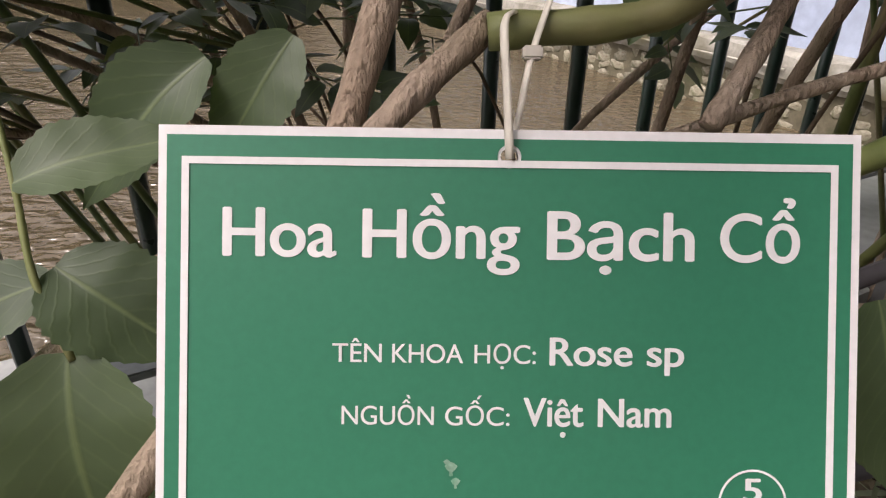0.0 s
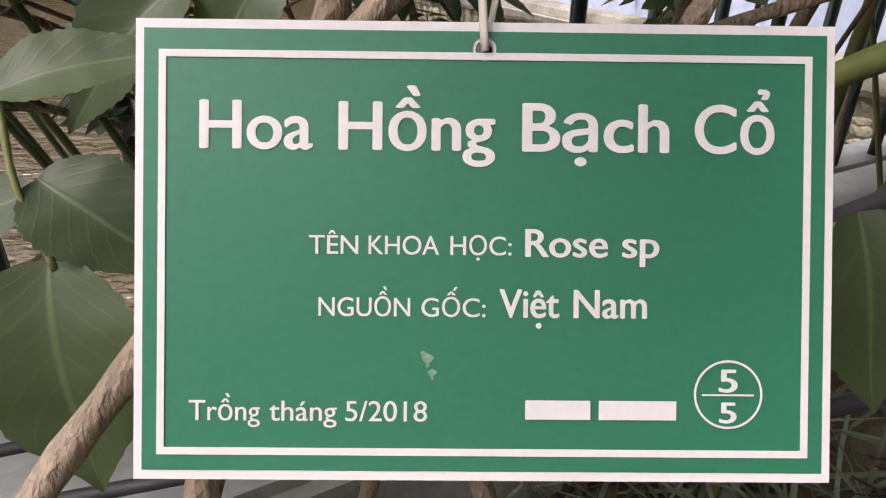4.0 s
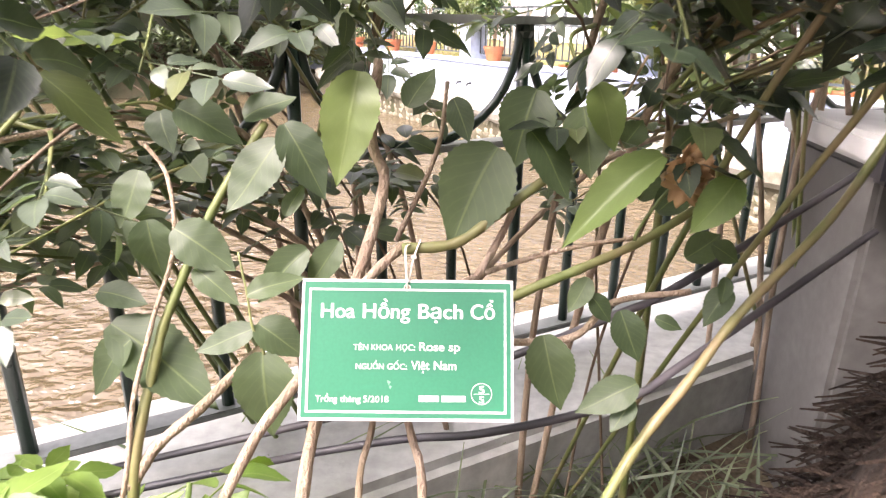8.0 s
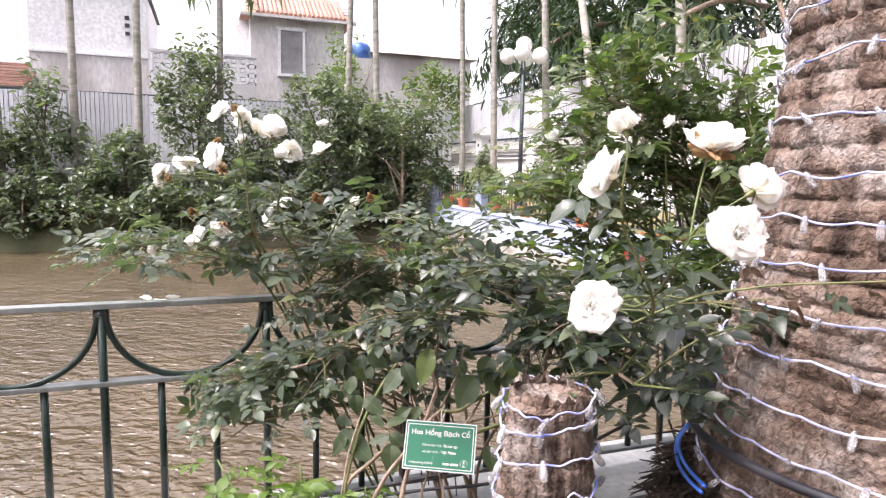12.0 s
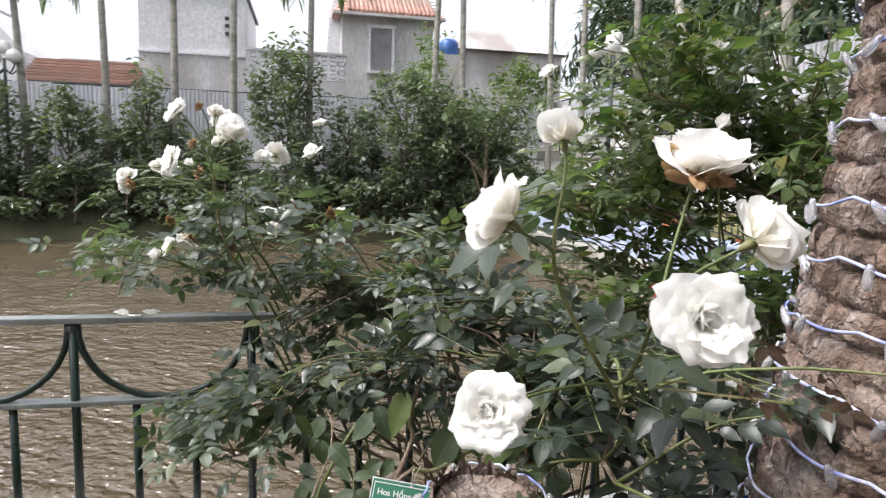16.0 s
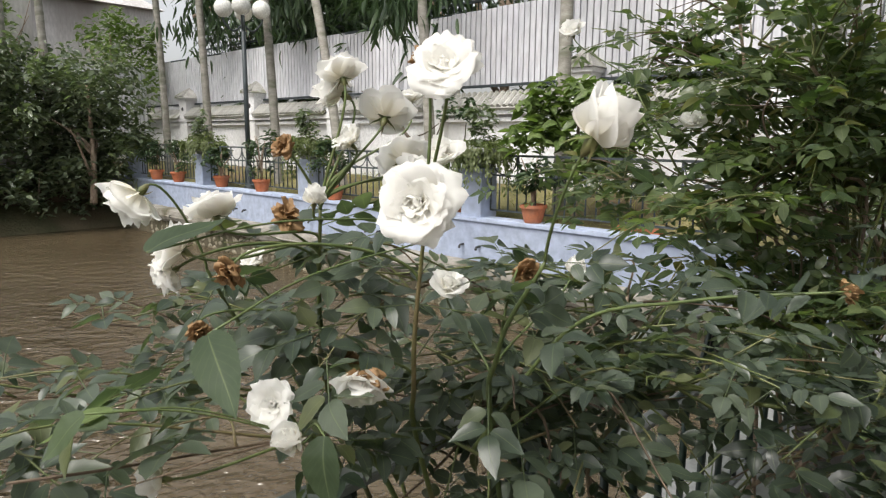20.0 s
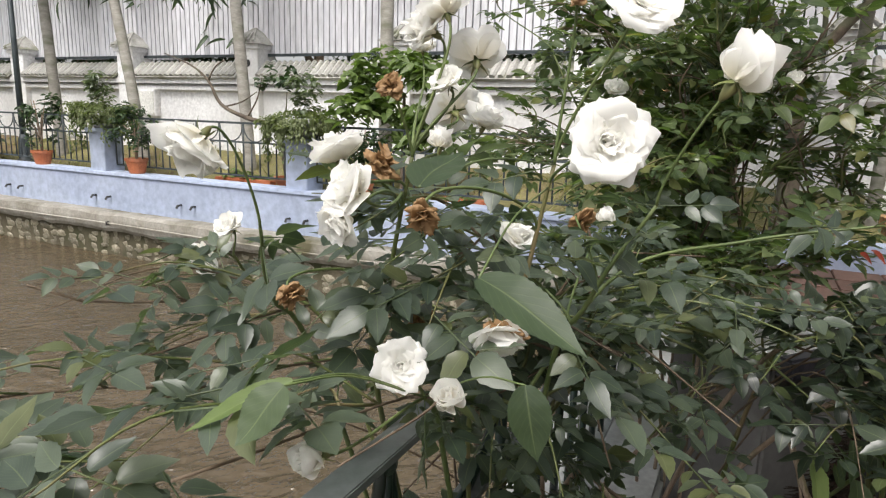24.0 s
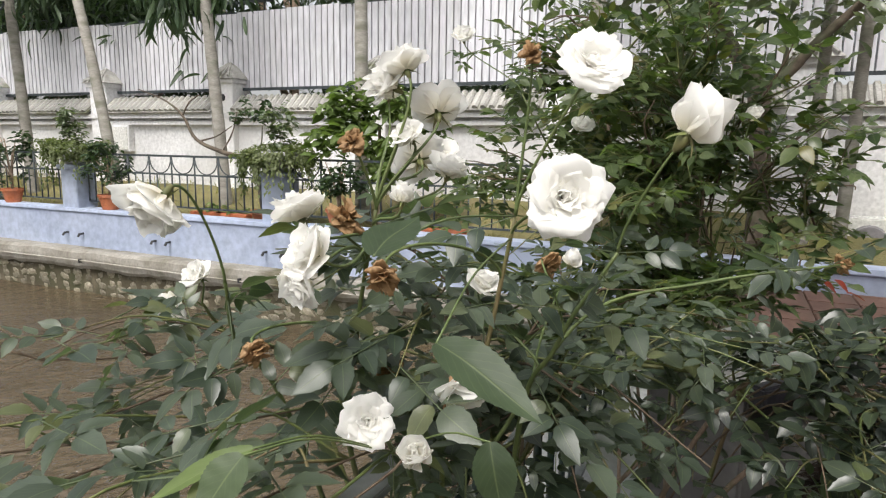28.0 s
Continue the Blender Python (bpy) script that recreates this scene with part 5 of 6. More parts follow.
def plate(w, h, hole_r, depth, z):
    bm = bmesh.new()
    hx, hy = -0.0008, H / 2 - 0.0082
    outer = [bm.verts.new(p) for p in ((-w / 2, -h / 2, z), (w / 2, -h / 2, z), (w / 2, h / 2, z), (-w / 2, h / 2, z))]
    ring = [bm.verts.new((hx + hole_r * math.cos(a), hy + hole_r * math.sin(a), z)) for a in (2 * math.pi * k / 20 for k in range(20))]
    ed = [bm.edges.new((outer[k], outer[(k + 1) % 4])) for k in range(4)] + [bm.edges.new((ring[k], ring[(k + 1) % 20])) for k in range(20)]
    bmesh.ops.triangle_fill(bm, edges=ed, use_beauty=True)
    if depth:
        ex = bmesh.ops.extrude_face_region(bm, geom=bm.faces[:])
        bmesh.ops.translate(bm, verts=[g for g in ex["geom"] if isinstance(g, bmesh.types.BMVert)], vec=(0, 0, -depth))
    return bm


part("panel", plate(W, H, 0.0027, 0.003, 0.0), M_SIGN_WHITE, sign, "white plastic panel", m=SIGN)
part("green_face", plate(W - 0.0052, H - 0.0058, 0.0036, 0.0, 0.0003), M_SIGN_GREEN, sign, "green printed face", m=SIGN)
FX, FT, FB = W / 2 - 0.0072, H / 2 - 0.0105, -H / 2 + 0.0088
for nm, sx, sy, x, y in (("top_line", 2 * FX, 0.0022, 0, FT), ("bottom_line", 2 * FX, 0.0022, 0, FB), ("side_line", 0.0022, FT - FB - 0.0022, -FX + 0.0011, (FT + FB) / 2), ("side_line", 0.0022, FT - FB - 0.0022, FX - 0.0011, (FT + FB) / 2)):
    part(nm, bx(sx, sy, 0.0002, x, y, 0.0006), M_SIGN_WHITE, sign, m=SIGN)


def text_part(words, x0, x1, y, cap, bold, name="lettering"):
    """One line of writing: from x0 to x1 on the baseline y, capitals cap high, in the sign's plane."""
    cu = bpy.data.curves.new(name, "FONT")
    cu.body, cu.size, cu.offset = words, 1.0, 0.0
    tmp = bpy.data.objects.new(name, cu)
    base = bpy.data.meshes.new_from_object(tmp)
    bpy.data.objects.remove(tmp)
    bm = bmesh.new()
    for k, d in enumerate(((0, 0), (0.02, 0), (-0.02, 0), (0, 0.01), (0, -0.01)) if bold else ((0, 0), (0.006, 0), (-0.006, 0))):
        one = base.copy()
        one.transform(Matrix.Translation((d[0], d[1], k)))
        bm.from_mesh(one)
        bpy.data.meshes.remove(one)
    lo, hi = min(v.co.x for v in bm.verts), max(v.co.x for v in bm.verts)
    for v in bm.verts:
        v.co = (x0 + (v.co.x - lo) / (hi - lo) * (x1 - x0), y + v.co.y * cap / 0.73, 0.0006 + 0.00002 * v.co.z)
    me = mesh_of(name, bm, M_SIGN_WHITE, SIGN)
    tagged(attach(new(name, me), sign), "white printed lettering")


for words, x0, x1, y, cap, bold in (
        ("Hoa", -0.0867, -0.0525, 0.0308, 0.0153, True), ("Hồng", -0.0448, 0.0027, 0.0308, 0.0153, True), ("Bạch", 0.0108, 0.0556, 0.0308, 0.0153, True), ("Cổ", 0.0633, 0.0877, 0.0308, 0.0153, True),
        ("TÊN", -0.0534, -0.0385, -0.0009, 0.006, False), ("KHOA", -0.0354, -0.014, -0.0009, 0.006, False), ("HỌC:", -0.0106, 0.008, -0.0009, 0.006, False), ("Rose", 0.0121, 0.0373, -0.0012, 0.0088, True), ("sp", 0.0416, 0.053, -0.0012, 0.0088, True),
        ("NGUỒN", -0.0504, -0.0226, -0.0197, 0.006, False), ("GỐC:", -0.0192, 0.0003, -0.0197, 0.006, False), ("Viêt", 0.0044, 0.0227, -0.0197, 0.009, True), ("Nam", 0.027, 0.0494, -0.0197, 0.009, True),
        ("Trồng", -0.0893, -0.0678, -0.0516, 0.0065, False), ("tháng", -0.065, -0.0446, -0.0516, 0.0065, False), ("5/2018", -0.042, -0.0172, -0.0516, 0.0065, False)):
    text_part(words, x0, x1, y, cap, bold)
part("lettering", lathe([(0.0009, 0.0009), (0.0008, 0.001), (0.0001, 0.001)], 12), M_SIGN_WHITE, sign, "white printed lettering", m=SIGN @ pose(0.0164, -0.0222, 0))
text_part("5", 0.0716, 0.0774, -0.0420, 0.0073, True)
text_part("5", 0.0718, 0.0772, -0.0514, 0.0066, True)
bm = bmesh.new()
ro, ri, cx, cy = 0.0105, 0.0098, 0.0744, -0.0427
vo = [bm.verts.new((cx + ro * math.cos(a), cy + ro * math.sin(a), 0.0009)) for a in (2 * math.pi * k / 40 for k in range(40))]
vi = [bm.verts.new((cx + ri * math.cos(a), cy + ri * math.sin(a), 0.0009)) for a in (2 * math.pi * k / 40 for k in range(40))]
for k in range(40):
    bm.faces.new((vo[k], vo[(k + 1) % 40], vi[(k + 1) % 40], vi[k]))
part("ring_mark", bm, M_SIGN_WHITE, sign, m=SIGN)
part("fraction_line", bx(0.0158, 0.0005, 0.0002, cx, cy - 0.0002, 0.0008), M_SIGN_WHITE, sign, m=SIGN)
for x, w in ((0.0126, 0.0198), (0.035, 0.0236)):
    part("name_bar", bx(w, 0.0058, 0.0002, x + w / 2, -0.0478, 0.0008), M_SIGN_WHITE, sign, m=SIGN)
for x, y, s in ((-0.0172, -0.033, 0.0022), (-0.0158, -0.0372, 0.0017), (-0.0185, -0.0312, 0.0012)):
    bm = bmesh.new()
    bm.faces.new([bm.verts.new((x + s * math.cos(a) * (0.6 + 0.4 * math.sin(3 * a)), y + s * math.sin(a), 0.0007)) for a in (2 * math.pi * k / 14 for k in range(14))])
    part("smudge", bm, M_SMUDGE, sign, "pale dried smudge", m=SIGN)
tie = part("cable_tie", tube(curve_points([(-0.0008, H / 2 - 0.009, 0.001), (-0.0022, H / 2 + 0.012, 0.0035), (-0.0032, H / 2 + 0.03, 0.003), (0.0, H / 2 + 0.0365, -0.004), (0.002, H / 2 + 0.034, -0.014)], 6), 0.0017, 6, flat=0.45), M_TIE, sign, "pale nylon cable tie", m=SIGN, smooth=True)
part("cable_tie", tube(curve_points([(0.0, H / 2 - 0.006, -0.004), (0.0022, H / 2 + 0.006, 0.0), (0.0052, H / 2 + 0.022, 0.002), (0.012, H / 2 + 0.042, -0.006)], 6), 0.0014, 6, flat=0.45), M_TIE, sign, "pale nylon cable tie", m=SIGN, smooth=True)
part("tie_head", bx(0.006, 0.004, 0.004, 0.0054, H / 2 + 0.0225, 0.002, 0.0006), M_TIE, sign, m=SIGN)

# black cables strung from the fence foot past the sign towards the palm
def sign_point(u, v, w):
    return SC + (WX_S * u + UP_S * v + N_S * w) * SIZE


for pts, lab in (([POND @ Vector((-0.5, -0.1, 0.3)), sign_point(-0.18, -0.15, -0.22), sign_point(0.094, -0.1, -0.14), sign_point(0.252, -0.06, -0.13), sign_point(0.336, -0.01, -0.13), sign_point(0.62, 0.16, -0.2)], "flat black cable sagging behind the sign"),
                 ([POND @ Vector((-0.2, -0.12, 0.32)), sign_point(-0.08, -0.09, -0.24), sign_point(0.1075, -0.016, -0.15), sign_point(0.241, 0.039, -0.13), sign_point(0.33, 0.081, -0.13), sign_point(0.62, 0.25, -0.2)], "black cable strung behind the sign")):
    ob = thing("black_cable", pts[1], lab, "cable", "cables on the fence")
    part("cable", tube(curve_points(pts, 8), 0.0042, 7, flat=0.7), M_CABLE_BLACK, ob, smooth=True)

# ---- rose leaves ----
def leaflet(length, width, fold, curl, n=10, skew=0.0, teeth=0.045, across=(-1, 0, 1)):
    """Oval leaflet with a short tip, toothed rim, folded a little along its midrib."""
    v, u, q = [], [], len(across)
    for i in range(n + 1):
        t = i / n
        w = width * max(0.02, math.sin(math.pi * (0.03 + 0.97 * t) ** 0.76) ** 0.88) * (1 + (teeth if i % 2 else -teeth)) * (1 - 0.3 * max(0.0, t - 0.75) / 0.25)
        z = -curl * length * t * t + 0.02 * length * math.sin(6 * t)
        for s in across:
            v.append((s * w + skew * length * t * t, t * length, z + fold * w * abs(s) ** 1.3 + 0.006 * length * math.sin(i * 0.9) * abs(s)))
            u.append((s, t))
    f = [(q * i + j, q * i + j + 1, q * i + q + j + 1, q * i + q + j) for i in range(n) for j in range(q - 1)]
    return np.array(v), np.array(f), np.array(u)


def compound_leaf(seed, leaflets=5, size=1.0):
    """Rose leaf: stalk along y with paired leaflets and one at the tip."""
    rng = random.Random(seed)
    vs, fs, us, base = [], [], [], 0
    spots = [(0.085, 0, 1.0)]
    for k in range((leaflets - 1) // 2):
        for s in (-1, 1):
            spots.append((0.078 - 0.027 * k - 0.004 * (s > 0), s, 0.9 - 0.12 * k))
    for y, s, sc in spots:
        v, f, u = leaflet(0.052 * sc * rng.uniform(0.9, 1.1), 0.0138 * sc * rng.uniform(0.85, 1.12), rng.uniform(0.1, 0.4), rng.uniform(-0.05, 0.35), skew=rng.uniform(-0.1, 0.1))
        m = np.array(pose(0.004 * s, y, -0.04 * y, rng.uniform(-15, 12), rng.uniform(-22, 22), -s * rng.uniform(52, 72)))
        vs.append(v @ m[:3, :3].T + m[:3, 3])
        fs.append(f + base)
        us.append(u)
        base += len(v)
    st = []
    for i in range(4):
        y = 0.086 * i / 3
        st += [(-0.0009, y, -0.04 * y), (0.0009, y, -0.04 * y), (0, y, -0.04 * y - 0.0014)]
    fs.append(np.array([(3 * i + a, 3 * i + b, 3 * i + 3 + b, 3 * i + 3 + a) for i in range(3) for a, b in ((0, 1), (1, 2), (2, 0))]) + base)
    vs.append(np.array(st))
    us.append(np.full((12, 2), 0.0))
    return np.concatenate(vs) * size, np.concatenate(fs), np.concatenate(us)


LEAVES = [compound_leaf(k, 5 if k % 4 else 7) for k in range(10)]
SHADED_MESH = [quad_mesh("leaf", *LEAVES[k], M_LEAF_SHADED) for k in range(10)]
OLIVE_MESH = [quad_mesh("leaf", *LEAVES[k], M_LEAF_OLIVE) for k in range(10)]
LEAF_MESH = [quad_mesh("leaf", *LEAVES[k], M_LEAF) for k in range(10)]
YOUNG_MESH = [quad_mesh("leaf", *LEAVES[k], M_LEAF_YOUNG) for k in range(5)]
WIDE = (-1, -0.6, -0.2, 0, 0.2, 0.6, 1)
SINGLE = [leaflet(0.06, 0.018, 0.2, 0.15, 30, 0.05, 0.03, WIDE), leaflet(0.06, 0.018, 0.12, 0.05, 30, 0.1, 0.03, WIDE), leaflet(0.06, 0.019, 0.3, 0.25, 30, -0.08, 0.03, WIDE)]
RED_MESH = quad_mesh("leaf", *leaflet(0.06, 0.019, 0.25, 0.25), M_LEAF_RED)
SINGLE_MESH = [quad_mesh("leaf", *s, M_LEAF_BROAD) for s in SINGLE]
LIGHT_MESH = [quad_mesh("leaf", *s, M_LEAF_LIGHT) for s in SINGLE]

# the way people pass through stays free of shoots
FREE = [((0.466, 2.12, 0.72), (0.55, 1.63, 0.93), 0.16), ((0.55, 1.63, 0.93), (0.61, 0.9, 1.15), 0.24), ((0.62, 0.8, 1.2), (1.2, 1.28, 1.33), 0.3), ((1.2, 1.28, 1.33), (0.35, 1.39, 1.34), 0.27), ((0.35, 1.39, 1.34), (-0.43, 1.77, 1.38), 0.25)]


def is_free(p, more=0.0):
    for a, b, r in FREE:
        a, b = Vector(a), Vector(b)
        t = max(0.0, min(1.0, (p - a).dot(b - a) / (b - a).length_squared))
        if (p - (a + (b - a) * t)).length < r + more:
            return False
    return True


def leaf_pose(p, out, rng, size=1.0):
    """A leaf at p growing towards out, blade turned to the sky."""
    y = (out + Vector((rng.gauss(0, 0.3), rng.gauss(0, 0.3), rng.gauss(-0.22, 0.28)))).normalized()
    z = Vector((rng.gauss(-0.08, 0.3), rng.gauss(-0.18, 0.3), 1))
    x = y.cross(z).normalized()
    z = x.cross(y)
    return Matrix.Translation(p) @ Matrix((x, y, z)).transposed().to_4x4() @ Matrix.Scale(size, 4)


def shoot(base, tip, rng):
    """A cane that rises steeply from its foot and arches over to the tip."""
    base, tip = Vector(base), Vector(tip)
    flat = Vector((tip.x - base.x, tip.y - base.y, 0))
    rise = base + flat * 0.1 + Vector((rng.gauss(0, 0.03), rng.gauss(0, 0.02), tip.z * rng.uniform(0.45, 0.6)))
    over = base + flat * 0.5 + Vector((rng.gauss(0, 0.04), rng.gauss(0, 0.04), tip.z * rng.uniform(0.86, 1.02)))
    return curve_points([base, rise, over, tip], 7)


def rose_bush(name, label, base, tips, seed, leaf_gap=0.05, whole=300, spread=0.1, meshes=LEAF_MESH, mat=M_LEAF):
    """tips: clouds (centre, radii, shoots, leaders): each leader cane rises to its cloud, the leafy shoots branch off it."""
    rng = random.Random(seed)
    ob = thing(name, base, label, "rose bush")
    places = []

    def pick(c, r, foot):
        for _ in range(14):
            d = Vector((rng.gauss(0, 1), rng.gauss(0, 1), rng.gauss(0, 1))).normalized() * rng.random() ** 0.33
            tip = Vector((c[0] + d.x * r[0], c[1] + d.y * r[1], c[2] + d.z * r[2]))
            pts = foot(tip)
            if is_free(tip, 0.04) and all(is_free(q) for q in pts):
                return pts
        return None

    for c, r, count, leaders in tips:
        stems = []
        for _ in range(leaders):
            root = Vector(base) + Vector((rng.gauss(0, spread), rng.gauss(0, spread * 0.4), 0))
            pts = pick(c, [q * 0.5 for q in r], lambda tip: shoot(root, tip, rng))
            if pts:
                stems.append(pts)
                part("cane", tube(pts, [(0.0062 if count > 11 else 0.0026) * (1.1 - 0.6 * k / len(pts)) * rng.uniform(0.92, 1.08) for k in range(len(pts))], 6), (M_CANE if rng.random() < 0.55 else M_STEM) if count > 11 else M_TWIG, ob, smooth=True)
        for _ in range(count):
            if not stems:
                break
            def branch(tip):
                lead = rng.choice(stems)
                foot = lead[rng.randrange(len(lead) // 2 if count > 11 else len(lead) * 3 // 4, len(lead))]
                mid = foot.lerp(tip, 0.5) + Vector((rng.gauss(0, 0.025), rng.gauss(0, 0.025), 0.12 * (tip - foot).length))
                return curve_points([foot, mid, tip], 6)
            pts = pick(c, r, branch)
            if not pts:
                continue
            bare = rng.random() < 0.2
            part("twig" if bare else "shoot", tube(pts, [(0.0027 if count > 11 else 0.0017) * (1.15 - 0.8 * k / len(pts)) for k in range(len(pts))], 4), M_TWIG if bare else M_STEM, ob, smooth=True)
            if bare:
                continue
            n, acc, turn = len(pts), 0.0, rng.uniform(0, 6.28)
            for i in range(2, n):
                acc += (pts[i] - pts[i - 1]).length
                while acc > leaf_gap or i == n - 1:
                    acc -= leaf_gap
                    turn += 2.4
                    along = (pts[i] - pts[i - 1]).normalized()
                    out = Vector((math.cos(turn), math.sin(turn), 0.25)) + along * 0.6
                    p = pts[i].lerp(pts[i - 1], rng.random())
                    if is_free(p + out.normalized() * 0.08, 0.0):
                        places.append((rng.randrange(10), leaf_pose(p, out, rng, rng.uniform(0.5, 1.0) if rng.random() < 0.9 else rng.uniform(1.0, 1.3))))
                    if i == n - 1 and acc <= leaf_gap:
                        break
    rng.shuffle(places)
    for k, m in places[:whole]:
        piece("leaf", meshes[k], ob, m)
    if places[whole:]:
        joined("foliage", LEAVES, places[whole:], mat, ob)
    return ob


bush = rose_bush("white_rose_bush", "large white rose bush with grey-green leaves leaning over the fence", (0.36, 2.84, 0),
                         [((0.3, 2.5, 0.98), (0.4, 0.26, 0.19), 34, 2), ((-0.05, 2.5, 0.99), (0.26, 0.26, 0.18), 28, 2), 
                          ((-0.48, 2.66, 1.13), (0.14, 0.1, 0.04), 6, 1), ((-0.47, 2.62, 1.03), (0.1, 0.1, 0.04), 3, 1), ((-0.95, 2.75, 0.98), (0.28, 0.2, 0.05), 9, 1), ((-0.68, 2.45, 1.0), (0.24, 0.1, 0.04), 9, 1), ((-0.44, 2.24, 1.12), (0.15, 0.1, 0.05), 4, 1), ((0.22, 2.76, 1.12), (0.34, 0.15, 0.09), 16, 1), ((-0.2, 2.42, 1.2), (0.2, 0.14, 0.08), 8, 1),
                          ((-0.2, 2.4, 0.66), (0.15, 0.12, 0.18), 16, 2), ((0.12, 2.7, 0.66), (0.3, 0.1, 0.18), 10, 1), ((0.75, 2.7, 0.8), (0.25, 0.2, 0.2), 12, 1), ((0.02, 2.24, 0.76), (0.17, 0.1, 0.13), 14, 1), ((-0.12, 2.3, 0.64), (0.1, 0.1, 0.12), 12, 1)], 17)
bush2 = rose_bush("tall_rose_bush", "taller rose bush with dense dark foliage beside the palm", (1.2, 3.2, 0),
                            [((0.92, 3.08, 1.45), (0.36, 0.3, 0.42), 50, 3), ((0.7, 2.94, 1.33), (0.24, 0.2, 0.17), 20, 1), ((0.76, 2.88, 1.57), (0.24, 0.18, 0.2), 22, 1), ((0.95, 2.95, 1.02), (0.42, 0.35, 0.16), 20, 1), ((0.7, 2.78, 1.05), (0.35, 0.25, 0.2), 20, 1), ((0.58, 2.9, 1.2), (0.4, 0.2, 0.09), 18, 1), ((0.72, 3.12, 1.45), (0.34, 0.2, 0.16), 12, 1), ((1.2, 2.85, 1.25), (0.3, 0.25, 0.3), 18, 1), ((0.66, 3.35, 1.58), (0.24, 0.15, 0.16), 18, 1), ((0.85, 3.38, 1.7), (0.22, 0.15, 0.12), 12, 1), ((1.12, 2.82, 1.5), (0.2, 0.14, 0.2), 14, 1), ((1.28, 2.78, 1.32), (0.16, 0.12, 0.24), 14, 1), ((1.05, 2.75, 1.05), (0.25, 0.15, 0.12), 14, 1), ((0.5, 3.4, 1.3), (0.3, 0.15, 0.14), 14, 1)], 23, meshes=OLIVE_MESH, mat=M_LEAF_OLIVE)
# Right side of the bush, split off to take the shade-darkened leaf.
bush3 = rose_bush("rose_bush_shaded_side", "spreading rose bush behind the stump, its leaves darkened to stand for shade", (0.66, 2.78, 0),
                           [((0.64, 2.3, 0.98), (0.34, 0.28, 0.17), 36, 2), ((0.92, 2.05, 1.0), (0.24, 0.28, 0.15), 22, 1), ((0.4, 2.16, 0.92), (0.28, 0.18, 0.06), 8, 1), ((0.98, 2.4, 0.95), (0.2, 0.2, 0.1), 10, 1)], 29, meshes=SHADED_MESH, mat=M_LEAF_SHADED)
for k, p in enumerate(((0.86, 2.52, 1.11), (0.88, 2.55, 1.095), (0.875, 2.5, 1.085))):
    piece("leaf", RED_MESH, bush2, leaf_pose(Vector(p), Vector((0.3 * k - 0.2, -0.8, -0.1)), random.Random(k), 0.6), "red new leaf")

# ---- roses ----
def petal_shape(length, width, a0, a1, cup, seed, crumple=0.04, n=9, m=10):
    """A broad petal with a rounded, softly waved rim."""
    rng = random.Random(seed)
    off = rng.uniform(0, 50)
    notch = rng.uniform(0.0, 0.06)
    rim = 0.36 if a1 >= 40 else 0.5
    roll = rng.uniform(15, 65) if a1 >= 40 else rng.uniform(0, 30) if a1 >= 0 else 0.0
    v, u = [], []
    for i in range(n + 1):
        for j in range(m + 1):
            s = 2 * j / m - 1
            t = i / n * (1 - rim * (1 - math.sqrt(1 - 0.97 * s * s)) + 0.04 * noise.noise((s * 2.5 + off, 5, 0)) - notch * max(0.0, 1 - 6 * s * s))
            r = z = 0.0
            for q in range(6):
                at = t * (q + 0.5) / 6
                ang = radians(a0 + (a1 - a0) * at ** 1.6 + roll * max(0.0, at - 0.62) / 0.38)
                r += length * t / 6 * math.sin(ang)
                z += length * t / 6 * math.cos(ang)
            w = width * (0.3 + 0.72 * math.sin(math.pi * (0.06 + 0.6 * i / n)))
            wob = crumple * length * (noise.noise((s * 1.7 + off, t * 1.8, off)) * t * 1.6 + 0.75 * noise.noise((s * 3.6 + off, t * 2.5, off + 9)) * t ** 2)
            v.append((s * w * (1 - 0.12 * cup * abs(s)), r - cup * w * s * s + wob, z + 0.6 * wob))
            u.append((s, t))
    f = [(i * (m + 1) + j, i * (m + 1) + j + 1, (i + 1) * (m + 1) + j + 1, (i + 1) * (m + 1) + j) for i in range(n) for j in range(m)]
    return np.array(v), np.array(f), np.array(u)


def petal_set(layers, mat, seed):
    return [(count, r0, [quad_mesh("petal", *petal_shape(l, w, a0, a1, cup, seed * 31 + 7 * i + k, cr), mat) for k in range(3)]) for i, (count, r0, l, w, a0, a1, cup, cr) in enumerate(layers)]


OPEN = petal_set([(6, 0.003, 0.038, 0.027, 62, 96, 0.1, 0.2), (7, 0.003, 0.034, 0.024, 60, 84, 0.14, 0.2), (8, 0.003, 0.0305, 0.019, 54, 66, 0.22, 0.26), (8, 0.003, 0.0265, 0.016, 48, 52, 0.3, 0.26), (7, 0.002, 0.0225, 0.014, 40, 32, 0.4, 0.24), (5, 0.0015, 0.0175, 0.012, 34, 4, 0.5, 0.22), (4, 0.001, 0.0155, 0.01, 24, -40, 0.55, 0.2), (3, 0.0005, 0.013, 0.008, 12, -60, 0.6, 0.2)], M_PETAL, 1)
HALF = petal_set([(5, 0.003, 0.039, 0.03, 54, 58, 0.26, 0.14), (5, 0.003, 0.038, 0.027, 44, 34, 0.38, 0.16), (5, 0.003, 0.035, 0.022, 32, 16, 0.5, 0.2), (5, 0.002, 0.031, 0.016, 20, 2, 0.6, 0.22), (4, 0.001, 0.028, 0.012, 8, -10, 0.6, 0.22)], M_PETAL, 2)
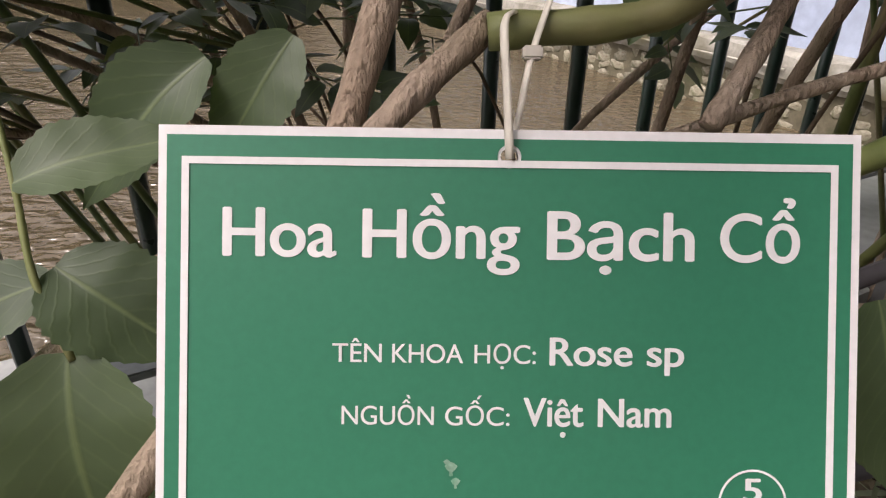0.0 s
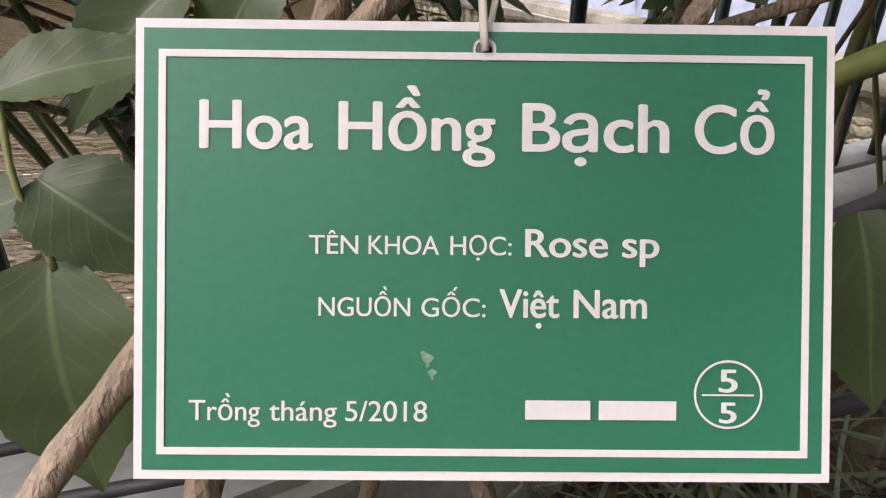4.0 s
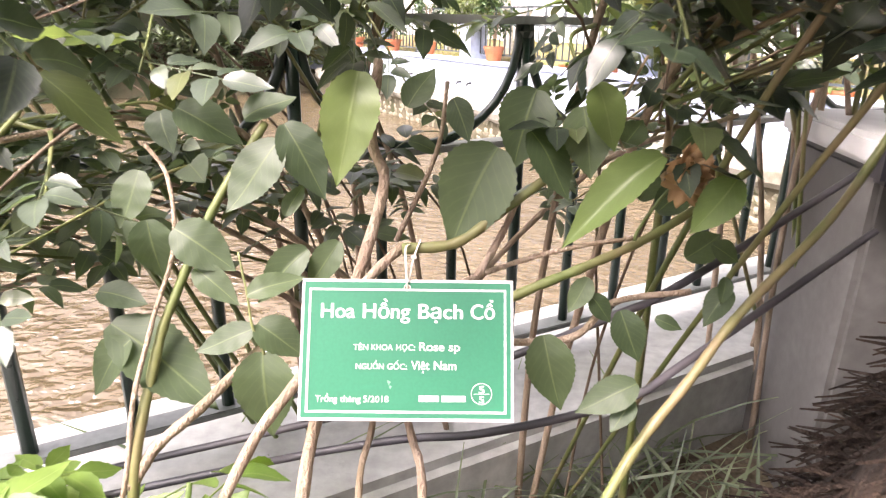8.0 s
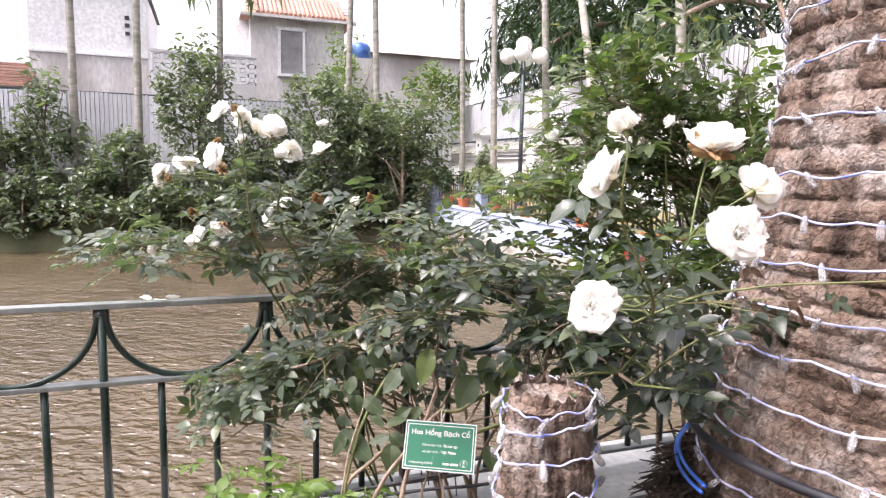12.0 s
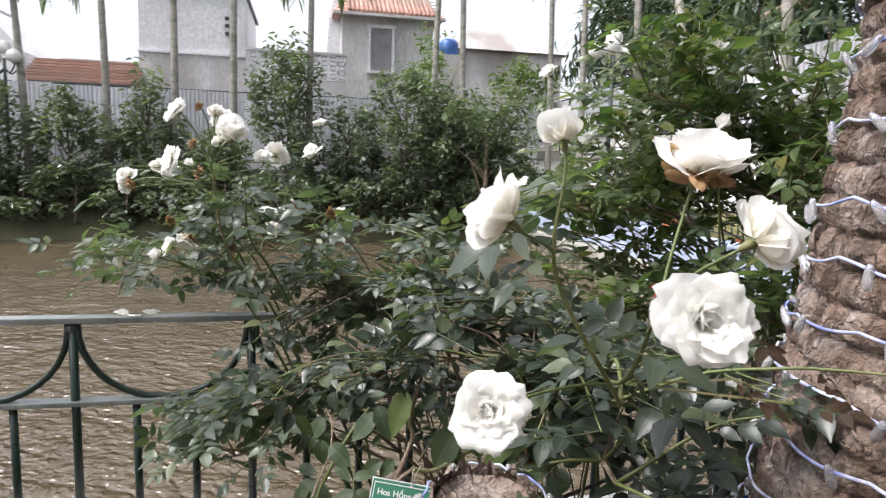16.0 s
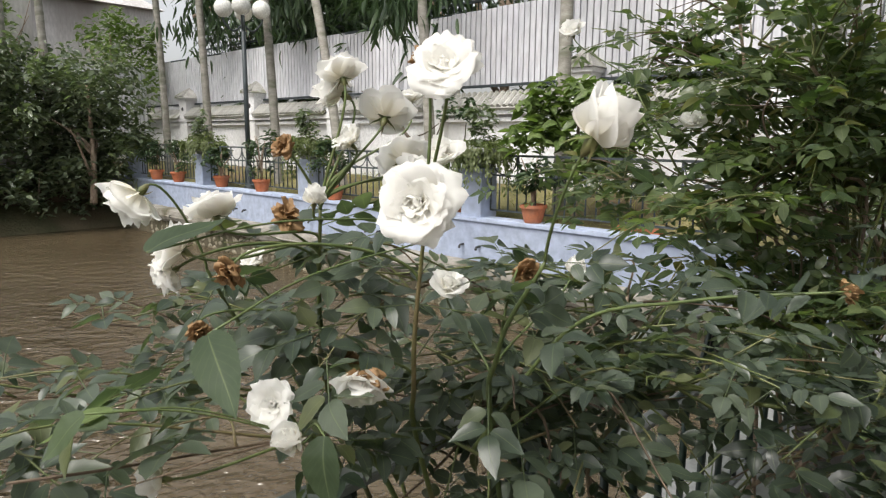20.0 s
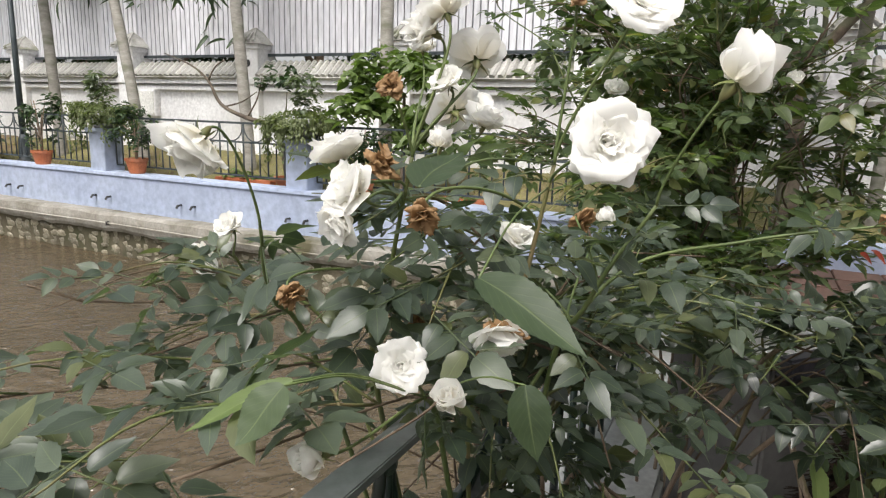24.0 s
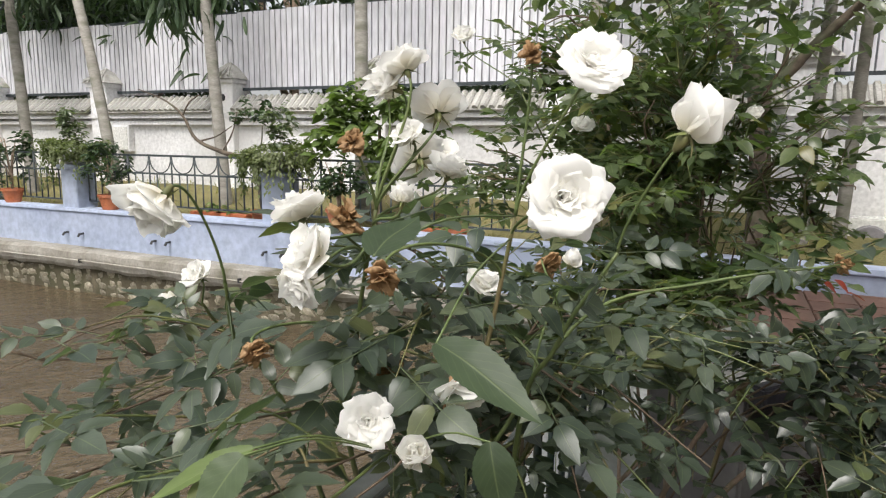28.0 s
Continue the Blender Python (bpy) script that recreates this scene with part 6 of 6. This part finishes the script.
BUD = petal_set([(4, 0.001, 0.037, 0.026, 52, -14, 0.62, 0.1), (3, 0.001, 0.038, 0.023, 42, -16, 0.7, 0.12), (3, 0.001, 0.036, 0.018, 28, -14, 0.75, 0.14), (3, 0.0005, 0.033, 0.012, 12, -6, 0.8, 0.14)], M_PETAL, 3)
DEAD = petal_set([(5, 0.002, 0.025, 0.015, 85, 168, 0.6, 0.6), (5, 0.003, 0.024, 0.015, 50, 125, 0.8, 0.6), (6, 0.002, 0.022, 0.013, 15, 50, 1.0, 0.6)], M_PETAL_DEAD, 4)
HALFDEAD = petal_set([(5, 0.003, 0.027, 0.014, 72, 140, 0.6, 0.8), (3, 0.003, 0.03, 0.014, 55, 100, 0.6, 0.7)], M_PETAL_DEAD, 6) + HALF[:3]


def calyx():
    bm = lathe([(0.0012, -0.016), (0.003, -0.013), (0.0052, -0.006), (0.0045, 0.0), (0.002, 0.003)], 8)
    for k in range(5):
        a = 2 * math.pi * k / 5
        c, s = math.cos(a), math.sin(a)
        q = [bm.verts.new(p) for p in ((0.004 * c - 0.0025 * s, 0.004 * s + 0.0025 * c, -0.001), (0.004 * c + 0.0025 * s, 0.004 * s - 0.0025 * c, -0.001), (0.014 * c + 0.001 * s, 0.014 * s - 0.001 * c, -0.007), (0.02 * c, 0.02 * s, -0.014), (0.014 * c - 0.001 * s, 0.014 * s + 0.001 * c, -0.007))]
        bm.faces.new(q)
    return mesh_of("rose", bm, M_STEM, smooth=True)


CALYX = calyx()
rose_rng = random.Random(3)


def rose(kind, p, face, diameter, owner, stalk_to=None, label=""):
    """One flower at p looking along face; stalk_to: where its stalk leaves the bush."""
    face = Vector(face).normalized()
    size = diameter / {"open": 0.08, "half": 0.066, "bud": 0.036, "dead": 0.06, "halfdead": 0.055}[kind]
    layers = {"open": OPEN, "half": HALF, "bud": BUD, "dead": DEAD, "halfdead": HALFDEAD}[kind]
    turn = face.to_track_quat("Z", "Y").to_matrix().to_4x4()
    m = Matrix.Translation(p) @ turn @ Matrix.Scale(size, 4) @ Matrix.Translation((0, 0, -0.012))
    ob = piece("rose", CALYX, owner, m, label)
    loose = 0.4 if kind == "bud" else 1.0
    for i, (count, r0, meshes) in enumerate(layers):
        for k in range(count):
            a = 360 / count * k + 37 * i + rose_rng.uniform(-12, 12)
            piece("petal", meshes[(k + i) % 3], ob, m @ pose(0, 0, 0.0, 0, 0, a) @ Matrix.Translation((0, r0, 0)) @ pose(0, 0, 0, loose * rose_rng.uniform(-16, 16), loose * rose_rng.uniform(-15, 15), loose * rose_rng.uniform(-16, 16)) @ Matrix.Scale(rose_rng.uniform(0.82, 1.12), 4))
    if stalk_to is not None:
        s = Vector(p) - face * 0.024 * size
        e = min(stalk_to, key=lambda q: (q - s).length + 2.0 * max(0.0, q.z - s.z + 0.03))
        reach = (s - e).length
        near, low = s - face * 0.22 * reach, e + Vector((0, 0, 0.2 * reach))
        pts = [s * (1 - t) ** 3 + near * 3 * t * (1 - t) ** 2 + low * 3 * t * t * (1 - t) + e * t ** 3 for t in (k / 14 for k in range(15))]
        part("flower_stalk", tube(pts, [0.0013 + 0.0005 * k / len(pts) for k in range(len(pts))], 6), M_STALK, owner, smooth=True)
    return ob


def flowering_cane(owner, ctrl, r0, seed, leafy=7, mat=None):
    """A long cane that carries flowers; returns the points where stalks may leave it."""
    rng = random.Random(seed)
    pts = curve_points([Vector(c) + Vector((rng.gauss(0, 0.006), rng.gauss(0, 0.006), 0)) for c in ctrl], 8)
    n = len(pts)
    part("cane", tube(pts, [r0 * (1 - 0.6 * k / n) for k in range(n)], 7), mat or M_STEM, owner, smooth=True)
    for k in range(leafy):
        i = rng.randrange(n // 2, n)
        out = Vector((rng.gauss(0, 1), rng.gauss(0, 1), 0.2)).normalized()
        if is_free(pts[i] + out * 0.09, 0.01):
            piece("leaf", LEAF_MESH[rng.randrange(10)], owner, leaf_pose(pts[i], out, rng, rng.uniform(0.6, 0.95)))
    return pts[n // 2:]


NEAR_CANES = flowering_cane(bush3, [(0.6, 2.8, 0), (0.75, 2.25, 0.95), (0.9, 1.9, 1.1), (0.95, 1.76, 1.22)], 0.004, 1) + flowering_cane(bush3, [(0.62, 2.8, 0), (0.82, 2.2, 0.98), (0.9, 1.84, 1.1), (0.86, 1.74, 1.24), (0.865, 1.745, 1.33)], 0.0035, 2)
FAR_CANES = []
for k, ctrl in enumerate(([(0.2, 2.8, 0), (-0.05, 2.5, 0.9), (-0.1, 2.36, 1.12), (-0.09, 2.3, 1.3)], [(0.25, 2.8, 0), (0.02, 2.45, 0.95), (0.0, 2.33, 1.15), (0.02, 2.27, 1.26)],
                          [(0.15, 2.8, 0), (-0.16, 2.55, 0.95), (-0.2, 2.45, 1.15), (-0.19, 2.39, 1.3)], [(0.12, 2.8, 0), (-0.2, 2.65, 0.95), (-0.3, 2.56, 1.12), (-0.33, 2.48, 1.22)],
                          [(0.12, 2.8, 0), (-0.1, 2.85, 0.9), (-0.26, 2.84, 1.06), (-0.3, 2.83, 1.12)], [(0.2, 2.78, 0), (-0.1, 2.48, 0.9), (-0.18, 2.36, 1.04), (-0.22, 2.32, 1.08)])):
    FAR_CANES += flowering_cane(bush, ctrl, 0.0046, 10 + k, 9, M_STALK if k % 2 else M_STEM)
for kind, p, face, d in (
        ("open", (0.831, 1.646, 1.143), (0.3, -0.9, 0.3), 0.066), ("open", (0.988, 1.631, 1.241), (0.42, -0.87, 0.2), 0.07), ("half", (1.021, 1.734, 1.291), (0.7, 0.3, 0.45), 0.06),
        ("halfdead", (0.968, 1.777, 1.35), (0.25, -0.25, 0.9), 0.06), ("half", (0.835, 1.635, 1.303), (-0.65, -0.2, 0.5), 0.058), ("bud", (0.851, 1.743, 1.37), (-0.3, 0, 0.9), 0.028)):
    rose(kind, p, face, d, bush3, NEAR_CANES, "white double rose" if kind != "halfdead" else "fading white rose with browned petals")
for kind, p, face, d in (
        ("open", (-0.116, 2.194, 1.327), (-0.4, -0.85, 0.2), 0.076), ("open", (-0.094, 2.194, 1.436), (-0.3, -0.75, 0.55), 0.06), ("bud", (0.048, 2.209, 1.392), (0.4, -0.4, 0.8), 0.046),
        ("half", (-0.174, 2.416, 1.429), (-0.75, 0.1, 0.45), 0.052), ("half", (-0.167, 2.39, 1.445), (-0.2, 0.4, 0.8), 0.042), ("half", (-0.118, 2.409, 1.405), (0.2, 0.5, 0.5), 0.056), ("half", (-0.162, 2.39, 1.375), (-0.6, -0.1, 0.6), 0.034),
        ("half", (-0.024, 2.579, 1.358), (-0.3, -0.5, 0.6), 0.05), ("open", (-0.084, 2.522, 1.351), (0.1, 0.75, 0.35), 0.07), ("half", (-0.077, 2.451, 1.34), (0.1, -0.3, 0.8), 0.046), ("half", (-0.06, 2.663, 1.438), (-0.2, -0.2, 0.8), 0.036),
        ("half", (-0.395, 2.443, 1.306), (-0.6, -0.2, -0.65), 0.062), ("half", (-0.293, 2.337, 1.31), (-0.3, 0.2, 0.75), 0.048), ("half", (-0.311, 2.251, 1.288), (-0.7, -0.1, 0.5), 0.042), ("half", (-0.318, 2.25, 1.262), (-0.6, -0.3, -0.4), 0.034),
        ("half", (-0.31, 2.8, 1.17), (-0.4, -0.3, 0.6), 0.05), ("half", (-0.345, 2.82, 1.12), (-0.7, -0.3, -0.3), 0.058), ("open", (-0.243, 2.302, 1.121), (-0.3, -0.8, 0.3), 0.054), ("bud", (-0.222, 2.251, 1.108), (-0.4, -0.5, 0.5), 0.022),
        ("bud", (-0.34, 2.25, 1.08), (-0.8, -0.2, 0.2), 0.022), ("half", (-0.042, 2.426, 1.207), (0.1, -0.3, 0.5), 0.04), ("bud", (0.134, 2.475, 1.212), (0.2, -0.2, 0.8), 0.022),
        ("dead", (-0.225, 2.392, 1.3), (0.2, -0.4, 0.7), 0.042), ("dead", (-0.266, 2.219, 1.266), (-0.3, -0.5, -0.5), 0.034), ("dead", (-0.32, 2.38, 1.17), (0.1, -0.5, -0.4), 0.034), ("dead", (-0.163, 2.423, 1.114), (0, -0.6, -0.3), 0.038),
        ("halfdead", (-0.154, 2.279, 1.143), (-0.1, -0.6, -0.6), 0.04), ("dead", (0.05, 2.414, 1.217), (0, -0.6, -0.3), 0.04), ("dead", (-0.23, 2.37, 1.37), (-0.4, -0.5, 0.4), 0.03), ("dead", (-0.102, 2.269, 1.449), (-0.4, -0.4, 0.6), 0.026), ("bud", (-0.196, 2.33, 1.32), (0.1, 0, 1), 0.018)):
    rose(kind, p, face, d, bush, FAR_CANES, {"dead": "withered brown rose", "halfdead": "fading white rose with browned petals", "bud": "white rose bud"}.get(kind, "white double rose"))
TALL_CANES = flowering_cane(bush2, [(1.2, 3.2, 0), (1.0, 3.05, 1.0), (0.9, 3.03, 1.5)], 0.005, 20) + flowering_cane(bush2, [(1.2, 3.2, 0), (0.8, 3.1, 1.0), (0.55, 3.17, 1.5)], 0.005, 21) + flowering_cane(bush2, [(1.2, 3.2, 0), (1.2, 3.2, 1.0), (1.28, 3.4, 1.45)], 0.005, 22) + flowering_cane(bush2, [(1.2, 3.2, 0), (1.0, 2.95, 0.9), (0.95, 2.82, 1.36)], 0.005, 23)
for kind, p, d in (("half", (0.41, 3.24, 1.64), 0.06), ("half", (0.91, 2.98, 1.64), 0.06), ("half", (0.75, 3.1, 1.5), 0.055), ("bud", (0.95, 2.8, 1.45), 0.03), ("half", (1.3, 3.4, 1.62), 0.06), ("dead", (1.26, 3.48, 1.47), 0.05), ("half", (0.6, 3.0, 1.42), 0.05)):
    rose(kind, p, (-0.3, -0.4, 0.6), d, bush2, TALL_CANES, "white rose high in the bush" if kind != "dead" else "withered brown rose")

end = Vector((0.3, 2.2, 1.24))
flowering_cane(bush, [(0.0, 2.45, 0.98), (0.1, 2.4, 1.15), (0.2, 2.3, 1.21), end], 0.003, 41, 3, M_STALK)
rose("dead", end, (0.8, -0.3, 0.3), 0.026, bush, None, "spent rose head with dry sepals")
bronze = [quad_mesh("leaf", *LEAVES[k], M_LEAF_BRONZE) for k in range(3)]
rng = random.Random(77)
for k in range(3):
    p = Vector((0.99 + rng.gauss(0, 0.06), 1.86 + rng.gauss(0, 0.03), 1.14 + rng.gauss(0, 0.03)))
    if is_free(p, 0.03):
        part("shoot", tube([p, p.lerp(Vector((0.9, 1.9, 1.1)), 1.0)], 0.0014, 4), M_STEM, bush3)
        piece("leaf", bronze[k % 3], bush3, leaf_pose(p, Vector((rng.gauss(0.4, 0.5), -0.6, -0.2)), rng, 0.45), "bronze young leaf")

# long green cane that crosses before the thick palm, with bronze young leaves
pts = curve_points([(0.86, 1.98, 1.04), (0.97, 1.96, 1.105), (1.05, 1.95, 1.128), (1.1, 1.925, 1.142), (1.22, 1.85, 1.168)], 6)
part("cane", tube(pts, [0.0025 - 0.00005 * k for k in range(len(pts))], 7), M_STEM, bush3, smooth=True)
for k, (q, out, size) in enumerate(((17, (0.3, -0.3, -0.8), 0.5), (20, (0.5, -0.4, -0.6), 0.45), (22, (0.6, -0.3, -0.5), 0.5), (24, (0.7, -0.5, 0.2), 0.5))):
    piece("leaf", bronze[k % 3] if k != 1 else LEAF_MESH[2], bush3, leaf_pose(pts[q], Vector(out), rng, size), "bronze young leaf" if k != 1 else "")

# petals dropped on the top rail of the near fence
for k, (x, y, turn, size) in enumerate(((-0.315, 0.012, 70, 0.8), (-0.285, -0.004, 160, 0.65), (-0.252, 0.01, 20, 0.75))):
    m = POND @ pose(x, y, 0.9235, 0, 0, turn) @ Matrix.Scale(size, 4)
    drop = attach(new("fallen_petal", OPEN[0][2][k].copy()), None, m)
    tagged(drop, "white rose petal dropped on the green fence rail", "petal", "petals on the fence rail")

# large single leaves on the flowering canes: foot, tip and breadth of each
for k, (a, b, w) in enumerate((((-0.266, 2.135, 1.244), (-0.24, 2.058, 1.223), 0.0155), ((-0.304, 2.145, 1.3), (-0.261, 2.181, 1.322), 0.016), ((-0.19, 2.185, 1.14), (-0.196, 2.16, 1.088), 0.016),
                               ((-0.36, 2.225, 1.156), (-0.434, 2.25, 1.124), 0.008), ((-0.372, 2.2, 1.165), (-0.404, 2.192, 1.13), 0.016))):
    a, b = Vector(a), Vector(b)
    y = (b - a).normalized()
    x = y.cross(Vector((-0.35, -0.45, 0.85))).normalized()
    m = Matrix.Translation(a) @ Matrix((x * w / 0.018, y * (b - a).length / 0.06, x.cross(y))).transposed().to_4x4()
    piece("leaf", (LIGHT_MESH if k == 3 else SINGLE_MESH)[k % 3], bush, m)
    foot = min(FAR_CANES, key=lambda q: (q - a).length)
    part("leaf_stalk", tube(curve_points([foot, foot.lerp(a, 0.6) + Vector((0, 0, 0.012)), a], 4), 0.0009, 5), M_STALK, bush, smooth=True)

# ---- low bright shrub ----
rng = random.Random(31)
ob = thing("young_shrub", (0.28, 2.05, 0), "low shrub with bright yellow-green young leaves", "shrub")
pl = []
for k in range(28):
    a, q = rng.uniform(0, 6.28), rng.random() ** 0.5
    tip = Vector((0.2 + 0.33 * q * math.cos(a), 2.1 + 0.14 * q * math.sin(a), 0.42 + rng.uniform(0.0, 0.2)))
    if not is_free(tip, 0.02):
        continue
    pts = curve_points([(0.27 + rng.gauss(0, 0.06), 2.06 + rng.gauss(0, 0.04), 0), tip.lerp(Vector((0.27, 2.06, 0)), 0.4) + Vector((0, 0, 0.05)), tip], 6)
    part("stalk", tube(pts, 0.0024, 5), M_LEAF_YOUNG, ob, smooth=True)
    for i in range(3, len(pts)):
        pl.append((rng.randrange(5), leaf_pose(pts[i], Vector((math.cos(i * 2.4), math.sin(i * 2.4), 0.3)), rng, rng.uniform(0.7, 1.05))))
for k, m in pl[:260]:
    piece("leaf", YOUNG_MESH[k], ob, m)
# grass tufts by the curb
gb = blades(1, 0.22, 0.003, 0.8)
ob = tagged(joined("grass", gb, [(0, pose(0.55 + rng.uniform(-0.6, 0.5), 2.55 + rng.uniform(-0.2, 0.45), 0.0, rng.uniform(35, 80), rng.uniform(-30, 30), rng.uniform(0, 360)) @ Matrix.Scale(rng.uniform(0.6, 1.5), 4)) for k in range(500)], M_LEAF_FAR, None), "thin grass tufts by the curb and stump", "grass")

# leaves and canes close round the sign, in its plane: foot and tip of each leaf, breadth
LEAVES_LEFT = [(-0.146, 0.224, -0.193, 0.139, 1), (-0.14, 0.242, -0.089, 0.163, 0.9), (-0.171, 0.054, -0.114, 0.081, 0.8), (-0.231, 0.083, -0.179, 0.048, 0.85), (-0.163, 0.02, -0.226, -0.01, 0.8), (-0.161, 0.025, -0.11, -0.008, 1.15), (-0.152, -0.005, -0.145, -0.092, 1.15), (-0.254, 0.125, -0.185, 0.086, 1.1), (-0.282, 0.133, -0.269, 0.069, 1.1)]
LEAVES_FAR_LEFT = [(-0.326, 0.023, -0.197, -0.056, 0.8), (-0.269, 0.268, -0.198, 0.23, 1), (-0.291, 0.267, -0.28, 0.217, 1.2), (-0.345, 0.058, -0.285, 0.051, 1), (-0.306, 0.194, -0.317, 0.126, 1.1), (-0.115, 0.108, -0.176, 0.053, 0.8), (-0.08, 0.117, -0.114, 0.063, 0.9), (-0.139, 0.143, -0.122, 0.184, 0.8), (-0.192, 0.256, -0.138, 0.289, 1.3), (-0.299, 0.006, -0.349, -0.048, 1)]
LEAVES_ABOVE = [(0.091, 0.209, 0.032, 0.111, 1.15), (0.133, 0.275, 0.102, 0.195, 1.15), (0.181, 0.255, 0.192, 0.179, 1.2), (0.125, 0.226, 0.172, 0.158, 1.2), (-0.004, 0.251, 0.02, 0.301, 1), (0.044, 0.26, 0.065, 0.216, 1)]
# The first one's pale colour stands in for sky shine on the blade.
LEAVES_PALE = [(0.25, 0.191, 0.144, 0.116, 0.55), (0.325, 0.172, 0.28, 0.111, 0.9)]
LEAVES_RIGHT = [(0.144, 0.016, 0.158, -0.067, 1), (0.228, 0.043, 0.246, -0.015, 1), (0.246, -0.035, 0.18, -0.066, 0.9), (0.194, 0.078, 0.175, 0.038, 1), (0.197, 0.06, 0.223, 0.03, 1), (0.241, -0.052, 0.217, -0.087, 1), (0.267, 0.035, 0.294, 0.023, 0.9), (0.329, 0.116, 0.365, 0.095, 1), (0.347, 0.081, 0.343, 0.05, 1)]
LEAVES_YELLOW = [(-0.055, 0.286, -0.071, 0.166, 0.85), (0.193, 0.276, 0.217, 0.205, 1)]
LEAVES_BEHIND = [(0.292, 0.163, 0.342, 0.209, 1), (0.327, 0.109, 0.382, 0.14, 1), (0.272, 0.178, 0.302, 0.233, 0.9), (0.352, 0.174, 0.402, 0.205, 1), (0.217, 0.157, 0.252, 0.202, 0.9), (0.187, 0.201, 0.151, 0.25, 1), (0.317, 0.239, 0.357, 0.28, 1), (0.376, 0.071, 0.337, 0.035, 1), (0.252, 0.242, 0.291, 0.289, 0.9)]


hand_rng = random.Random(12)
for rows, w, mat in ((LEAVES_LEFT, -0.035, 0), (LEAVES_FAR_LEFT, -0.06, 0), (LEAVES_ABOVE, 0.0, 0), (LEAVES_PALE, 0.03, 1), (LEAVES_RIGHT, -0.05, 0), (LEAVES_YELLOW, 0.01, 1), (LEAVES_BEHIND, -0.11, 0)):
    for u0, v0, u1, v1, broad in rows:
        a, b = sign_point(u0, v0, w + hand_rng.uniform(-0.008, 0.008)), sign_point(u1, v1, w + hand_rng.uniform(-0.008, 0.008))
        y = (b - a).normalized()
        z = (N_S + Vector((hand_rng.gauss(0, 0.25), hand_rng.gauss(0, 0.2), hand_rng.gauss(0.35, 0.2)))).normalized()
        x = y.cross(z).normalized()
        size = (b - a).length / 0.06
        m = Matrix.Translation(a) @ Matrix((x, y, x.cross(y))).transposed().to_4x4() @ Matrix.Diagonal((size * broad * 0.98, size, size, 1))
        piece("leaf", (LIGHT_MESH if mat else SINGLE_MESH)[hand_rng.randrange(3)], bush, m)
for w, r, green, pts in (
        (-0.03, 0.0068, 0, [(-0.122, -0.513), (-0.104, -0.139), (-0.071, 0.014), (-0.055, 0.073), (-0.029, 0.174), (-0.043, 0.223), (-0.038, 0.314)]),
        (-0.018, 0.0062, 0, [(-0.213, -0.48), (-0.207, -0.23), (-0.159, -0.103), (-0.112, -0.033), (-0.069, 0.032), (-0.038, 0.076), (-0.005, 0.108)]),
        (-0.012, 0.0055, 1, [(-0.007, 0.102), (0.048, 0.109), (0.092, 0.14), (0.135, 0.173), (0.19, 0.218)]),
        (-0.05, 0.0055, 1, [(0.052, 0.023), (0.117, 0.059), (0.183, 0.087), (0.249, 0.117), (0.307, 0.151), (0.383, 0.204)]),
        (-0.07, 0.0042, 0, [(0.076, 0.007), (0.177, 0.013), (0.227, 0.053), (0.314, 0.066)]),
        (-0.06, 0.003, 0, [(0.056, 0.073), (0.119, 0.096), (0.186, 0.114), (0.254, 0.125)]),
        (-0.05, 0.0058, 1, [(-0.271, -0.519), (-0.282, -0.147), (-0.27, -0.009), (-0.255, 0.052), (-0.215, 0.158), (-0.165, 0.248)]),
        (-0.05, 0.006, 0, [(-0.286, -0.147), (-0.262, -0.104), (-0.22, -0.065), (-0.17, -0.012), (-0.123, 0.028)]),
        (-0.08, 0.0062, 1, [(0.123, -0.523), (0.174, -0.239), (0.242, -0.117), (0.31, -0.035), (0.375, 0.043), (0.5, 0.17), (0.62, 0.34)]),
        (-0.03, 0.004, 0, [(0.071, 0.076), (0.096, 0.119), (0.116, 0.162)]),
        (-0.03, 0.0014, 1, [(-0.15, -0.008), (-0.164, 0.021), (-0.171, 0.054), (-0.183, 0.1)]),
        (-0.06, 0.004, 0, [(-0.058, -0.549), (-0.051, -0.148), (-0.039, -0.086), (-0.032, -0.016)]),
        (-0.06, 0.005, 0, [(0.037, -0.548), (0.016, -0.146), (0.004, -0.094), (-0.013, -0.033)]),
        (-0.08, 0.003, 0, [(-0.018, 0.12), (0.027, 0.225), (0.039, 0.311)]),
        (-0.04, 0.0028, 0, [(-0.283, -0.468), (-0.286, -0.101), (-0.274, 0.018), (-0.256, 0.104), (-0.267, 0.181), (-0.295, 0.22)])):
    ctrl = [sign_point(u, v, w + 0.004 * math.sin(9 * u + 7 * v)) for u, v in pts]
    if pts[0][1] < -0.4:  # these canes rise from the ground behind the sign
        ctrl[:1] = [Vector((ctrl[1].x * 0.7 + 0.13, ctrl[1].y + 0.2, 0.0)), sign_point(pts[1][0], -0.32, w - 0.07)]
    cps = curve_points(ctrl, 7)
    part("cane", tube(cps, [r * SIZE * (1.08 - 0.25 * k / len(cps)) * (1 + 0.08 * math.sin(k * 1.9)) for k in range(len(cps))], 9), M_STEM if green else M_CANE, bush, smooth=True)
rose("dead", sign_point(0.284, 0.175, 0.03), (0.2, -0.9, 0.3), 0.05, bush, [sign_point(0.24, 0.117, -0.03)], "spent rose head with dry sepals")
